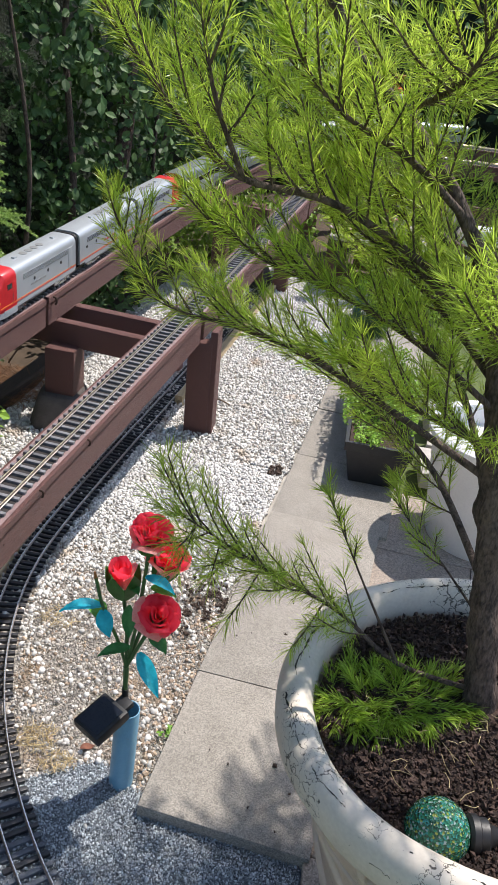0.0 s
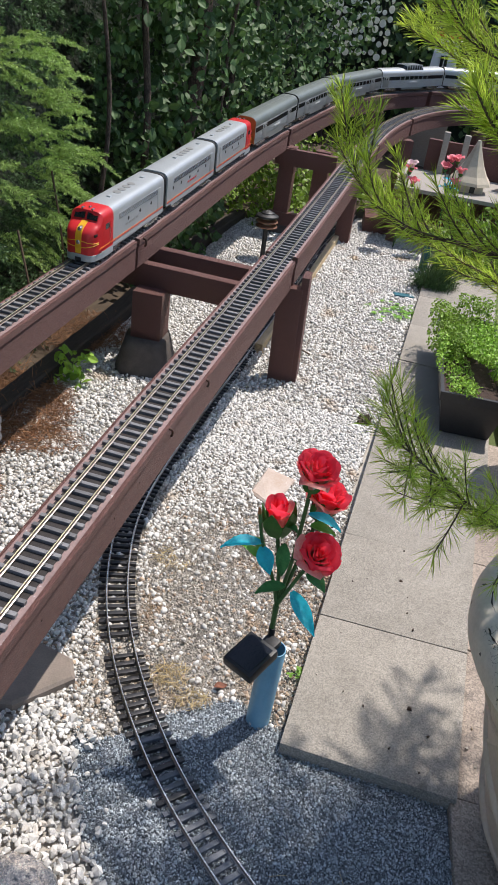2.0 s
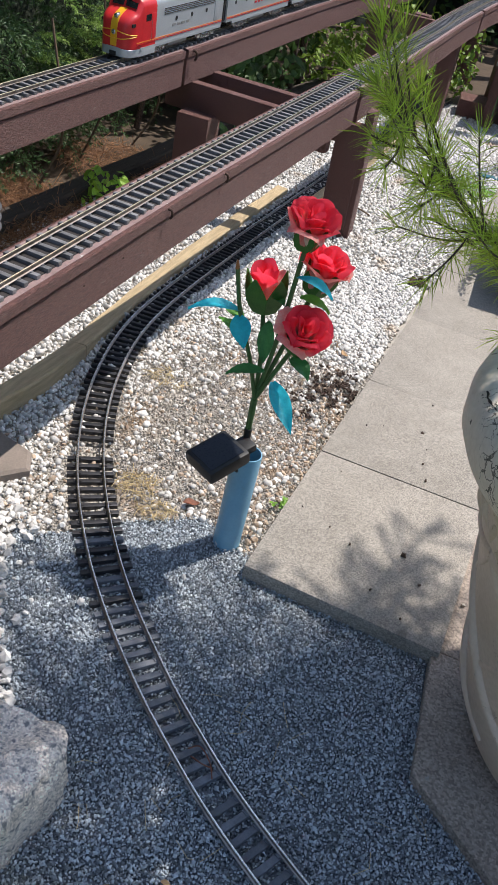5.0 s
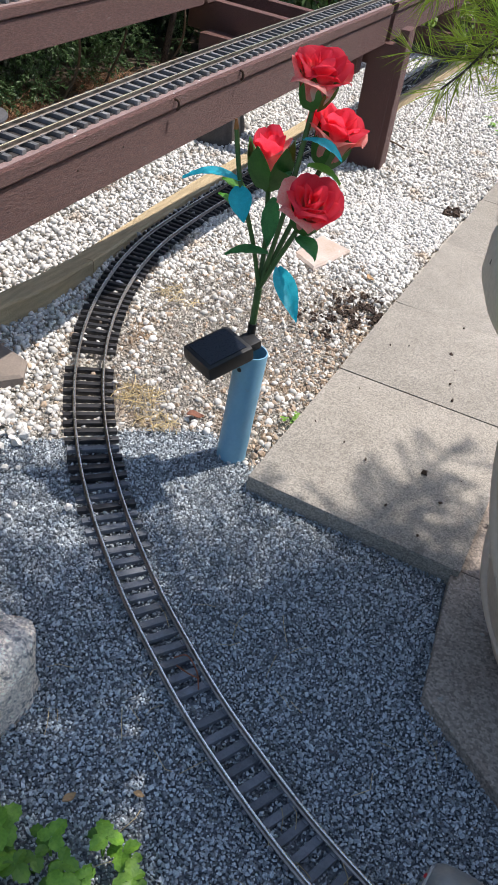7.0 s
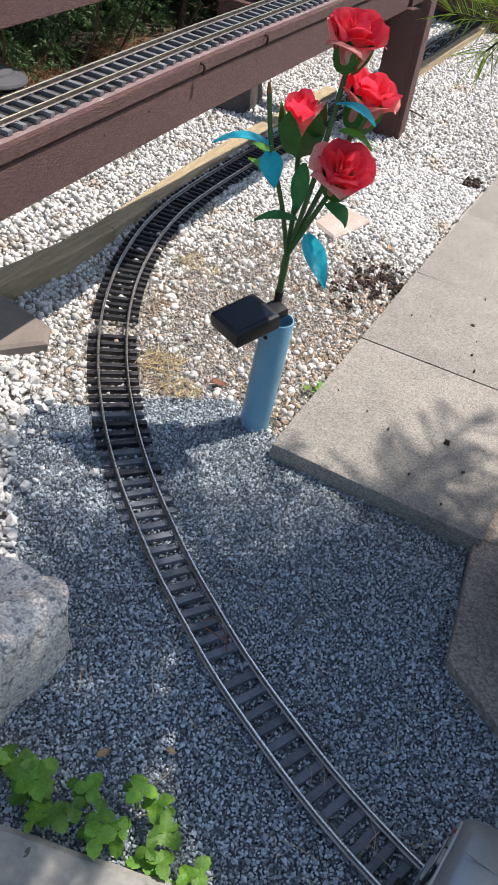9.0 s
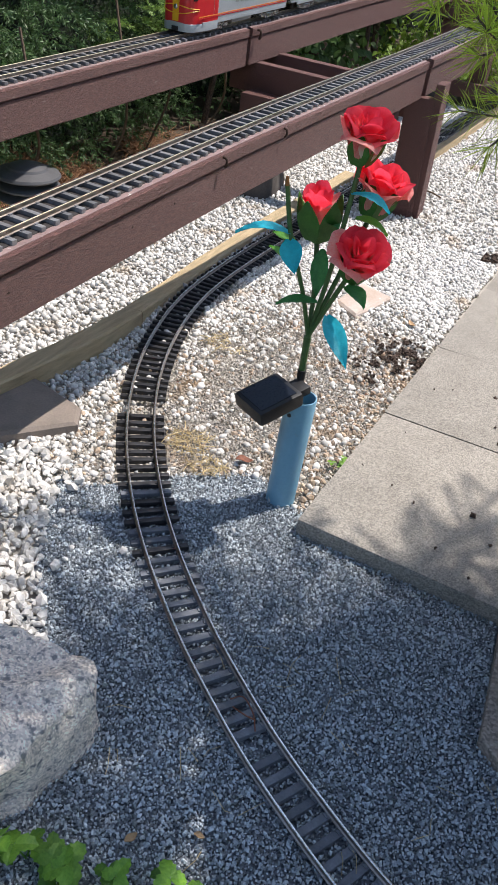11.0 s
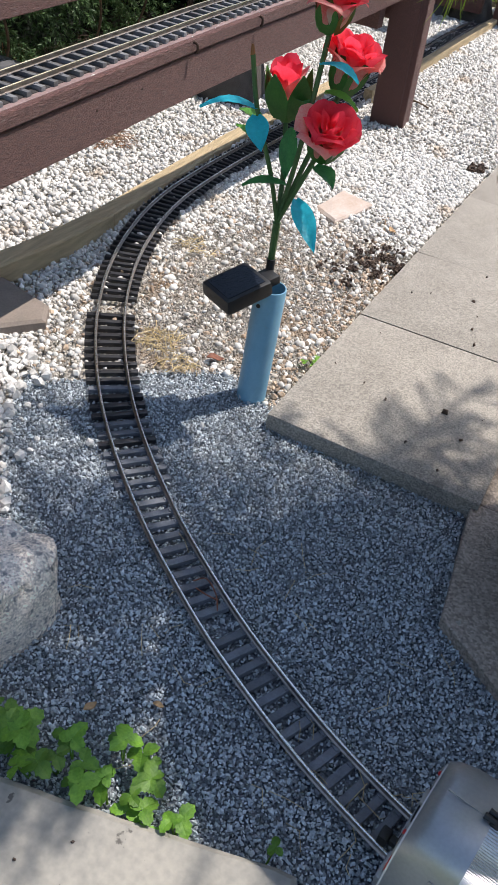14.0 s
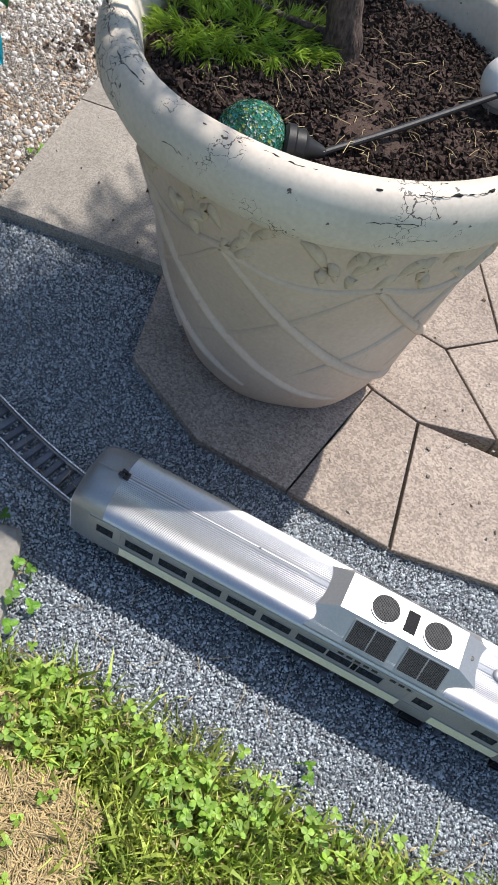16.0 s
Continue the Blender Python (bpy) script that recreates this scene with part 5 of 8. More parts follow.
disc_x("drilled_hole", BLACK, pipe, (-0.006, -0.0230, 0.176), 0.0034, 0.0008, "-y", 14)
seg, at = along(GROUND_LINE)
near = int(np.argmin(np.hypot(GROUND_LINE[:, 0] - 0.53, GROUND_LINE[:, 1] - 0.660)))
rail_car().matrix_world = on_track(GROUND_LINE, seg[near] - 0.655, 0.85, lift=0.0141)

NOSE_Y = 2.30
seg, at = along(HIGH_LINE)
s = seg[int(np.argmin(np.abs(HIGH_LINE[:, 1] - NOSE_Y)))]
first = engine(True, "streamlined diesel locomotive with red nose and yellow emblem")
first.matrix_world = on_track(HIGH_LINE, s, 0.53)
s += 0.552
engine(False, "silver cabless booster locomotive with orange side stripes").matrix_world = on_track(HIGH_LINE, s, 0.53)
s += 0.552
rear = copy_thing(first, on_track(HIGH_LINE, s, 0.53, True))
tagged(rear, "silver diesel locomotive running backwards, red nose towards the coaches")
s += 0.556
bag = coach("baggage", "grey-silver baggage coach with an orange-brown end")
bag.matrix_world = on_track(HIGH_LINE, s, 0.69)
s += 0.717
car2 = coach("coach", "fluted grey-silver passenger coach with dark windows")
car2.matrix_world = on_track(HIGH_LINE, s, 0.69)
s += 0.717
copy_thing(car2, on_track(HIGH_LINE, s, 0.69))
s += 0.717
dome_car = coach("dome", "bright silver dome coach on the far curve")
dome_car.matrix_world = on_track(HIGH_LINE, s, 0.69)
s += 0.717
coach("lounge", "bright silver lounge coach at the end of the train").matrix_world = on_track(HIGH_LINE, s, 0.69)

# ---------------------------------------------------------------- solar rose light
PETAL = material("rose_petal_fabric", (0.98, 0.095, 0.155), (0.95, 0.055, 0.10), 0.6, local=True, scale=60, fine=400, bump=0.15, depth=0.0006, trans=0.62, spec=0.15)


def pale_base(m, colour, z0, z1):
    """Fades a petal's colour to a pale base along its own height."""
    nt = m.node_tree
    tc, sx, mr, mx = (nt.nodes.new("ShaderNode" + n) for n in ("TexCoord", "SeparateXYZ", "MapRange", "Mix"))
    mx.data_type = "RGBA"
    nt.links.new(tc.outputs["Object"], sx.inputs[0])
    nt.links.new(sx.outputs[2], mr.inputs[0])
    mr.inputs[1].default_value, mr.inputs[2].default_value = z0, z1
    nt.links.new(mr.outputs[0], mx.inputs[0])
    mx.inputs[6].default_value = (*colour, 1)
    src = nt.nodes["Principled BSDF"].inputs["Base Color"].links[0].from_socket
    nt.links.new(src, mx.inputs[7])
    for n in nt.nodes:
        if n.bl_idname == "ShaderNodeBsdfTranslucent":
            nt.links.new(mx.outputs[2], n.inputs[0])
    nt.links.new(mx.outputs[2], nt.nodes["Principled BSDF"].inputs["Base Color"])


pale_base(PETAL, (0.93, 0.80, 0.72), 0.016, 0.041)
PETAL_PALE = material("pale_pink_petal_fabric", (0.93, 0.52, 0.46), (0.93, 0.16, 0.19), 0.6, spec=0.15, local=True, scale=30, fine=400, bump=0.15, depth=0.0006, trans=0.5)
SEPAL = material("green_sepal", (0.10, 0.29, 0.06), (0.06, 0.19, 0.04), 0.5, local=True, scale=60, fine=300, bump=0.2, depth=0.0005, trans=0.4)
LEAF_GREEN = material("green_fabric_leaf", (0.07, 0.28, 0.09), (0.04, 0.18, 0.06), 0.5, local=True, scale=120, fine=500, bump=0.6, depth=0.001, trans=0.42)
LEAF_LIME = material("lime_fabric_leaf", (0.18, 0.46, 0.07), (0.12, 0.34, 0.05), 0.5, local=True, scale=80, fine=500, bump=0.3, depth=0.0006, trans=0.3)
LEAF_CYAN = material("cyan_fabric_leaf", (0.03, 0.60, 0.76), (0.02, 0.44, 0.58), 0.5, local=True, scale=120, fine=500, bump=0.6, depth=0.001, trans=0.4)
STEM = material("dark_green_stem", (0.075, 0.16, 0.045), (0.045, 0.10, 0.03), 0.5, local=True, scale=60, fine=300, bump=0.2, depth=0.0005)
PANEL = material("solar_panel_glass", (0.012, 0.016, 0.024), (0.008, 0.010, 0.016), 0.3, local=True, bump=0.0, spec=0.3)


def sheet_grid(fn, nu, nv, thick=0.0006):
    """A curved sheet: fn(u, v) gives its points, u and v from 0 to 1; without thickness it is a film."""
    P = [[Vector(fn(i / nu, j / nv)) for j in range(nv + 1)] for i in range(nu + 1)]
    nrm = [[None] * (nv + 1) for _ in range(nu + 1)]
    for i in range(nu + 1):
        for j in range(nv + 1):
            a = P[min(i + 1, nu)][j] - P[max(i - 1, 0)][j]
            b = P[i][min(j + 1, nv)] - P[i][max(j - 1, 0)]
            n = a.cross(b)
            nrm[i][j] = n.normalized() if n.length > 1e-12 else Vector((0, 0, 1))
    w = nv + 1
    if not thick:
        return Shape().add([P[i][j] for i in range(nu + 1) for j in range(w)], [(i * w + j, (i + 1) * w + j, (i + 1) * w + j + 1, i * w + j + 1) for i in range(nu) for j in range(nv)])
    top = [P[i][j] + nrm[i][j] * thick / 2 for i in range(nu + 1) for j in range(w)]
    bot = [P[i][j] - nrm[i][j] * thick / 2 for i in range(nu + 1) for j in range(w)]
    k = len(top)
    fs = []
    for i in range(nu):
        for j in range(nv):
            q = (i * w + j, (i + 1) * w + j, (i + 1) * w + j + 1, i * w + j + 1)
            fs += [q, tuple(x + k for x in reversed(q))]
    rim = [i * w for i in range(nu + 1)] + [nu * w + j for j in range(1, w)] + [i * w + nv for i in range(nu - 1, -1, -1)] + [j for j in range(nv - 1, 0, -1)]
    for a, b in zip(rim, rim[1:] + rim[:1]):
        fs.append((b, a, a + k, b + k))
    return Shape().add(top + bot, fs)


def petal_shape(r0, r1, h, spread, curl, width, seed):
    """A cupped petal that rises from the base and rolls outward at its edge."""
    def fn(u, v):
        a = (v - 0.5) * width * (0.45 + 0.75 * math.sin(math.pi * min(1, 0.12 + 0.8 * u)))
        r = r0 + (r1 - r0) * u ** 0.7 + spread * u * u
        z = h * (u - 0.20 * u * u) * (1 - 0.24 * abs(2 * v - 1) ** 2.6 * u)
        if u > 0.7:
            r += curl * (u - 0.7) ** 1.3 * 3
            z -= curl * (u - 0.7) ** 2 * 4
        wv = 0.0016 * noise.noise(Vector((v * 5, u * 3, seed)))
        return ((r + wv) * math.cos(a), (r + wv) * math.sin(a), z + wv)
    return sheet_grid(fn, 9, 9, 0)


def bloom(parent, at, axis, size, seed, bud=False, pale=1):
    """A fabric rose on its green cup; petals are parts of it."""
    cup = Shape().lathe([(0.0005, -0.012 * size), (0.004 * size, -0.010 * size), (0.009 * size, -0.002 * size), (0.013 * size, 0.008 * size), (0.012 * size, 0.009 * size), (0.006 * size, 0.002 * size)], 16)
    b = part("bloom", cup, SEPAL, parent, "rose bloom with layered fabric petals", smooth=60)
    q = Vector(axis).normalized().to_track_quat("Z", "Y").to_matrix().to_4x4()
    b.matrix_local = Matrix.Translation(at) @ q
    rg = np.random.default_rng(seed)
    layers = [(2, 0.002, 0.006, 0.043, 0.0, 0.0, 3.7), (3, 0.004, 0.0095, 0.044, 0.0, 0.0, 3.2), (3, 0.007, 0.0125, 0.041, 0.001, 0.002, 2.9)] if bud else \
             [(2, 0.001, 0.005, 0.052, 0.0, 0.000, 3.3), (3, 0.002, 0.0085, 0.053, 0.001, 0.002, 2.7), (4, 0.005, 0.0125, 0.052, 0.002, 0.004, 2.3), (5, 0.009, 0.0165, 0.049, 0.003, 0.007, 2.0), (5, 0.012, 0.0195, 0.042, 0.004, 0.009, 1.85)]
    for k, (n, r0, r1, h, spread, curl, width) in enumerate(layers):
        for j in range(n):
            s = petal_shape(r0 * size, r1 * size, h * size * rg.uniform(0.92, 1.06), spread * size, curl * size * rg.uniform(0.6, 1.4), width, seed + j + 10 * k)
            o = part("petal", s, PETAL_PALE if k == len(layers) - 1 and j < pale else PETAL, b, smooth=60)
            o.matrix_local = pose(0, 0, 0, 0, 0, 360 * j / n + 40 * k + rg.uniform(-12, 12))
    for j in range(5):
        def fn(u, v, j=j):
            wdt = 0.0108 * size * math.sin(math.pi * (0.15 + 0.83 * u)) * (v - 0.5) * 2
            r = (0.010 + 0.011 * u - 0.003 * u * u) * size
            return (r, wdt, (-0.006 + 0.034 * u) * size)
        o = part("sepal", sheet_grid(fn, 6, 4), SEPAL, b, smooth=60)
        o.matrix_local = pose(0, 0, 0, 0, 0, 72 * j + 20)
    return b


def fabric_leaf(parent, base, tip, width, mat, sag=0.006, up=(0, 0, 1)):
    base, tip = Vector(base), Vector(tip)
    d = tip - base
    side = d.cross(Vector(up)).normalized()
    n = side.cross(d).normalized()

    def fn(u, v):
        wdt = width * math.sin(math.pi * (0.04 + 0.94 * u) ** 0.8) * (v - 0.5)
        return base + d * u + side * wdt + n * (sag * math.sin(math.pi * u) + abs(v - 0.5) * width * 0.25 + 0.0008 * math.sin(u * 40) * abs(v - 0.5))
    return part("leaf", sheet_grid(fn, 12, 6, 0), mat, parent, smooth=60)


rose = thing("solar_rose_light", "artificial rose garden light with red blooms and turquoise leaves", "garden light", at=Matrix.Identity(4))
base, fork = (-0.1095, 1.275, 0.205), (-0.110, 1.275, 0.292)
part("stake", Shape().tube([(-0.104, 1.263, 0.02), (-0.107, 1.270, 0.15), (-0.1095, 1.275, 0.236)], [0.0045, 0.0045, 0.0065], 12), BLACK, rose)
part("stem", Shape().tube([base, (-0.110, 1.2755, 0.25), fork], [0.0052, 0.005, 0.0056], 10), STEM, rose)


def stem(*pts, r=0.0036):
    part("stem", Shape().tube([tuple(p) for p in smooth_path(pts, 0.01)], r, 8), STEM, rose)


stem(fork, (-0.098, 1.287, 0.40), (-0.092, 1.308, 0.538))
stem(fork, (-0.090, 1.296, 0.38), (-0.070, 1.330, 0.470))
stem(fork, (-0.120, 1.295, 0.36), (-0.137, 1.316, 0.424))
stem(fork, (-0.088, 1.276, 0.35), (-0.066, 1.276, 0.405))
stem(fork, (-0.124, 1.262, 0.36), (-0.150, 1.250, 0.44), (-0.163, 1.244, 0.506), r=0.0032)
part("stem_end", Shape().tube([(-0.163, 1.244, 0.505), (-0.1645, 1.2435, 0.517)], [0.0034, 0.0016], 8), BROWN_END, rose)
bloom(rose, (-0.092, 1.303, 0.548), (0.16, -0.22, 1.0), 1.42, 31, pale=2)
bloom(rose, (-0.070, 1.330, 0.476), (0.24, 0.0, 1.0), 1.45, 47, pale=4)
bloom(rose, (-0.137, 1.316, 0.432), (-0.06, -0.05, 1.0), 1.75, 63, bud=True, pale=1)
bloom(rose, (-0.062, 1.278, 0.405), (0.24, -0.45, 1.0), 1.45, 79, pale=2)
fabric_leaf(rose, (-0.150, 1.250, 0.440), (-0.216, 1.217, 0.434), 0.030, LEAF_CYAN, 0.010)
fabric_leaf(rose, (-0.152, 1.250, 0.434), (-0.126, 1.224, 0.400), 0.030, LEAF_CYAN, 0.006, (0.4, -1, 0.4))
fabric_leaf(rose, (-0.086, 1.275, 0.505), (-0.026, 1.253, 0.500), 0.026, LEAF_CYAN, 0.008)
fabric_leaf(rose, (-0.088, 1.275, 0.332), (-0.030, 1.220, 0.292), 0.030, LEAF_CYAN, 0.006, (0.3, -0.6, 0.7))
fabric_leaf(rose, (-0.100, 1.262, 0.352), (-0.146, 1.222, 0.350), 0.028, LEAF_GREEN, 0.006)
fabric_leaf(rose, (-0.118, 1.300, 0.415), (-0.112, 1.288, 0.350), 0.026, LEAF_GREEN, 0.004, (0, -1, 0.1))
fabric_leaf(rose, (-0.146, 1.255, 0.425), (-0.185, 1.270, 0.428), 0.024, LEAF_LIME, 0.004)
fabric_leaf(rose, (-0.142, 1.262, 0.395), (-0.190, 1.275, 0.405), 0.024, LEAF_LIME, 0.004)
fabric_leaf(rose, (-0.080, 1.290, 0.470), (-0.035, 1.300, 0.455), 0.030, LEAF_LIME, 0.006)
fabric_leaf(rose, (-0.068, 1.270, 0.385), (-0.030, 1.245, 0.372), 0.030, LEAF_GREEN, 0.006)
fabric_leaf(rose, (-0.125, 1.318, 0.440), (-0.098, 1.285, 0.452), 0.020, LEAF_GREEN, 0.004)
box_m = pose(-0.133, 1.222, 0.203, 13, 0, -28)
pb = part("solar_panel", Shape().box((-0.034, -0.040, -0.012), (0.034, 0.038, 0.012), box_m, 0.006), BLACK, rose, "black solar panel box")
part("panel_glass", Shape().box((-0.027, -0.033, 0.0118), (0.027, 0.030, 0.0128), box_m), PANEL, pb)
part("bracket", Shape().box((-0.008, 0.030, -0.008), (0.022, 0.060, 0.006), box_m, 0.003), BLACK, pb)

# ---------------------------------------------------------------- rocks, slabs, debris


def rock(name, plan, h, seed, mat, label, rough=0.019):
    """A boulder from a plan outline, rounded at the top, with a broken surface."""
    n = 56
    c = Vector((sum(p[0] for p in plan) / len(plan), sum(p[1] for p in plan) / len(plan)))
    P = smooth_path([(*p, 0) for p in plan + plan[:1]], 0.004)
    idx = np.linspace(0, len(P) - 1, n, endpoint=False).astype(int)
    ring = [Vector(P[i][:2]) for i in idx]
    rings = []
    for z, k in ((-0.03, 1.0), (0.0, 1.0), (0.25, 1.01), (0.5, 1.0), (0.72, 0.99), (0.88, 0.98), (0.96, 0.955), (0.99, 0.91), (1.0, 0.75), (1.01, 0.5), (1.01, 0.25), (1.0, 0.04)):
        out = []
        for p in ring:
            q = c + (p - c) * k
            zz = z * h if z > 0 else z
            d = noise.fractal(Vector((q.x * 16, q.y * 16, zz * 16 + seed)), 0.8, 2.1, 5) * rough
            d2 = noise.noise(Vector((q.x * 120, q.y * 120, zz * 120 + seed))) * 0.0030
            w = (p - c).normalized()
            side = 1.0 if z < 0.9 else 0.25
            out.append((q.x + w.x * (d + d2) * side, q.y + w.y * (d + d2) * side, zz + (d * 0.7 + d2) * (0 if z <= 0 else 1)))
        rings.append(out)
    return tagged(part(name, Shape().rings(rings), mat, smooth=30), label, "rock")


rock("granite_rock", [(-0.095, 0.735), (-0.125, 0.770), (-0.20, 0.762), (-0.29, 0.745), (-0.33, 0.66), (-0.30, 0.57), (-0.20, 0.545), (-0.125, 0.600), (-0.100, 0.67)], 0.105, 3, GRANITE, "pale rough granite block beside the track")
rock("rock", [(-0.30, 0.80), (-0.36, 0.825), (-0.43, 0.80), (-0.45, 0.73), (-0.40, 0.68), (-0.34, 0.70)], 0.075, 9, GRANITE, "smaller pale rough rock at the gravel edge")


def flat_stone(name, plan, z0, z1, mat, label, category, warp=0.003):
    s = prism(Shape(), plan, z0, z1, 0.005)
    s.v = [(x, y, z + (warp * noise.noise(Vector((x * 14, y * 14, 1))) if z > z0 else 0)) for x, y, z in s.v]
    return tagged(part(name, s, mat, smooth=0), label, category)


def dense(plan, step=0.02, wob=0.0015):
    out = []
    for a, b in zip(plan, plan[1:] + plan[:1]):
        a, b = Vector(a), Vector(b)
        n = max(1, int((b - a).length / step))
        for i in range(n):
            p = a + (b - a) * i / n
            out.append((p.x + wob * noise.noise(Vector((p.x * 60, p.y * 60, 2))), p.y + wob * noise.noise(Vector((p.x * 60, p.y * 60, 7)))))
    return out


flat_stone("stepping_stone", dense([(-0.10, 0.20), (0.318, 0.20), (0.310, 0.30), (0.292, 0.49), (0.272, 0.597), (0.262, 0.611), (0.245, 0.609), (0.10, 0.578), (-0.06, 0.546), (-0.12, 0.53)]), -0.03, 0.030, STEP_STONE, "buff stone slab with dark lichen spots", "stone slab", 0.001)
flat_stone("broken_slab", dense([(-0.70, 1.10), (-0.555, 1.113), (-0.473, 1.216), (-0.500, 1.261), (-0.632, 1.292), (-0.72, 1.28)]), -0.02, 0.022, ROOF_SLATE, "broken brown stone slab lying at the trestle", "stone slab")
PINK = material("pinkish_flat_stone", (0.56, 0.485, 0.435), (0.45, 0.345, 0.275), 0.85, scale=22, fine=200, bump=0.2)
flat_stone("flat_stone", dense([(-0.310, 2.016), (-0.238, 1.966), (-0.200, 2.130), (-0.290, 2.160)]), -0.02, 0.011, PINK, "pinkish flat stone sunk in the gravel", "stone slab")

TWIG = material("dry_twig", (0.16, 0.11, 0.07), (0.09, 0.06, 0.04), 0.9, local=True, scale=60, fine=300)
STRAW = material("dry_straw", (0.76, 0.61, 0.34), (0.52, 0.40, 0.205), 0.8, scale=60, fine=300, island=0.35, trans=0.15)
DEAD_LEAF = material("dead_leaf", (0.28, 0.10, 0.05), (0.16, 0.055, 0.03), 0.7, scale=80, fine=300, island=0.4)
tagged(part("twig", Shape().tube([tuple(p) for p in smooth_path([(-0.415, 3.03, 0.012), (-0.37, 3.03, 0.016), (-0.322, 3.01, 0.012)], 0.01)], 0.003, 6), TWIG), "thin dry twig lying on the gravel", "twig")
red = Shape()
for pts in ([(0.014, 0.866, 0.012), (0.028, 0.872, 0.019), (0.048, 0.860, 0.015), (0.060, 0.842, 0.012)], [(0.022, 0.858, 0.012), (0.040, 0.852, 0.017), (0.054, 0.855, 0.013)]):
    red.tube([tuple(p) for p in smooth_path(pts, 0.004)], 0.0009, 5)
tagged(part("red_twig", red, DEAD_LEAF), "curled reddish twig between the rails", "twig")


def dry_leaf(x, y, size, turn, colour):
    """A fallen leaf, curled along its midrib."""
    def fn(u, v):
        w = size * 0.27 * math.sin(math.pi * (0.06 + 0.90 * u)) * (v - 0.5) * 2
        return (size * (u - 0.5), w, 0.004 + 0.35 * abs(w) + 0.12 * size * math.sin(5 * u + turn))
    ob = part("fallen_leaf", sheet_grid(fn, 8, 6), colour, smooth=60)
    ob.matrix_world = pose(x, y, 0.006, 8, 0, math.degrees(turn))
    return tagged(ob, "curled dry leaf lying on the gravel", "leaf", group="fallen leaves")


PALE_LEAF = material("pale_dry_leaf", (0.46, 0.30, 0.15), (0.30, 0.18, 0.09), 0.75, local=True, scale=90, fine=300, bump=0.3)
dry_leaf(-0.195, 1.309, 0.030, 0.7, DEAD_LEAF)
dry_leaf(0.005, 0.665, 0.016, 1.2, PALE_LEAF)
dry_leaf(-0.114, 2.016, 0.028, 2.4, PALE_LEAF)
dry_leaf(0.065, 0.703, 0.012, 0.2, PALE_LEAF)


def litter(name, centre, radius, n, length, mat, seed, label, z=0.006, flat=0.25, thick=0.0012):
    """A scatter of thin bits: dry grass, needles."""
    rg = np.random.default_rng(seed)
    V, F = [], []
    for k in range(n):
        r, a = radius * math.sqrt(rg.uniform()), rg.uniform(0, 2 * math.pi)
        c = np.array((centre[0] + r * math.cos(a), centre[1] + r * math.sin(a) * 0.8, z + rg.uniform(0, flat) * 0.02))
        t = rg.uniform(0, 2 * math.pi)
        L = length * rg.uniform(0.5, 1.3)
        d = np.array((math.cos(t), math.sin(t), rg.normal(0, flat)))
        s = np.array((-math.sin(t), math.cos(t), 0)) * thick / 2
        b = np.array((0, 0, thick * 0.6))
        bend = np.array((rg.normal(0, 0.15), rg.normal(0, 0.15), rg.uniform(0, 0.15))) * L
        base = len(V)
        for p in (c - d * L / 2, c + bend, c + d * L / 2):
            V += [p - s, p + s, p + b]
        for i in (0, 3):
            F += [(base + i, base + i + 1, base + i + 4, base + i + 3), (base + i + 1, base + i + 2, base + i + 5, base + i + 4), (base + i + 2, base + i, base + i + 3, base + i + 5)]
    ob = new(name, raw_mesh(name, np.array(V), np.array(F), mat))
    return tagged(ob, label, name.replace("_", " "), kind="stuff")


NEEDLE_BROWN = material("fallen_brown_needle", (0.33, 0.17, 0.08), (0.19, 0.095, 0.05), 0.8, scale=20, fine=200, bump=0.0, island=0.5)
litter("dry_grass", (-0.30, 1.30), 0.045, 90, 0.03, STRAW, 1, "dry grass tuft on the gravel")
litter("dry_grass", (-0.24, 1.255), 0.035, 60, 0.025, STRAW, 2, "dry grass tuft on the gravel")
litter("dry_grass", (-0.42, 1.65), 0.05, 60, 0.025, STRAW, 3, "dry grass bits on the gravel")
litter("dry_grass", (0.15, 0.80), 0.25, 34, 0.030, STRAW, 4, "dry grass blades strewn over dark gravel", thick=0.0008)
litter("dry_grass", (0.45, 0.55), 0.3, 48, 0.030, STRAW, 5, "dry grass blades strewn over dark gravel", thick=0.0008)
litter("pine_straw", (-1.28, 2.1), 0.36, 3600, 0.09, NEEDLE_BROWN, 6, "brown fallen needles under the hedge", z=0.0, flat=0.6, thick=0.0018)
litter("pine_straw", (-1.36, 1.3), 0.36, 1800, 0.09, NEEDLE_BROWN, 7, "brown fallen needles under the hedge", z=0.0, flat=0.6, thick=0.0018)
litter("pine_straw", (-0.93, 2.02), 0.10, 240, 0.05, NEEDLE_BROWN, 8, "brown needles drifted on the gravel")
litter("pine_straw", (-1.20, 2.78), 0.22, 900, 0.08, NEEDLE_BROWN, 9, "brown fallen needles under the hedge", z=0.0, flat=0.5, thick=0.0018)
litter("pine_straw", (-1.08, 2.26), 0.12, 260, 0.06, NEEDLE_BROWN, 10, "brown needles drifted on the gravel")
litter("pine_straw", (-1.02, 1.70), 0.12, 160, 0.05, NEEDLE_BROWN, 11, "brown needles drifted on the gravel")
CLOD = material("dark_soil_clod", (0.085, 0.056, 0.040), (0.040, 0.026, 0.019), 0.95, scale=60, fine=400, island=0.4)
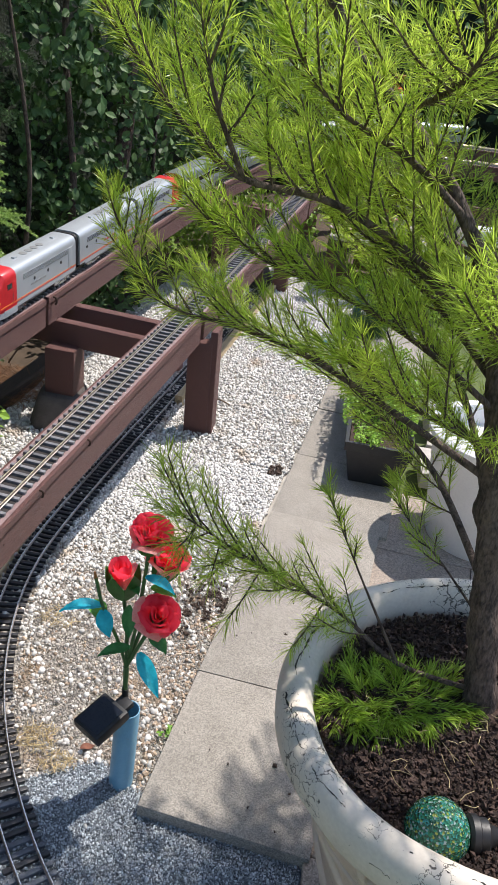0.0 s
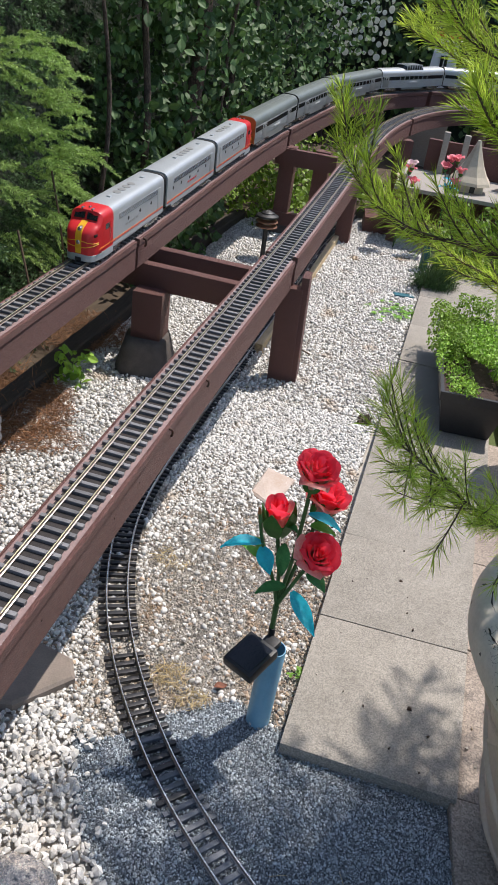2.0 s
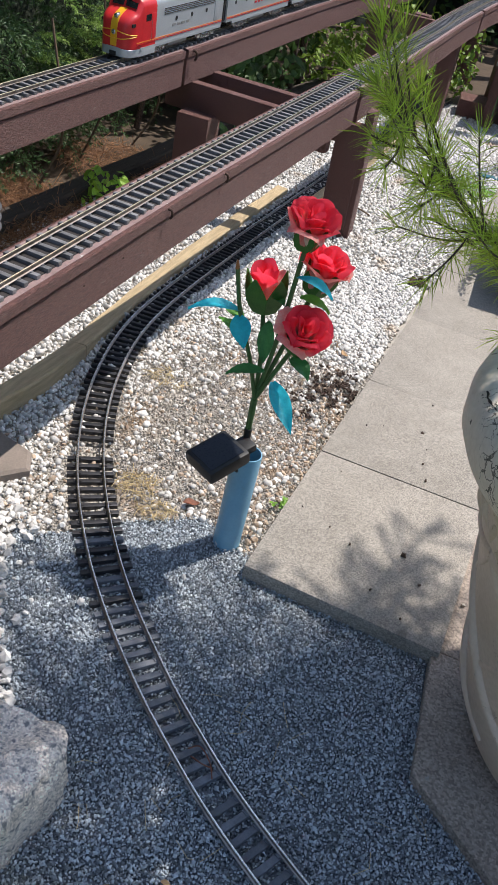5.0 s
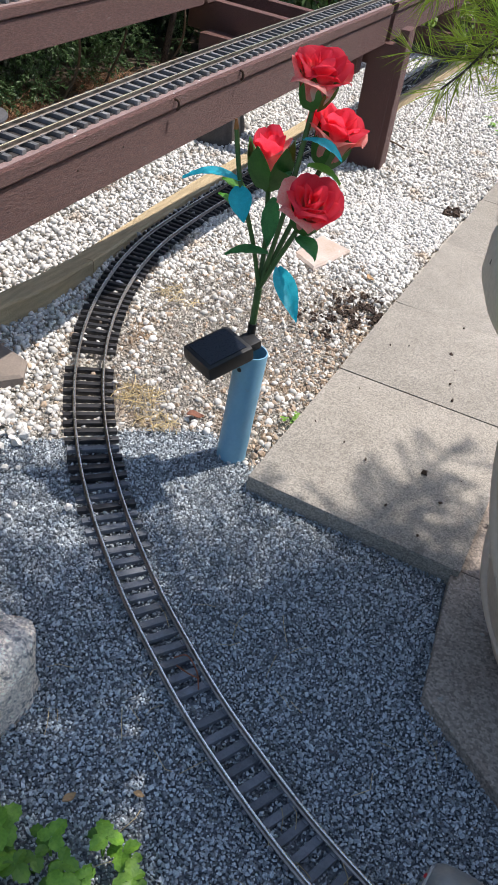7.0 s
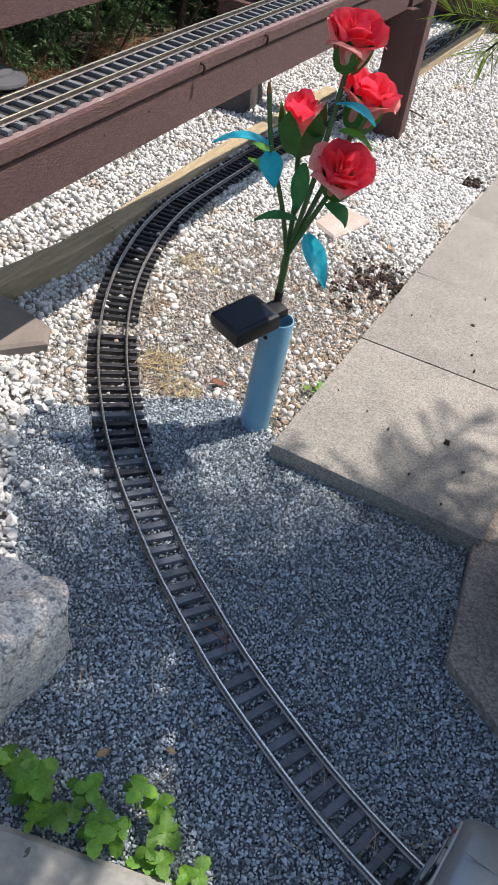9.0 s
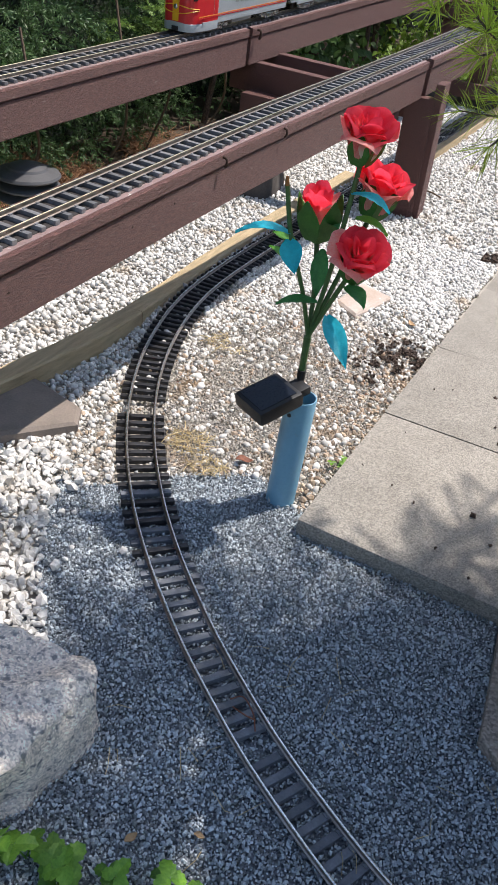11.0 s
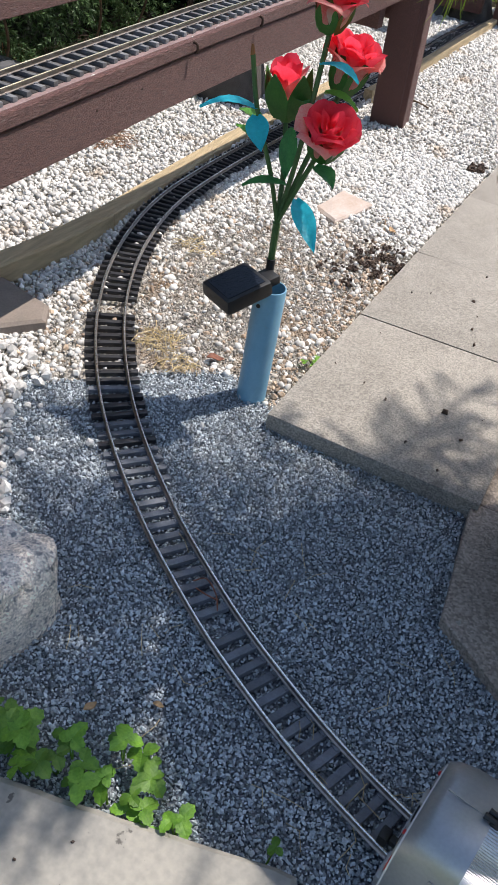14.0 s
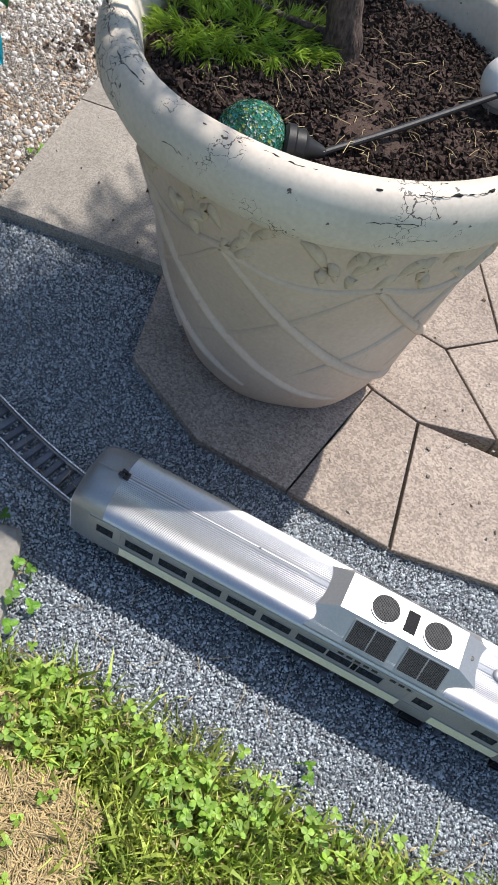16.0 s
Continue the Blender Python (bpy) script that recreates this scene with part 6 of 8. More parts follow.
patchy = lambda x, y, r: np.array([noise.noise(Vector((p * 34, q * 34, 2))) + 0.75 * noise.noise(Vector((p * 90, q * 90, 5))) + 0.55 * math.exp(-((p + 0.085) / 0.035) ** 2 - ((q - 1.86) / 0.05) ** 2) for p, q in zip(x, y)]) > 0.36 + r.normal(0, 0.10, x.size)
tagged(stones("soil_crumbs", [(-0.19, 1.73), (-0.12, 1.68), (-0.05, 1.74), (-0.035, 1.86), (-0.06, 1.96), (-0.16, 1.93)], 0.0034, 0.0030, CLOD, 31, z=0.007, chip=True, spread=0.5,
              keep=patchy), "dark spilled soil on the gravel", "soil", kind="stuff")
tagged(stones("soil_crumbs", [(-0.075, 2.56), (-0.035, 2.56), (-0.03, 2.63), (-0.07, 2.62)], 0.008, 0.006, CLOD, 32, z=0.006, chip=True), "brown clump of dirt on the gravel", "soil", kind="stuff")
tagged(stones("slab_dirt", [(-0.05, 0.34), (0.25, 0.34), (0.24, 0.58), (-0.02, 0.55)], 0.026, 0.0042, CLOD, 34, z=0.030, chip=True, spread=0.5,
              keep=lambda x, y, r: r.uniform(0, 1, x.size) < 0.16), "dark dirt clods lying on the stone slab", "soil", kind="stuff")
tagged(stones("slab_grit", [(-0.03, 1.21), (0.28, 1.21), (0.30, 1.9), (-0.01, 1.9)], 0.035, 0.0032, CLOD, 33, z=0.031, chip=True,
              keep=lambda x, y, r: r.uniform(0, 1, x.size) < 0.10), "dark crumbs lying on the slabs", "grit", kind="stuff")

# ---------------------------------------------------------------- garden lamps
LAMP_BLACK = material("black_lamp_metal", (0.022, 0.022, 0.023), (0.014, 0.014, 0.015), 0.45, local=True, bump=0.1)
LAMP_GREY = material("grey_lamp_plastic", (0.10, 0.10, 0.105), (0.075, 0.075, 0.08), 0.5, local=True, bump=0.1)
LAMP_COPPER = material("copper_lamp_shade", (0.34, 0.17, 0.10), (0.24, 0.12, 0.07), 0.4, metal=0.4, local=True, bump=0.1)
LAMP_LENS = material("frosted_lamp_lens", (0.45, 0.42, 0.36), (0.36, 0.33, 0.28), 0.35, local=True, bump=0.05)


def tier_lamp(x, y, h, shade_mat, cap_mat, r, label):
    th = thing("path_lamp", label, "garden lamp", group="tiered path lamps", at=Matrix.Translation((x, y, 0)))
    part("post", Shape().tube([(0, 0, -0.03), (0, 0, h - 0.075)], 0.012, 12), LAMP_BLACK, th)
    part("lens", Shape().lathe([(0.001, h - 0.075), (r * 0.58, h - 0.075), (r * 0.58, h - 0.02), (0.001, h - 0.02)], 24), LAMP_LENS, th)
    for k in range(2):
        z = h - 0.068 + 0.024 * k
        part("shade", Shape().lathe([(r * 0.55, z + 0.010), (r * 0.95, z), (r, z - 0.002), (r, z + 0.002), (r * 0.9, z + 0.007), (r * 0.55, z + 0.013)], 32), shade_mat, th)
    part("cap", Shape().lathe([(r, h - 0.022), (r * 1.02, h - 0.019), (r * 0.98, h - 0.014), (r * 0.62, h - 0.006), (r * 0.58, h - 0.001), (r * 0.15, h + 0.010), (0.001, h + 0.011)], 32), cap_mat, th)


tier_lamp(-0.765, 4.06, 0.235, LAMP_COPPER, LAMP_BLACK, 0.055, "black path lamp with copper tiers in the gravel")
tier_lamp(-1.0, 1.735, 0.225, LAMP_GREY, LAMP_GREY, 0.074, "grey tiered path lamp between the trestles")

# ---------------------------------------------------------------- mosaic ball light in the planter
ball = thing("mosaic_ball_light", "green mosaic glass ball light lying on the mulch", "garden light", at=pose(0.414, 0.914, 0.528, 0, 0, 0))
MOSAIC = bpy.data.materials.new("mosaic_glass")
MOSAIC.use_nodes = True
mt = MOSAIC.node_tree
vor = mt.nodes.new("ShaderNodeTexVoronoi")
vor.inputs["Scale"].default_value = 380
tco = mt.nodes.new("ShaderNodeTexCoord")
mt.links.new(tco.outputs["Object"], vor.inputs["Vector"])
rmp = mt.nodes.new("ShaderNodeValToRGB")
sep = mt.nodes.new("ShaderNodeSeparateColor")
mt.links.new(vor.outputs["Color"], sep.inputs[0])
mt.links.new(sep.outputs[0], rmp.inputs[0])
rmp.color_ramp.interpolation = "CONSTANT"
for p, c in ((0.0, (0.01, 0.06, 0.03)), (0.25, (0.02, 0.16, 0.08)), (0.45, (0.03, 0.22, 0.20)), (0.6, (0.22, 0.28, 0.05)), (0.67, (0.02, 0.10, 0.06)), (0.90, (0.25, 0.34, 0.32))):
    el = rmp.color_ramp.elements.new(p) if p else rmp.color_ramp.elements[0]
    el.color = (*c, 1)
mt.links.new(rmp.outputs[0], mt.nodes["Principled BSDF"].inputs["Base Color"])
mt.nodes["Principled BSDF"].inputs["Roughness"].default_value = 0.2
bmp = mt.nodes.new("ShaderNodeBump")
bmp.inputs["Strength"].default_value, bmp.inputs["Distance"].default_value = 0.8, 0.002
mt.links.new(vor.outputs["Distance"], bmp.inputs["Height"])
mt.links.new(bmp.outputs[0], mt.nodes["Principled BSDF"].inputs["Normal"])
R = 0.040
part("globe", Shape().lathe([(0.0005, -R)] + [(R * math.sin(a), -R * math.cos(a)) for a in np.linspace(0.1, math.pi - 0.1, 20)] + [(0.0005, R)], 40), MOSAIC, ball, smooth=60)
cap = part("socket", Shape().lathe([(0.020, 0.036), (0.024, 0.040), (0.024, 0.048), (0.021, 0.050), (0.021, 0.060), (0.014, 0.066), (0.008, 0.082), (0.005, 0.086)], 24), BLACK, ball)
cap.matrix_local = pose(0, 0, 0, 0, 90, 12)
part("rod", Shape().tube([tuple(p) for p in smooth_path([(0.080, 0.017, 0.0), (0.142, 0.079, 0.010), (0.202, 0.143, 0.020), (0.262, 0.208, 0.030)], 0.02)], 0.0042, 10), BLACK, ball)
lamp2 = thing("globe_light", "white frosted globe light at the planter rim", "garden light", at=pose(0.683, 1.150, 0.562))
part("globe", Shape().lathe([(0.0005, -0.03)] + [(0.032 * math.sin(a), -0.032 * math.cos(a)) for a in np.linspace(0.15, math.pi - 0.15, 16)] + [(0.0005, 0.032)], 28), WHITE_PAINT, lamp2, smooth=60)
part("collar", Shape().lathe([(0.014, -0.036), (0.018, -0.034), (0.018, -0.026), (0.014, -0.022)], 20), ALU_DULL, lamp2)

# ---------------------------------------------------------------- plants
NEEDLE = material("pine_needle", (0.56, 0.67, 0.095), (0.37, 0.52, 0.065), 0.36, scale=6, fine=300, bump=0.0, island=0.50, trans=0.60)
BARK = material("pine_bark", (0.15, 0.105, 0.080), (0.045, 0.030, 0.024), 0.9, scale=75, fine=300, bump=1.0, depth=0.009, stretch=(1, 1, 0.4), contrast=0.11)
SPROUT = material("soft_green_sprout", (0.48, 0.65, 0.08), (0.27, 0.42, 0.05), 0.5, scale=12, fine=300, bump=0.0, island=0.5, trans=0.5)
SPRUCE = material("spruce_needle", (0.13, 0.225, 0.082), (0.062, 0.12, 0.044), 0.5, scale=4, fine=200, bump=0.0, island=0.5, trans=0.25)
SPRUCE_TIP = material("sunlit_fresh_spruce_needle", (0.42, 0.58, 0.165), (0.26, 0.41, 0.095), 0.5, scale=6, fine=200, bump=0.0, island=0.4, trans=0.25)
# near-black green: the shade deep inside the hedge is put into this colour
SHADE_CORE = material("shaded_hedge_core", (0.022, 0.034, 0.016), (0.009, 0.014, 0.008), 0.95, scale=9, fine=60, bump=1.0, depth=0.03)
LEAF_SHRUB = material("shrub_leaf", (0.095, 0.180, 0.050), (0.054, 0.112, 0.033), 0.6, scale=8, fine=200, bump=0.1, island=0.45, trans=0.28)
# yellower leaf; the sun on groundcover and far foliage is put into its colour
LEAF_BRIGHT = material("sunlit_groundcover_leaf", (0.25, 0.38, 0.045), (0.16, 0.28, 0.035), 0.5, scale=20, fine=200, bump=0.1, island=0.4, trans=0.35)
LEAF_HERB = material("herb_leaf", (0.37, 0.58, 0.07), (0.20, 0.38, 0.05), 0.5, scale=40, fine=200, bump=0.1, island=0.5, trans=0.35)
GRASS = material("lawn_grass", (0.55, 0.62, 0.13), (0.30, 0.43, 0.07), 0.55, scale=12, fine=200, bump=0.0, island=0.66, trans=0.35)
CLOVER = material("clover_leaf", (0.36, 0.55, 0.065), (0.19, 0.36, 0.045), 0.5, scale=40, fine=200, bump=0.1, island=0.35, trans=0.3)
BERRY = material("strawberry_leaf", (0.23, 0.43, 0.05), (0.10, 0.25, 0.028), 0.5, scale=110, fine=400, bump=0.8, depth=0.002, per_object=0.42, trans=0.35)


def unit(a):
    return a / np.maximum(np.linalg.norm(a, axis=-1, keepdims=True), 1e-9)


def needles_mesh(name, base, way, length, width, mat, droop=0.0, rg=None, solid=False):
    """Thin tapering needles or blades, bent once: base points, directions, lengths."""
    n = len(base)
    a = unit(np.cross(way, rg.normal(size=(n, 3))))
    b = np.cross(way, a)
    mid = base + way * (length * 0.55)[:, None]
    tip = base + way * length[:, None] + np.array((0, 0, -1.0)) * (droop * length)[:, None] + a * (rg.normal(0, 0.06, n) * length)[:, None]
    w = width / 2
    if not solid:
        if width > 0.0022 and length.mean() < 0.03:
            V = np.stack([base, mid - b * w, mid + b * w, tip], 1)
            return raw_mesh(name, V.reshape(-1, 3), (np.array([(0, 2, 1), (1, 2, 3)])[None] + (np.arange(n) * 4)[:, None, None]).reshape(-1, 3), mat)
        V = np.stack([base - b * w * 0.7, base + b * w * 0.7, mid - b * w + a * w * 0.4, mid + b * w + a * w * 0.4, tip], 1)
        F = np.array([(0, 1, 3), (0, 3, 2), (2, 3, 4)])
        return raw_mesh(name, V.reshape(-1, 3), (F[None] + (np.arange(n) * 5)[:, None, None]).reshape(-1, 3), mat)
    V = np.empty((n, 7, 3))
    for k, ang in enumerate((0, 2.094, 4.189)):
        off = a * math.cos(ang) + b * math.sin(ang)
        V[:, k] = base + off * w * 0.7
        V[:, 3 + k] = mid + off * w
    V[:, 6] = tip
    F = np.array([(0, 1, 4), (0, 4, 3), (1, 2, 5), (1, 5, 4), (2, 0, 3), (2, 3, 5), (3, 4, 6), (4, 5, 6), (5, 3, 6)])
    return raw_mesh(name, V.reshape(-1, 3), (F[None] + (np.arange(n) * 7)[:, None, None]).reshape(-1, 3), mat)


LEAF_T = np.array([(0, 0, 0), (0.22, 0.22, 0.05), (0.5, 0.33, 0.07), (0.8, 0.20, 0.03), (1, 0, -0.06), (0.8, -0.20, 0.03), (0.5, -0.33, 0.07), (0.22, -0.22, 0.05), (0.3, 0, 0), (0.65, 0, 0)])
LEAF_FACES = np.array([(0, 8, 1), (1, 8, 2), (8, 9, 2), (2, 9, 3), (9, 4, 3), (0, 7, 8), (7, 6, 8), (8, 6, 9), (6, 5, 9), (9, 5, 4)])


def leaves_mesh(name, base, way, normal, size, mat, wide=1.0):
    n = len(base)
    d = unit(way)
    nn = unit(normal - d * np.sum(normal * d, 1)[:, None])
    s = np.cross(nn, d)
    L = LEAF_T
    V = base[:, None] + size[:, None, None] * (d[:, None] * L[None, :, 0:1] + s[:, None] * (L[None, :, 1:2] * wide) + nn[:, None] * L[None, :, 2:3])
    return raw_mesh(name, V.reshape(-1, 3), (LEAF_FACES[None] + (np.arange(n) * len(L))[:, None, None]).reshape(-1, 3), mat)


class Needles:
    def __init__(self, seed):
        self.rg = np.random.default_rng(seed)
        self.b, self.w, self.l, self.d = [], [], [], []

    def shoot(self, pts, pitch, length, angle, fascicle=2, droop=0.05, bare=0.0):
        """Clothes a shoot with needles that point forward and outward."""
        rg = self.rg
        P = np.array([tuple(p) for p in pts], float)
        s = np.concatenate([[0], np.cumsum(np.linalg.norm(np.diff(P, axis=0), axis=1))])
        u = np.arange(bare * s[-1], s[-1] + pitch * 6, pitch)
        k = np.repeat(np.minimum(u, s[-1]), fascicle)
        pos = np.stack([np.interp(k, s, P[:, j]) for j in range(3)], 1)
        d = np.stack([np.interp(k, s, np.gradient(P[:, j], s, edge_order=1)) for j in range(3)], 1)
        d = unit(d)
        side = unit(np.cross(d, rg.normal(size=d.shape)))
        a = np.radians(rg.normal(angle, 9, len(k)))[:, None]
        a = a * (1 - 0.45 * (k / s[-1])[:, None] ** 4)
        self.b.append(pos)
        self.w.append(d * np.cos(a) + side * np.sin(a))
        self.l.append(length * rg.uniform(0.75, 1.15, len(k)))
        self.d.append(np.abs(rg.normal(droop, droop * 0.6, len(k))))

    def mesh(self, name, width, mat):
        return needles_mesh(name, np.concatenate(self.b), np.concatenate(self.w), np.concatenate(self.l), width, mat, np.concatenate(self.d), self.rg)


# ---------------------------------------------------------------- the pine in the planter
pine = thing("pine_tree", "young pine with long bright green needles, growing in the planter", "tree", at=Matrix.Identity(4))
TRUNK = smooth_path([(0.482, 1.157, 0.46), (0.470, 1.155, 0.54), (0.433, 1.155, 0.72), (0.405, 1.155, 0.85), (0.374, 1.155, 1.0), (0.325, 1.153, 1.14), (0.251, 1.15, 1.248), (0.183, 1.15, 1.31), (0.123, 1.14, 1.371), (0.08, 1.12, 1.50), (0.06, 1.10, 1.70)], 0.012)
s = Shape().tube([tuple(p) for p in TRUNK], [float(np.interp(p[2], (0.46, 0.54, 0.75, 1.0, 1.2, 1.35, 1.7), (0.029, 0.024, 0.019, 0.0125, 0.0085, 0.0065, 0.004))) for p in TRUNK], 14)
s.v = [tuple(Vector(p) + Vector((p[0] - 0.42, p[1] - 1.155, 0)).normalized() * (0.008 if p[2] < 1.0 else 0.003) * noise.noise(Vector((p[0] * 60, p[1] * 60, p[2] * 25)))) for p in s.v]
part("trunk", s, BARK, pine, "rough brown bark", smooth=50)
grow = Needles(77)
rg = np.random.default_rng(42)


def limb(pts, r, shoots, start=0.35, reach=0.13, needle=0.050, tip=4, up=0.35, thin=0.60, spread=(30, 54)):
    """A limb with side shoots and a tuft at its tip, all clothed with needles."""
    if pts[0][0] > 0.44 and pts[0][2] < 1.36:
        pts = [tuple(TRUNK[int(np.argmin(np.abs(TRUNK[:, 2] - pts[0][2])))])] + list(pts[1:])
    P = smooth_path(pts, 0.012)
    part("branch", Shape().tube([tuple(p) for p in P], [r * (1 - 0.75 * i / len(P)) for i in range(len(P))], 8), BARK, pine, smooth=60)
    n = len(P)
    d_end = unit(P[-1] - P[-4])
    grow.shoot(P[int(n * max(start, 0.55)):], 0.0012 / thin, needle, 36, 2)
    for k in range(shoots):
        f = start + (1 - start) * (k + rg.uniform(0.1, 0.9)) / shoots
        i = min(n - 3, int(f * n))
        d = unit(P[i + 2] - P[i])
        side = unit(np.cross(d, np.array((0, 0, 1.0)))) * (1 if k % 2 else -1)
        way = unit(d * rg.uniform(0.5, 1.0) + side * rg.uniform(0.4, 0.9) + np.array((0, 0, up * rg.uniform(0.2, 1.6) if up > -5 else rg.uniform(-0.9, 0.8))) + rg.normal(0, 0.12, 3))
        ln = reach * rg.uniform(0.55, 1.25) * (1.15 - 0.4 * f)
        q = [P[i], P[i] + way * ln * 0.5, P[i] + way * ln + np.array((0, 0, ln * 0.12))]
        Q = smooth_path(q, 0.01)
        part("twig", Shape().tube([tuple(p) for p in Q], [0.0015 - 0.0007 * j / len(Q) for j in range(len(Q))], 5), BARK, pine, smooth=60)
        grow.shoot(Q, 0.0012 / thin, needle * rg.uniform(0.8, 1.1), rg.uniform(*spread), 2, bare=0.12)
    for k in range(tip):
        way = unit(d_end + rg.normal(0, 0.35, 3) + np.array((0, 0, max(up, 0))))
        ln = reach * rg.uniform(0.25, 0.6)
        grow.shoot([P[-1], P[-1] + way * ln * 0.5, P[-1] + way * ln], 0.0018 / thin, needle, 32, 2)


# low limb reaching over the walk
limb([(0.47, 1.16, 0.54), (0.345, 1.172, 0.545), (0.243, 1.170, 0.615), (0.13, 1.125, 0.695), (0.025, 1.060, 0.795)], 0.0045, 36, 0.34, 0.12, 0.036, 4, -9, 0.5, (42, 68))
limb([(0.345, 1.172, 0.545), (0.27, 1.165, 0.68), (0.20, 1.154, 0.815)], 0.0026, 4, 0.6, 0.043, 0.028, 2, 0.8)
# limb with the upright sprig
limb([(0.51, 1.13, 0.88), (0.254, 1.15, 0.958), (0.134, 1.15, 1.009), (0.034, 1.15, 1.029), (-0.03, 1.16, 1.03), (-0.09, 1.175, 1.062), (-0.132, 1.20, 1.125)], 0.0053, 29, 0.25, 0.086, 0.028, 4, 0.75)
# drooping middle limb
limb([(0.51, 1.16, 0.72), (0.344, 1.30, 0.80), (0.25, 1.36, 0.855), (0.12, 1.40, 0.915), (0.0, 1.42, 0.95), (-0.06, 1.44, 0.985)], 0.0060, 32, 0.18, 0.101, 0.028, 4, 0.1)
limb([(0.51, 1.15, 0.85), (0.34, 1.28, 0.96), (0.245, 1.42, 1.03), (0.14, 1.52, 1.08)], 0.0053, 27, 0.2, 0.108, 0.028, 4, 0.3)
# limb up to the left of the crown
limb([(0.51, 1.15, 1.10), (0.17, 1.06, 1.205), (0.072, 0.98, 1.235), (0.025, 0.968, 1.268), (-0.02, 0.96, 1.315), (-0.066, 0.95, 1.37), (-0.10, 0.94, 1.43)], 0.0053, 32, 0.2, 0.094, 0.028, 5, 0.6)
limb([(0.072, 0.98, 1.235), (0.05, 0.93, 1.31), (0.035, 0.90, 1.40)], 0.0030, 10, 0.2, 0.079, 0.028, 4, 0.6)
limb([(0.51, 1.15, 1.16), (0.17, 1.20, 1.20), (0.08, 1.24, 1.21), (-0.02, 1.28, 1.24), (-0.09, 1.30, 1.29)], 0.0045, 27, 0.2, 0.094, 0.028, 5, 0.5)
# inner crown
limb([(0.50, 1.11, 0.98), (0.28, 1.10, 1.06), (0.18, 1.08, 1.11), (0.09, 1.06, 1.14), (0.03, 1.06, 1.17)], 0.0045, 35, 0.15, 0.101, 0.028, 5, 0.4)
limb([(0.50, 1.10, 1.02), (0.29, 1.20, 1.08), (0.19, 1.28, 1.13), (0.09, 1.37, 1.17), (-0.01, 1.44, 1.20), (-0.06, 1.47, 1.22)], 0.0053, 37, 0.15, 0.108, 0.028, 5, 0.4)
limb([(0.50, 1.06, 1.25), (0.16, 1.22, 1.33), (0.08, 1.28, 1.39), (0.0, 1.32, 1.44)], 0.0045, 35, 0.15, 0.101, 0.028, 5, 0.5)
limb([(0.50, 1.06, 1.30), (0.24, 1.02, 1.33), (0.26, 0.96, 1.36), (0.27, 0.92, 1.42)], 0.0045, 27, 0.15, 0.094, 0.028, 5, 0.5)
limb([(0.50, 1.12, 1.05), (0.35, 1.00, 1.10), (0.33, 0.92, 1.15), (0.34, 0.85, 1.20)], 0.0045, 31, 0.2, 0.094, 0.028, 5, 0.4)
limb([(0.50, 1.12, 0.92), (0.50, 1.30, 1.0), (0.50, 1.46, 1.06), (0.49, 1.62, 1.12)], 0.0053, 35, 0.2, 0.108, 0.028, 5, 0.3)
limb([(0.51, 1.10, 1.0), (0.48, 1.18, 1.12), (0.52, 1.20, 1.22), (0.56, 1.22, 1.32)], 0.0045, 27, 0.2, 0.101, 0.028, 5, 0.4)
# this limb and the next are set to throw shade on the slabs
limb([(0.50, 1.16, 0.78), (0.52, 1.30, 0.84), (0.56, 1.42, 0.90), (0.60, 1.52, 0.95)], 0.0045, 32, 0.3, 0.094, 0.028, 4, 0.3)
limb([(0.50, 1.12, 0.85), (0.52, 1.30, 0.93), (0.55, 1.48, 0.98), (0.56, 1.64, 1.02)], 0.0045, 34, 0.2, 0.11, 0.028, 5, 0.3)
limb([(0.51, 1.10, 1.05), (0.27, 1.12, 1.13), (0.17, 1.12, 1.18), (0.10, 1.12, 1.23)], 0.005, 26, 0.15, 0.10, 0.028, 5, 0.4)
limb([(0.51, 1.10, 1.12), (0.25, 1.16, 1.19), (0.14, 1.20, 1.24), (0.07, 1.24, 1.29)], 0.005, 28, 0.15, 0.11, 0.028, 5, 0.4)
limb([(0.51, 1.10, 0.90), (0.36, 1.05, 0.98), (0.28, 1.00, 1.03), (0.20, 0.97, 1.08)], 0.005, 24, 0.2, 0.10, 0.028, 5, 0.4)
limb([(0.51, 1.10, 1.20), (0.22, 1.08, 1.26), (0.15, 1.02, 1.30), (0.10, 0.98, 1.35)], 0.005, 26, 0.15, 0.10, 0.028, 5, 0.5)
limb([(0.51, 1.10, 1.02), (0.31, 1.20, 1.12), (0.27, 1.30, 1.18), (0.21, 1.38, 1.235)], 0.005, 28, 0.15, 0.12, 0.028, 5, 0.4)
limb([(0.50, 1.16, 0.66), (0.38, 1.22, 0.70), (0.33, 1.27, 0.72), (0.30, 1.30, 0.75)], 0.0023, 7, 0.4, 0.050, 0.028, 4, 0.3)
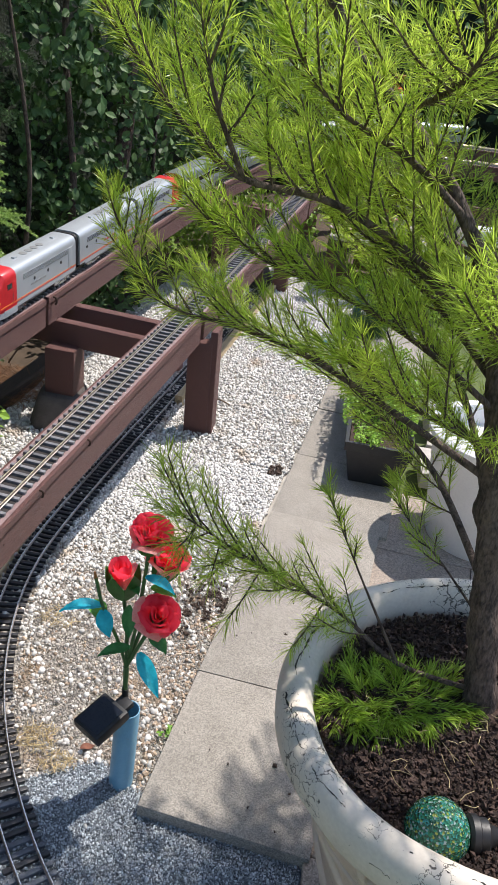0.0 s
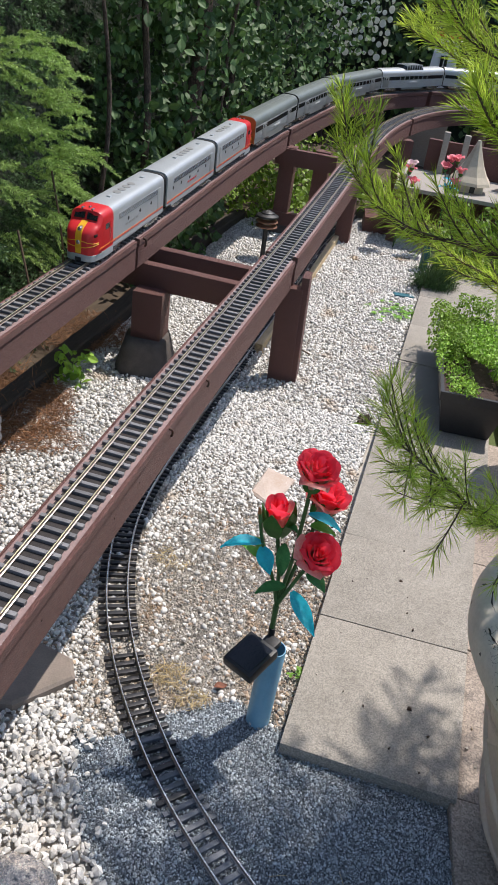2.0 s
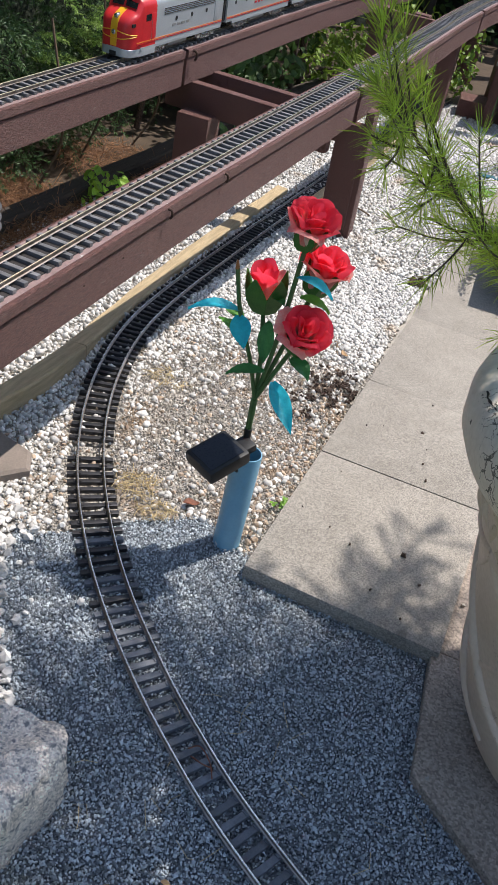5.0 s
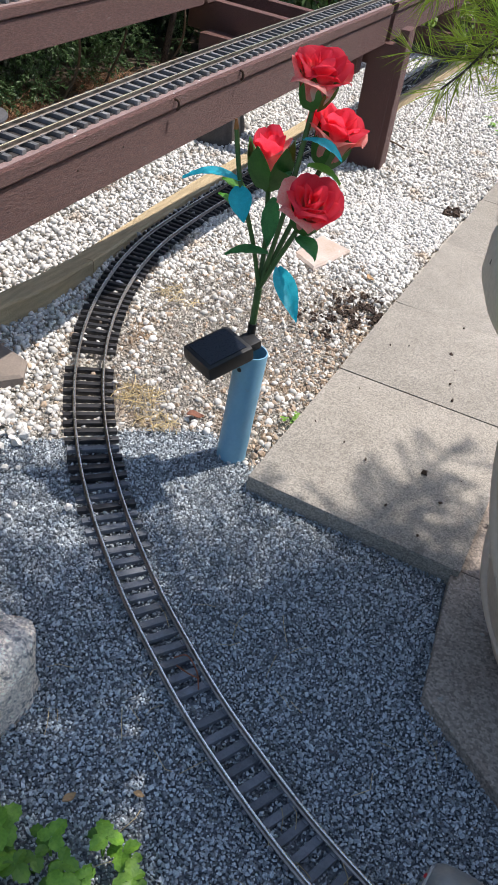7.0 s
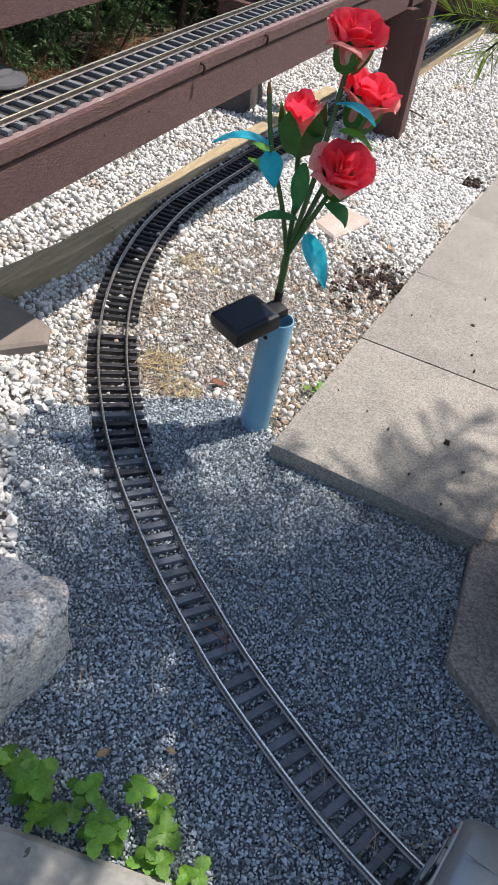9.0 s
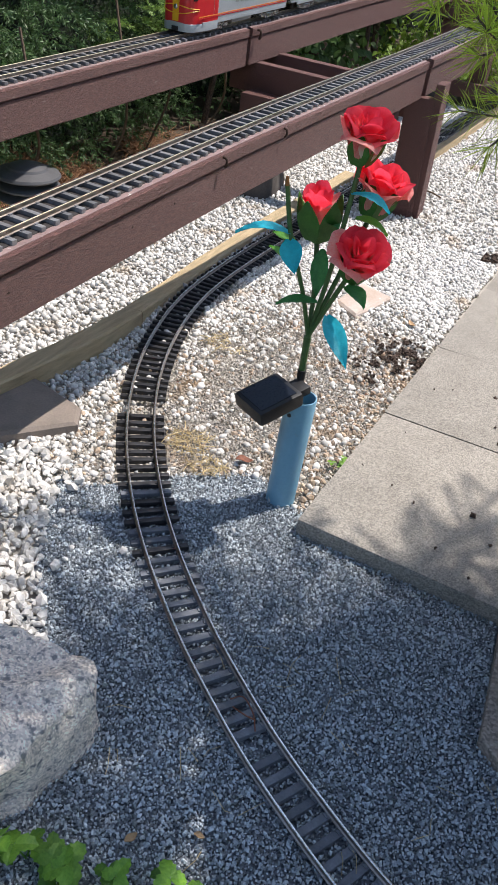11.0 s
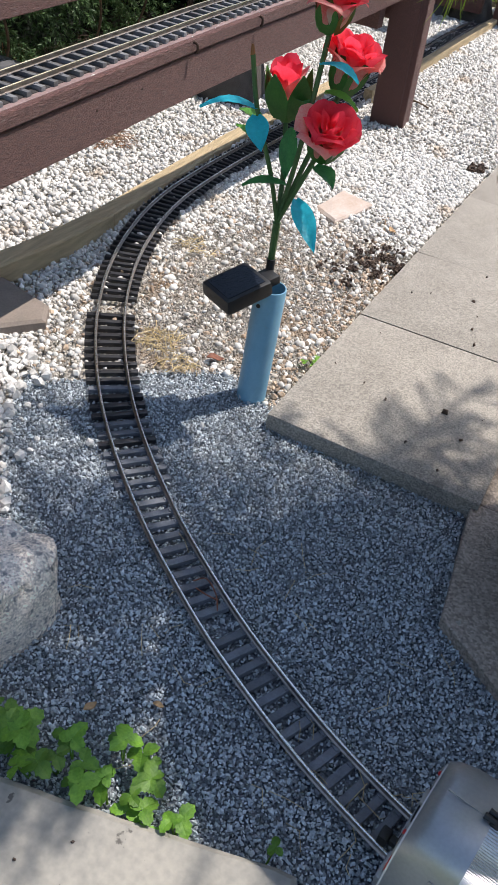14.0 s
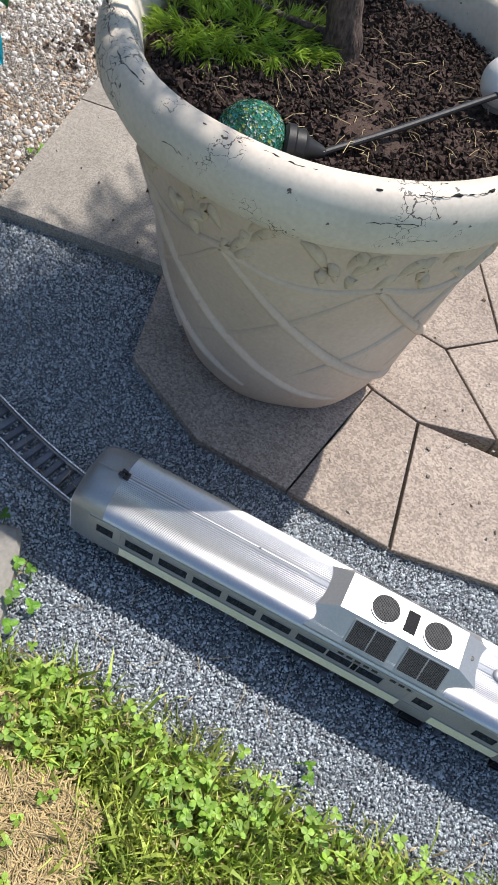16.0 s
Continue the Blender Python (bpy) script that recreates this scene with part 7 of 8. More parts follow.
# second leader and upper crown, out of view, added to shade gravel and walk
UNSEEN_LEADER = smooth_path([(0.374, 1.155, 1.0), (0.42, 1.25, 1.25), (0.47, 1.38, 1.5), (0.50, 1.45, 1.78), (0.50, 1.48, 2.0)], 0.03)
part("trunk", Shape().tube([tuple(p) for p in UNSEEN_LEADER], [0.011 - 0.007 * i / len(UNSEEN_LEADER) for i in range(len(UNSEEN_LEADER))], 10), BARK, pine, "rough brown bark", smooth=50)
for z, x, y, h in ((1.45, 0.66, 1.30, 0.10), (1.50, 0.46, 1.80, 0.12), (1.52, 0.70, 1.95, 0.10), (1.66, 0.76, 1.86, 0.12), (1.70, 0.52, 1.28, 0.14), (1.45, 0.66, 2.05, 0.08),
                   (1.80, 0.62, 1.45, 0.14), (1.60, 0.42, 1.52, 0.12), (1.50, 0.34, 1.44, 0.10), (1.72, 0.40, 1.66, 0.12),
                   (1.62, 0.80, 2.00, 0.12), (1.55, 0.84, 1.92, 0.08), (1.74, 0.74, 2.06, 0.12)):
    q = UNSEEN_LEADER[int(np.argmin(np.abs(UNSEEN_LEADER[:, 2] - z)))]
    limb([tuple(q), (q[0] * 0.5 + x * 0.5, q[1] * 0.5 + y * 0.5, z + h * 0.5), (x, y, z + h)], 0.005, 24, 0.15, 0.14, 0.036, 5, 0.3, 0.55)
crown = part("needles", grow.mesh("needles", 0.00095, NEEDLE), NEEDLE, pine)
tagged(crown, kind="stuff")
# low green tuft in the planter
tuft = Needles(5)
for k in range(115):
    a, r = rg.uniform(0, 2 * math.pi), math.sqrt(rg.uniform())
    f = rg.uniform(-1, 1)
    p = np.array((0.338 + 0.080 * f + 0.028 * r * math.cos(a), 1.112 + 0.03 * f + 0.040 * r * math.sin(a), 0.520))
    way = unit(np.array((math.cos(a) * 0.7, math.sin(a) * 0.7, rg.uniform(0.1, 0.5))))
    ln = rg.uniform(0.012, 0.042)
    tuft.shoot([p, p + way * ln * 0.5, p + way * ln], 0.0024, 0.032, 30, 2, 0.2)
tf = tagged(part("pine_sprouts", tuft.mesh("pine_sprouts", 0.0013, SPROUT), SPROUT), "low tuft of green pine shoots in the planter", "plant", kind="stuff")
litter("dry_grass", (0.50, 1.08), 0.20, 130, 0.022, STRAW, 12, "dry needles and straw on the mulch", z=0.53, thick=0.0009)

# ---------------------------------------------------------------- hedge and shrubs


def bumpy_wall(name, path, height, depth, mat, seed):
    """A rough dark mass behind the leaves, standing in for the hedge's inner shade."""
    s = Shape()
    P = smooth_path(path, 0.12)
    r, _ = rights(P)
    rings = []
    for p, q in zip(P, r):
        ring = []
        for t in np.linspace(0, 1, 14):
            z = height * t
            o = depth * noise.fractal(Vector((p[0] * 1.7, p[1] * 1.7, z * 1.7 + seed)), 0.9, 2.0, 4)
            ring.append(p + q * o + np.array((0, 0, z - 0.05)))
        for t in np.linspace(1, 0, 5):
            ring.append(p - q * 0.5 + np.array((0, 0, height * t - 0.05)))
        rings.append(ring)
    return part(name, s.rings(rings), mat, smooth=60)


HEDGE_LINE = [(-1.62, -0.6, 0), (-1.56, 1.0, 0), (-1.58, 2.2, 0), (-1.66, 3.4, 0), (-1.70, 4.6, 0), (-1.68, 6.0, 0), (-1.45, 7.4, 0), (-0.9, 8.3, 0), (0.0, 8.7, 0), (1.6, 8.8, 0), (3.4, 8.2, 0), (4.2, 5.5, 0), (4.4, 2.0, 0)]
hedge = thing("spruce_hedge", "dense dark green spruce hedge behind the railway", "hedge", at=Matrix.Identity(4))
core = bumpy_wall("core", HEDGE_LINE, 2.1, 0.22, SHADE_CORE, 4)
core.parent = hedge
HP = smooth_path(HEDGE_LINE, 0.05)
HR, HD = rights(HP)
dark, fresh = Needles(101), Needles(102)


def spray(needles, p, way, ln, needle, pitch, width_angle=40, twigs=6):
    """A flat drooping spray of a conifer: an axis with side twigs."""
    way = unit(way)
    axis = [p, p + way * ln * 0.5 + np.array((0, 0, -0.02 * ln)), p + way * ln + np.array((0, 0, -0.22 * ln))]
    Q = smooth_path(axis, 0.02)
    needles.shoot(Q, pitch, needle, 55, 2, 0.02)
    side = unit(np.cross(way, np.array((0, 0, 1.0))))
    for k in range(twigs):
        i = int((0.15 + 0.75 * k / twigs) * (len(Q) - 1))
        d = unit(way * 0.8 + side * (0.8 if k % 2 else -0.8) + np.array((0, 0, rg.uniform(-0.35, 0.1))))
        l2 = ln * 0.5 * (1 - 0.6 * k / twigs) * rg.uniform(0.8, 1.2)
        needles.shoot([Q[i], Q[i] + d * l2 * 0.5, Q[i] + d * l2 + np.array((0, 0, -0.1 * l2))], pitch, needle, 55, 2, 0.02)


for k in range(1150):
    i = int(rg.integers(6, 92))
    z = rg.uniform(0.02, 1.9)
    p = HP[i] + HR[i] * rg.uniform(0.02, 0.20) + np.array((0, 0, z))
    way = HR[i] * rg.uniform(0.5, 1.0) + HD[i] * rg.normal(0, 0.5) + np.array((0, 0, rg.normal(-0.15, 0.35)))
    spray(dark, p, way, rg.uniform(0.10, 0.22), 0.017, 0.0074, twigs=5)
# low boughs that reach out over the needle litter
for k in range(170):
    p = np.array((rg.uniform(-1.56, -1.36), rg.uniform(1.0, 2.9), rg.uniform(0.10, 0.50)))
    spray(dark, p, np.array((1.0, rg.normal(0, 0.5), rg.uniform(-0.6, 0.1))), rg.uniform(0.12, 0.24), 0.017, 0.0066, twigs=6)
# fresh tips by the track, with sunlight put into their paler green
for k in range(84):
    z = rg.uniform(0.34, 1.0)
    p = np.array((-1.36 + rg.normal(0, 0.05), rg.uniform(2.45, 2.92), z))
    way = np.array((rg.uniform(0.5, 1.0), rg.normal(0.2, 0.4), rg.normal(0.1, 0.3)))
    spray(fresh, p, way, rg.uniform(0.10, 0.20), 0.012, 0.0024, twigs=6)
tagged(part("foliage", dark.mesh("foliage", 0.0034, SPRUCE), SPRUCE, hedge), kind="stuff")
tagged(part("fresh_growth", fresh.mesh("fresh_growth", 0.0026, SPRUCE_TIP), SPRUCE_TIP, hedge, "fresh tips coloured a sunlit lighter green"), kind="stuff")
for x, y, h in ((-1.30, 1.6, 0.5), (-1.28, 2.0, 0.45), (-1.24, 2.35, 0.5), (-1.3, 2.7, 0.6), (-1.26, 3.0, 0.4)):
    tagged(part("dead_branch", Shape().tube([tuple(p) for p in smooth_path([(x, y, 0.0), (x + 0.06, y + 0.04, h * 0.3), (x + 0.10, y - 0.02, h * 0.6), (x + 0.05, y, h)], 0.03)], 0.004, 6), TWIG), "bare grey dead branch under the hedge", "branch", group="dead branches")


def leaf_cloud(name, n, centre, half, size, mat, seed, label, category, up=0.4, face=(0.6, -0.6, 0.4), kind="stuff", gaps=3.0, parent=None):
    """Leaves scattered through a soft, gappy volume, facing the light."""
    rg = np.random.default_rng(seed)
    out = []
    while sum(len(o) for o in out) < n:
        p = rg.uniform(-1, 1, (n * 3, 3))
        d = np.array([noise.noise(Vector(q * gaps + seed)) for q in p])
        ok = (d > 0.02) & (np.sum(p ** 4, 1) < 1.15)
        out.append(p[ok])
    p = np.concatenate(out)[:n] * np.array(half) + np.array(centre)
    nrm = unit(np.array(face) + rg.normal(0, 0.45, (n, 3)))
    way = unit(rg.normal(0, 1, (n, 3)) + np.array((0, 0, -1.0 + up)))
    ob = new(name, leaves_mesh(name, p, way, nrm, size * rg.uniform(0.6, 1.3, n), mat))
    if parent is not None:
        ob.parent = parent
    return tagged(ob, label, category, kind=kind)


shrub = thing("leafy_shrub", "tall shrub with broad pointed green leaves and brown trunks", "shrub", at=Matrix.Identity(4))
for pts, r in (([(-1.24, 3.95, 0), (-1.20, 3.95, 0.4), (-1.16, 4.0, 0.9), (-1.18, 4.1, 1.5), (-1.1, 4.2, 2.1)], 0.045), ([(-1.30, 3.6, 0), (-1.25, 3.6, 0.6), (-1.30, 3.62, 1.3), (-1.2, 3.65, 2.0)], 0.018),
               ([(-1.15, 4.6, 0), (-1.18, 4.6, 0.6), (-1.05, 4.7, 1.3), (-1.0, 4.8, 2.0)], 0.02), ([(-1.35, 3.2, 0), (-1.28, 3.25, 0.7), (-1.34, 3.2, 1.4)], 0.012), ([(-1.1, 4.3, 0), (-1.12, 4.3, 0.8), (-1.02, 4.35, 1.7)], 0.012)):
    P = smooth_path(pts, 0.05)
    part("trunk", Shape().tube([tuple(p) for p in P], [r * (1 - 0.5 * i / len(P)) for i in range(len(P))], 10), BARK, shrub, smooth=60)
for k, (c, h, n) in enumerate((((-1.30, 3.75, 1.0), (0.20, 0.36, 0.75), 1100), ((-1.22, 4.4, 1.15), (0.26, 0.65, 0.75), 1900), ((-1.15, 5.3, 1.2), (0.30, 0.60, 0.75), 1500), ((-1.25, 4.2, 0.3), (0.15, 0.8, 0.3), 500), ((-1.05, 6.3, 1.3), (0.4, 0.6, 0.7), 1000))):
    o = leaf_cloud("leaves", int(n * 1.8), c, h, 0.044, LEAF_SHRUB, 200 + k, "", "", parent=shrub)
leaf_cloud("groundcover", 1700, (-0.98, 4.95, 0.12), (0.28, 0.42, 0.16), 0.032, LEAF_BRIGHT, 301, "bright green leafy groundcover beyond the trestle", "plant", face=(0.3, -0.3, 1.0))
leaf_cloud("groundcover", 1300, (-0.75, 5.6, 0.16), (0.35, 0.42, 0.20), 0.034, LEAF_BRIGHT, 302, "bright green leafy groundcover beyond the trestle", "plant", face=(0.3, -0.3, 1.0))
leaf_cloud("groundcover", 500, (-1.12, 3.75, 0.15), (0.10, 0.5, 0.18), 0.045, LEAF_SHRUB, 303, "low leafy growth under the high trestle", "plant", face=(0.5, -0.4, 0.8))
leaf_cloud("far_foliage", 1800, (0.6, 8.2, 1.3), (2.2, 0.3, 1.2), 0.085, LEAF_SHRUB, 304, "dense dark foliage behind the far curve", "foliage", face=(0.0, -0.8, 0.6))
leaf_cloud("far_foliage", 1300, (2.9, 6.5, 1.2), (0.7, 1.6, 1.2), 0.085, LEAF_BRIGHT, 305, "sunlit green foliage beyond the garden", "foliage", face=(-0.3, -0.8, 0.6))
leaf_cloud("far_foliage", 900, (-0.5, 7.9, 0.5), (0.9, 0.3, 0.5), 0.07, LEAF_SHRUB, 306, "dark foliage behind the far trestle", "foliage", face=(0.0, -0.8, 0.6))
leaf_cloud("ivy", 60, (-1.03, 2.40, 0.06), (0.05, 0.06, 0.06), 0.034, LEAF_HERB, 307, "small green ivy plant beside the timber edging", "plant", face=(0.4, -0.3, 1.0))

# ---------------------------------------------------------------- lawn, clover and strawberry plants
LAWN = [(0.312, 0.46), (0.453, 0.425), (0.545, 0.405), (0.634, 0.388), (0.716, 0.366), (0.795, 0.348), (0.97, 0.345), (1.4, 0.33), (1.4, -0.3), (0.30, -0.3)]
sheet("lawn", LAWN[::-1], 0.000, LAWN_GROUND, "earth under the lawn edge", "ground")


def blades(name, poly, n, length, mat, seed, label, edge=0.02, bare=None, wide=0.0024):
    rg = np.random.default_rng(seed)
    xs, ys = [p[0] for p in poly], [p[1] for p in poly]
    x, y = rg.uniform(min(xs), max(xs), n * 3), rg.uniform(min(ys), max(ys), n * 3)
    ok = inside(x, y + rg.normal(0, edge, x.size), poly)
    if bare:
        ok &= ~(inside(x, y, bare) & (rg.uniform(0, 1, x.size) < 0.92)) & (np.array([noise.noise(Vector((p * 16, q * 16, 4))) for p, q in zip(x, y)]) > -0.28)
    x, y = x[ok][:n], y[ok][:n]
    n = len(x)
    base = np.stack([x, y, np.zeros(n)], 1)
    way = unit(np.stack([rg.normal(0, 0.55, n), rg.normal(0, 0.55, n), np.ones(n)], 1))
    ob = new(name, needles_mesh(name, base, way, length * rg.uniform(0.4, 1.2, n), wide, mat, np.abs(rg.normal(0.35, 0.15, n)), rg))
    return tagged(ob, label, "grass", kind="stuff")


NEARLAWN = [(0.312, 0.46), (0.453, 0.425), (0.545, 0.405), (0.634, 0.388), (0.716, 0.366), (0.795, 0.348), (0.97, 0.345), (1.15, 0.34), (1.15, 0.05), (0.28, 0.05)]
DRYLAWN = [(0.305, 0.40), (0.36, 0.335), (0.43, 0.325), (0.465, 0.281), (0.485, 0.236), (0.47, 0.10), (0.28, 0.10)]
blades("grass", NEARLAWN, 13500, 0.062, GRASS, 401, "short green lawn grass along the gravel", bare=DRYLAWN)
blades("grass", NEARLAWN, 1500, 0.085, GRASS, 406, "coarse long blades in the lawn", 0.012, DRYLAWN, 0.0052)
blades("dry_lawn", DRYLAWN, 11000, 0.040, STRAW, 402, "dry straw-coloured patch in the lawn")
blades("dry_lawn", NEARLAWN, 7000, 0.042, STRAW, 405, "dry blades mixed into the green lawn", 0.03)


litter("dry_grass", (0.425, 0.255), 0.085, 1500, 0.030, STRAW, 13, "flattened dead straw in the lawn", z=0.022, flat=0.22, thick=0.0016)
litter("dry_grass", (0.335, 0.375), 0.030, 200, 0.028, STRAW, 14, "flattened dead straw in the lawn", z=0.020, flat=0.22, thick=0.0016)


def trefoils(name, pts, size, mat, seed, label, category, stalk=0.02):
    """Three-part leaves on short stalks."""
    rg = np.random.default_rng(seed)
    B, W, N, S = [], [], [], []
    for x, y, z in pts:
        a0 = rg.uniform(0, 2 * math.pi)
        nrm = unit(np.array((rg.normal(0, 0.3), rg.normal(0, 0.3), 1.0)))
        sz = size * rg.uniform(0.7, 1.25)
        for k in range(3):
            a = a0 + 2.094 * k
            w = np.array((math.cos(a), math.sin(a), rg.normal(0, 0.12)))
            B.append((x, y, z)), W.append(w), N.append(nrm), S.append(sz)
    ob = new(name, leaves_mesh(name, np.array(B), np.array(W), np.array(N), np.array(S), mat, 1.35))
    return tagged(ob, label, category, kind="stuff")


pts = []
while len(pts) < 900:
    x, y = rg.uniform(0.30, 1.15), rg.uniform(0.08, 0.47)
    lim = float(np.interp(x, [p[0] for p in NEARLAWN[:8]], [p[1] for p in NEARLAWN[:8]])) + rg.normal(0, 0.018)
    if y < lim and noise.noise(Vector((x * 9, y * 9, 1))) > -0.12 and not (x < 0.475 and y < 0.335 and rg.uniform() < 0.8):
        pts.append((x, y, rg.uniform(0.016, 0.042)))
trefoils("clover", pts, 0.0090, CLOVER, 403, "clover leaves growing through the lawn edge", "clover")


def berry_leaf(centre, size, turn, tilt, seed):
    """Three broad, toothed leaflets, folded along their midribs, that meet on one stalk."""
    rg = np.random.default_rng(seed)
    sh = Shape()
    m0 = Matrix.Translation(centre) @ Euler((tilt[0], tilt[1], turn)).to_matrix().to_4x4()
    for k in range(3):
        m = m0 @ pose(0, 0, 0, 0, rg.uniform(-4, 14), (k - 1) * 104 + rg.uniform(-8, 8))
        ln = size * (1.0 if k == 1 else 0.9) * rg.uniform(0.9, 1.1)
        fold = rg.uniform(0.10, 0.24)
        mid = [(ln * u, 0.0, ln * (0.06 * math.sin(3.0 * u) - 0.10 * u * u)) for u in np.linspace(0.04, 1.0, 8)]
        for e in (-1, 1):
            rim = []
            for i, u in enumerate(np.linspace(0.04, 1.0, 8)):
                w = 0.44 * math.sin(math.pi * min(0.985, u ** 0.72)) ** 0.75 if u < 0.995 else 0.0
                w *= 1.0 if i % 2 else 0.84
                rim.append((ln * (u + (0.07 if 0 < i < 7 and i % 2 else 0)), e * ln * w, mid[i][2] + ln * w * fold))
            n = len(mid)
            vs = [m @ Vector(p) for p in mid + rim]
            fs = [(i, i + 1, n + i + 1, n + i) if e < 0 else (i, n + i, n + i + 1, i + 1) for i in range(n - 1)]
            sh.add(vs, fs)
    return sh


BERRY_AT = [(-0.048, 0.603), (-0.035, 0.582), (-0.002, 0.577), (0.018, 0.594), (0.045, 0.577), (0.046, 0.598), (0.065, 0.636), (0.083, 0.640), (0.104, 0.632), (0.1, 0.597), (0.079, 0.590), (-0.075, 0.60),
            (-0.095, 0.585), (0.119, 0.594), (0.147, 0.598), (0.232, 0.612), (0.282, 0.558), (0.293, 0.529), (0.296, 0.510), (0.318, 0.508), (0.310, 0.480), (0.317, 0.446), (0.022, 0.612), (-0.02, 0.600),
            (0.305, 0.545), (0.712, 0.435), (0.733, 0.409), (0.753, 0.368)]
pts = []
for k, (x, y) in enumerate(BERRY_AT):
    plant = thing("strawberry_plant", "low strawberry plant with toothed yellow-green leaves on the dark gravel", "plant", group="strawberry plants")
    for j in range(1 if x > 0.2 else 2):
        q = (x + rg.normal(0, 0.008), y + rg.normal(0, 0.008), rg.uniform(0.016, 0.046))
        pts.append(q)
        part("leaf", berry_leaf(q, (0.013 if x > 0.2 else 0.017 if x > 0 else 0.020) * rg.uniform(0.75, 1.3), rg.uniform(0, 6.28), (rg.normal(0, 0.22), rg.normal(0, 0.22)), 700 + 3 * k + j), BERRY, plant, smooth=60)
        part("stalk", Shape().tube([(x, y, -0.004), (x * 0.4 + q[0] * 0.6, y * 0.4 + q[1] * 0.6, q[2] * 0.55), q], [0.0011, 0.0009, 0.0007], 5), BERRY, plant, smooth=60)
for c, n in (((-0.045, 1.395), 7), ((-0.03, 3.66), 60), ((0.06, 3.72), 45)):
    trefoils("weed", [(c[0] + rg.normal(0, 0.012 if n < 10 else 0.06), c[1] + rg.normal(0, 0.012 if n < 10 else 0.05), rg.uniform(0.006, 0.02)) for _ in range(n)], 0.008 if n < 10 else 0.014, BERRY, 410 + n, "small green weed in the gravel", "weed")

# ---------------------------------------------------------------- planters and the miniature village
BLACK_POT = material("black_plastic_planter", (0.030, 0.030, 0.032), (0.018, 0.018, 0.020), 0.45, scale=30, fine=200, bump=0.1)
box = thing("planter_box", "black plastic planter box full of green herbs", "planter", at=pose(0.166, 2.560, 0.031, 0, 0, 3))


def trough(w, d, h, inset, wall):
    rings = []
    for z, k in ((0, inset), (h * 0.80, 0.004), (h * 0.80, -0.002), (h, -0.004), (h, wall), (h * 0.75, wall + 0.004)):
        rings.append([(k, k, z), (w - k, k, z), (w - k, d - k, z), (k, d - k, z)])
    return Shape().rings(rings)


part("tub", trough(0.218, 0.720, 0.158, 0.030, 0.008), BLACK_POT, box)
part("compost", Shape().box((0.012, 0.012, 0.10), (0.206, 0.708, 0.135)), MULCH, box)
leaf_cloud("herbs", 5200, (0.258, 2.83, 0.222), (0.125, 0.27, 0.050), 0.0115, LEAF_HERB, 501, "thick green herbs overflowing the black planter", "plant", face=(0.1, -0.2, 1.0), gaps=1.0)
leaf_cloud("herbs", 3600, (0.225, 3.10, 0.226), (0.135, 0.26, 0.052), 0.0115, LEAF_BRIGHT, 502, "bright yellow-green herbs in the black planter", "plant", face=(0.1, -0.2, 1.0), gaps=1.0)

WHITE_POT = material("white_glazed_pot", (0.82, 0.81, 0.79), (0.72, 0.71, 0.69), 0.4, scale=10, fine=150, bump=0.06, spots=(14.0, (0.40, 0.37, 0.33), 0.66, 0.85))
wp = thing("white_pot", "tall plain white garden pot on the pavers", "planter", at=pose(0.615, 2.44, 0.016))
part("body", Shape().lathe([(0.10, 0.0), (0.150, 0.0), (0.155, 0.01), (0.175, 0.15), (0.198, 0.32), (0.205, 0.34), (0.215, 0.345), (0.218, 0.365), (0.205, 0.372), (0.19, 0.365), (0.185, 0.30), (0.0005, 0.29)], 56), WHITE_POT, wp, smooth=50)
brick_mat = material("pale_stone_block", (0.52, 0.49, 0.44), (0.40, 0.37, 0.33), 0.85, scale=30, fine=300, bump=0.3)
for k, (x, y, t) in enumerate(((0.475, 2.80, 5), (0.50, 3.02, -4), (0.48, 3.25, 3))):
    tagged(part("stone_block", Shape().box((-0.05, -0.10, 0.0), (0.05, 0.10, 0.06), pose(x, y, 0.0, 0, 0, t), 0.005), brick_mat), "pale stone edging block beside the herbs", "stone block", group="edging blocks")

leaf_cloud("yellow_shrub", 1500, (0.26, 4.55, 0.16), (0.20, 0.26, 0.16), 0.028, LEAF_BRIGHT, 503, "yellow-green clipped shrub before the miniature village", "shrub", face=(0.2, -0.5, 0.9), gaps=1.6)
litter("dark_shrub", (0.10, 4.10), 0.10, 900, 0.10, LEAF_SHRUB, 504, "dark wispy plant at the end of the walk", z=0.03, flat=1.4, thick=0.002)

TAN_ROOF = material("tan_miniature_roof", (0.58, 0.51, 0.40), (0.46, 0.40, 0.30), 0.8, scale=40, fine=300, bump=0.2)
GREY_BOARD = material("weathered_grey_board", (0.40, 0.37, 0.33), (0.28, 0.255, 0.225), 0.85, scale=20, fine=300, bump=0.4, stretch=(2, 9, 9))
deck = thing("village_shelf", "raised grey board shelf carrying the miniature village", "shelf", at=Matrix.Identity(4))
part("shelf_board", Shape().box((-0.22, 4.78, 0.300), (0.75, 5.35, 0.322), None, 0.004), GREY_BOARD, deck)
for x, y in ((-0.18, 4.83), (0.20, 4.83), (0.60, 4.83), (-0.18, 5.3), (0.60, 5.3)):
    part("leg", Shape().box((x - 0.03, y - 0.03, -0.02), (x + 0.03, y + 0.03, 0.300), None, 0.003), STAINED_WOOD, deck)
part("back_panel", Shape().box((-0.10, 5.36, 0.0), (0.70, 5.40, 0.50), None, 0.003), STAINED_WOOD, deck)
for x in (-0.02, 0.10):
    part("upright", Shape().box((x, 5.30, 0.322), (x + 0.035, 5.34, 0.56), None, 0.003), GREY_BOARD, deck)
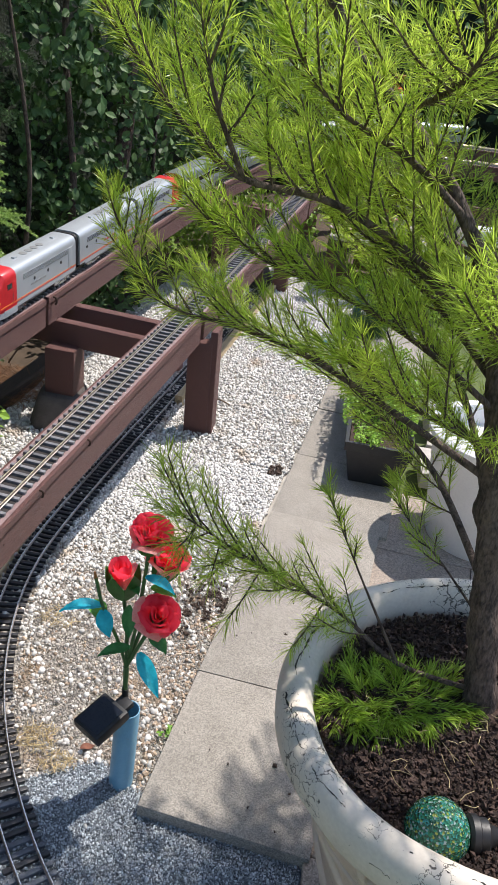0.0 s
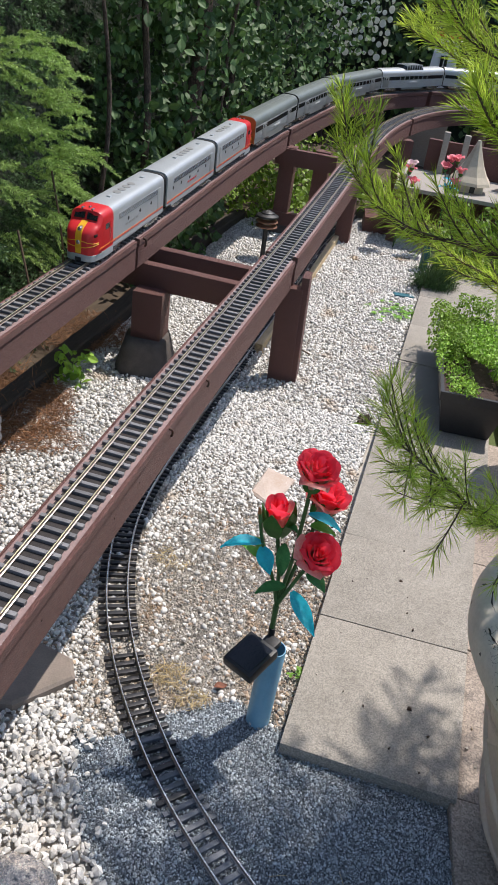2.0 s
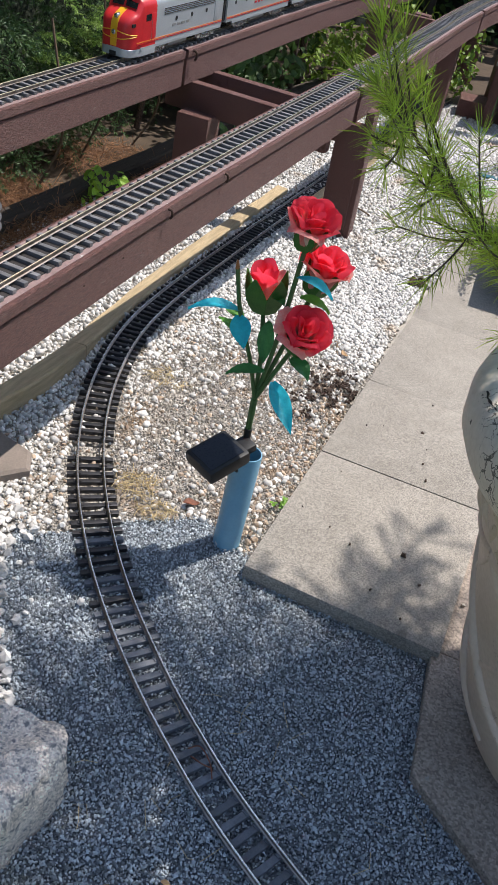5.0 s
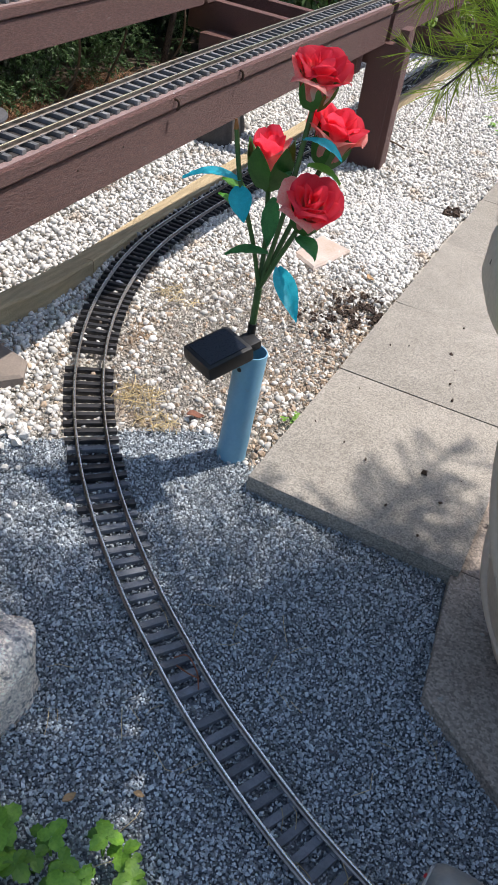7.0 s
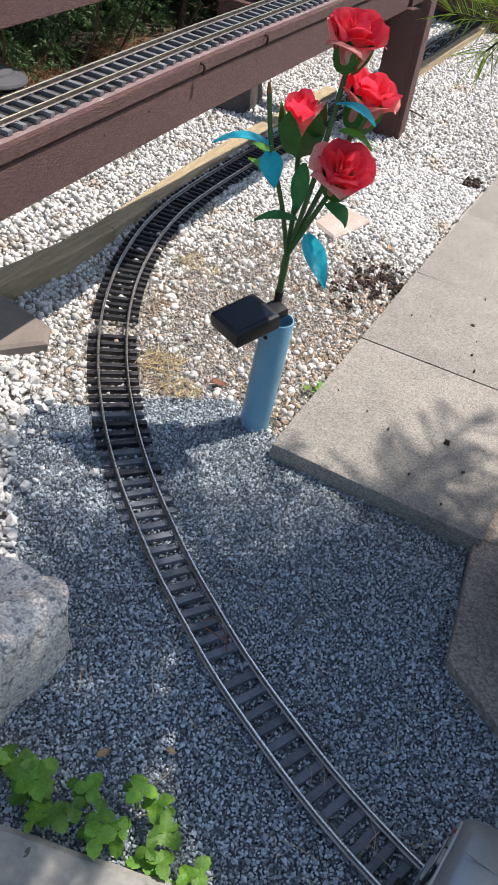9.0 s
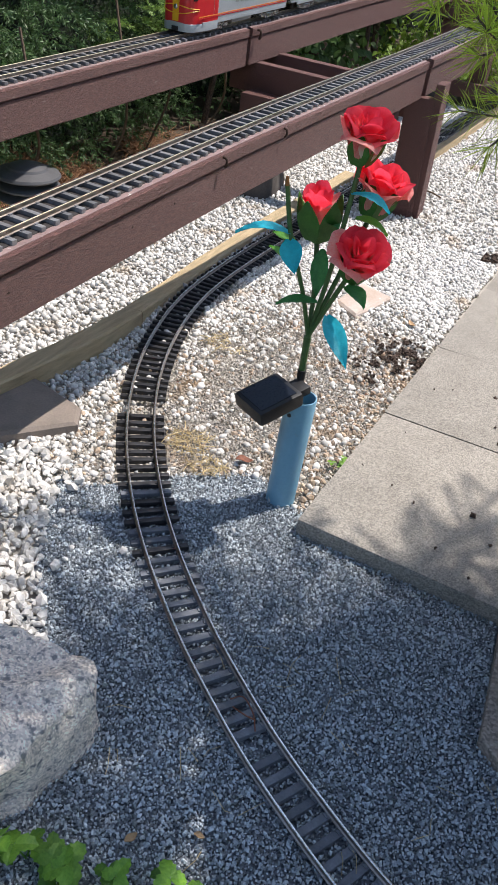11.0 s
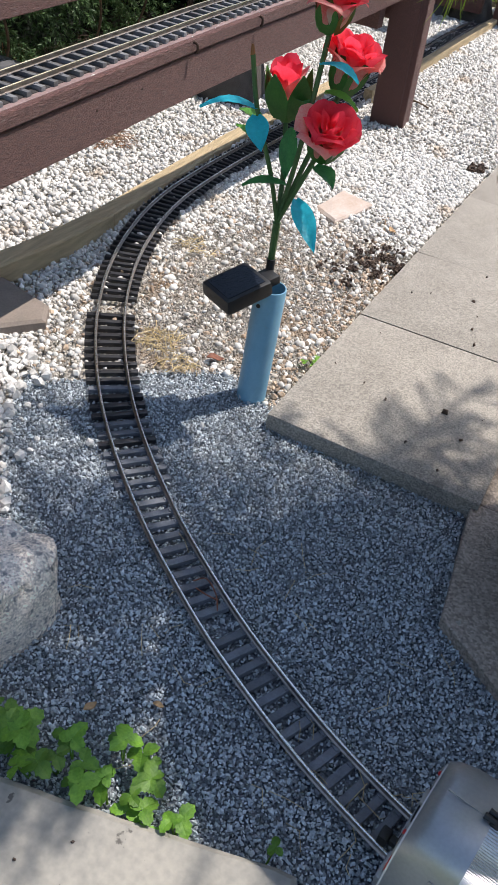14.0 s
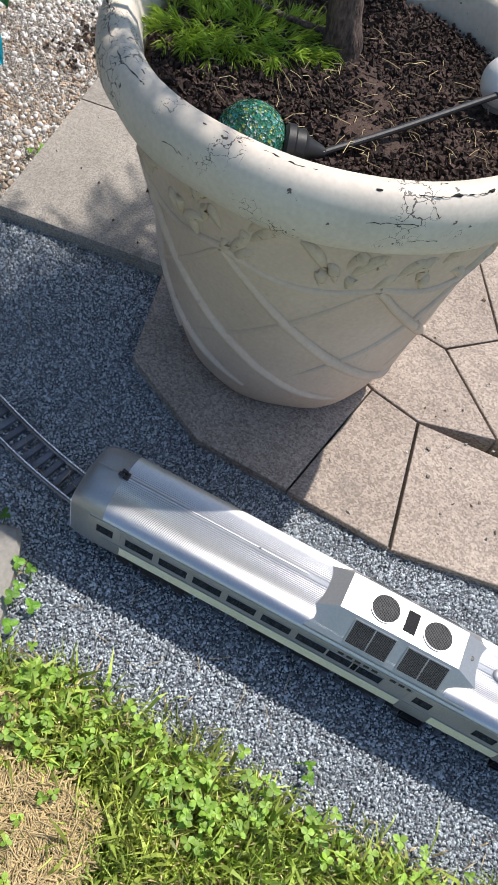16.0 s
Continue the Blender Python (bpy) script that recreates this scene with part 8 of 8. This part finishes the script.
house = thing("miniature_house", "miniature house with a flared tan roof on the shelf", "miniature house", at=pose(0.175, 4.98, 0.3225, 0, 0, 20))
hb = part("wall", Shape().box((-0.065, -0.065, 0.0), (0.065, 0.065, 0.08), None, 0.002), TAN_ROOF, house)
part("door", Shape().box((-0.015, -0.068, 0.0), (0.015, -0.064, 0.045)), BLACK, house)
rr = []
for z, k in ((0.045, 0.125), (0.06, 0.118), (0.09, 0.092), (0.14, 0.062), (0.20, 0.035), (0.27, 0.010)):
    rr.append([(k * math.cos(a), k * math.sin(a), z) for a in np.linspace(0, 2 * math.pi, 8, endpoint=False)])
part("roof", Shape().rings(rr), TAN_ROOF, house, "flared bell-shaped roof", smooth=0)
barn = thing("miniature_house", "miniature steep-roofed house with lattice gable on the shelf", "miniature house", at=pose(0.44, 5.14, 0.3225, 0, 0, -15) @ Matrix.Scale(0.75, 4))
part("wall", Shape().box((-0.09, -0.08, 0.0), (0.09, 0.08, 0.12), None, 0.002), GREY_BOARD, barn)
for sgn in (-1, 1):
    part("roof_side", Shape().box((-0.10, -0.012, 0), (0.10, 0.0, 0.27), pose(0, sgn * 0.135, 0.06, sgn * 27, 0, 0), 0.002), TAN_ROOF, barn)
wb = thing("white_box", "small white box standing on the shelf", "box", at=pose(0.60, 4.90, 0.3225, 0, 0, 10))
part("body", Shape().box((-0.09, -0.07, 0), (0.09, 0.07, 0.15), None, 0.006), WHITE_POT, wb)

PETAL_PINK = material("pink_fabric_petal", (0.90, 0.34, 0.38), (0.86, 0.22, 0.28), 0.6, local=True, scale=60, fine=300, bump=0.1, trans=0.3)
PETAL_WHITE = material("white_pink_petal", (0.80, 0.66, 0.68), (0.75, 0.45, 0.52), 0.6, local=True, scale=40, fine=300, bump=0.1, trans=0.3)


def far_rose(th, at, r, mat, seed):
    """A small bloom seen from far: a tight whorl of petals."""
    b = part("bloom", Shape().lathe([(0.0005, -0.014), (0.010, -0.006), (0.013, 0.004), (0.008, 0.006)], 12), SEPAL, th, smooth=60)
    b.matrix_local = pose(*at, seed * 7 % 30 - 15, seed * 11 % 30 - 15, seed * 40)
    for k, (n, r1, h, sp) in enumerate(((3, 0.013, 0.046, 0.0), (5, 0.020, 0.042, 0.002))):
        for j in range(n):
            o = part("petal", petal_shape(0.004, r1 * r, h * r, sp * r, 0.010 * r * k, 2.2 - 0.4 * k, seed + j), mat, b, smooth=60)
            o.matrix_local = pose(0, 0, 0, 0, 0, 360 * j / n + 30 * k)


posy = thing("solar_rose_light", "artificial pink rose light with teal leaves before the village", "garden light", at=pose(0.062, 4.75, 0))
part("stake", Shape().tube([(0, 0, -0.02), (0, 0, 0.34)], 0.005, 8), STEM, posy)
for k, (x, y, z) in enumerate(((0.02, 0, 0.50), (-0.035, -0.01, 0.455), (0.05, -0.02, 0.445), (0.03, -0.03, 0.385), (-0.01, 0.01, 0.49))):
    part("stem", Shape().tube([(0, 0, 0.33), (x * 0.6, y * 0.6, (0.33 + z) / 2), (x, y, z)], 0.003, 6), STEM, posy)
    far_rose(posy, (x, y, z), 1.15, PETAL_PINK, 7 + k)
for k in range(6):
    a = k * 1.1
    fabric_leaf(posy, (0.0, 0.0, 0.36 + 0.02 * (k % 3)), (0.06 * math.cos(a), 0.06 * math.sin(a) - 0.01, 0.36 + 0.02 * (k % 3)), 0.03, LEAF_CYAN)
lily = thing("artificial_lily", "artificial pink and white lily on a stake", "artificial flower", at=pose(-0.155, 4.72, 0))
part("stem", Shape().tube([(0, 0, -0.02), (0, 0, 0.40)], 0.004, 8), STEM, lily)
for k, (x, z) in enumerate(((0.0, 0.41), (-0.035, 0.36), (0.03, 0.355), (0.01, 0.44))):
    far_rose(lily, (x, -0.01 * k, z), 1.25, PETAL_WHITE if k % 2 else PETAL_PINK, 21 + k)
TEAL = material("teal_plastic_tube", (0.02, 0.13, 0.16), (0.015, 0.10, 0.13), 0.4, scale=30, fine=200)
tagged(part("plastic_tube", Shape().tube([(0.03, 4.40, -0.02), (0.035, 4.40, 0.20)], 0.022, 16), TEAL), "short teal plastic tube in the gravel", "tube")
tagged(part("litter_scrap", Shape().box((-0.05, -0.02, 0.0), (0.05, 0.02, 0.008), pose(-0.03, 3.92, 0.004, 0, 4, 20), 0.003), TEAL), "flat scrap of teal plastic on the gravel", "scrap")
tagged(part("timber_box", Shape().box((-0.15, -0.10, 0.0), (0.15, 0.10, 0.10), pose(-0.22, 5.02, -0.01, 0, 0, 8), 0.004), STAINED_WOOD), "low brown timber box at the gravel's end", "timber box")

tower = thing("miniature_tower", "white miniature tower with a red rim and flower pot", "miniature tower", at=pose(-0.165, 7.45, 0))
part("pedestal", Shape().box((-0.15, -0.15, -0.02), (0.15, 0.15, 0.55), None, 0.005), GREY_BOARD, tower)
rr = [[(k * c, k * d, z) for c, d in ((1, 1), (-1, 1), (-1, -1), (1, -1))] for z, k in ((0.55, 0.115), (0.90, 0.088), (0.905, 0.105), (0.93, 0.108), (0.935, 0.095))]
part("wall", Shape().rings(rr), WHITE_POT, tower, smooth=0)
part("window", Shape().box((-0.028, -0.116, 0.72), (0.028, -0.098, 0.82)), GLASS_DARK, tower)
part("window_bar", Shape().box((-0.003, -0.120, 0.72), (0.003, -0.112, 0.82)), WHITE_POT, tower)
part("red_rim", Shape().lathe([(0.09, 0.935), (0.112, 0.94), (0.118, 0.975), (0.10, 0.98), (0.001, 0.97)], 24), ORANGE_RED, tower)
part("flower_pot", Shape().lathe([(0.06, 0.98), (0.085, 1.06), (0.09, 1.07), (0.08, 1.075), (0.001, 1.06)], 24), BROWN_END, tower)
mobile = thing("disc_mobile", "black post with hanging strings of white shell discs", "wind chime", at=Matrix.Identity(4))
part("post", Shape().tube([(-1.10, 7.50, -0.02), (-1.10, 7.50, 1.9)], 0.045, 12), LAMP_BLACK, mobile)
part("arm", Shape().tube([(-1.24, 7.45, 1.62), (-0.62, 7.40, 1.62)], 0.015, 8), LAMP_BLACK, mobile)
SHELL = material("white_shell_disc", (0.85, 0.87, 0.83), (0.72, 0.76, 0.72), 0.35, local=True, scale=40, fine=200, trans=0.5)
rg = np.random.default_rng(8)
for k in range(11):
    x = -1.17 + 0.052 * k
    part("string", Shape().tube([(x, 7.40, 1.62), (x, 7.40, 0.70)], 0.0012, 4), LAMP_BLACK, mobile)
    z = 1.55
    while z > 0.72:
        r = rg.uniform(0.016, 0.032)
        o = part("shell_disc", Shape().lathe([(0.0005, -0.001), (r, -0.001), (r, 0.001), (0.0005, 0.001)], 14), SHELL, mobile)
        o.matrix_local = pose(x, 7.395, z, 90, 0, rg.uniform(-50, 50))
        z -= rg.uniform(0.055, 0.11)
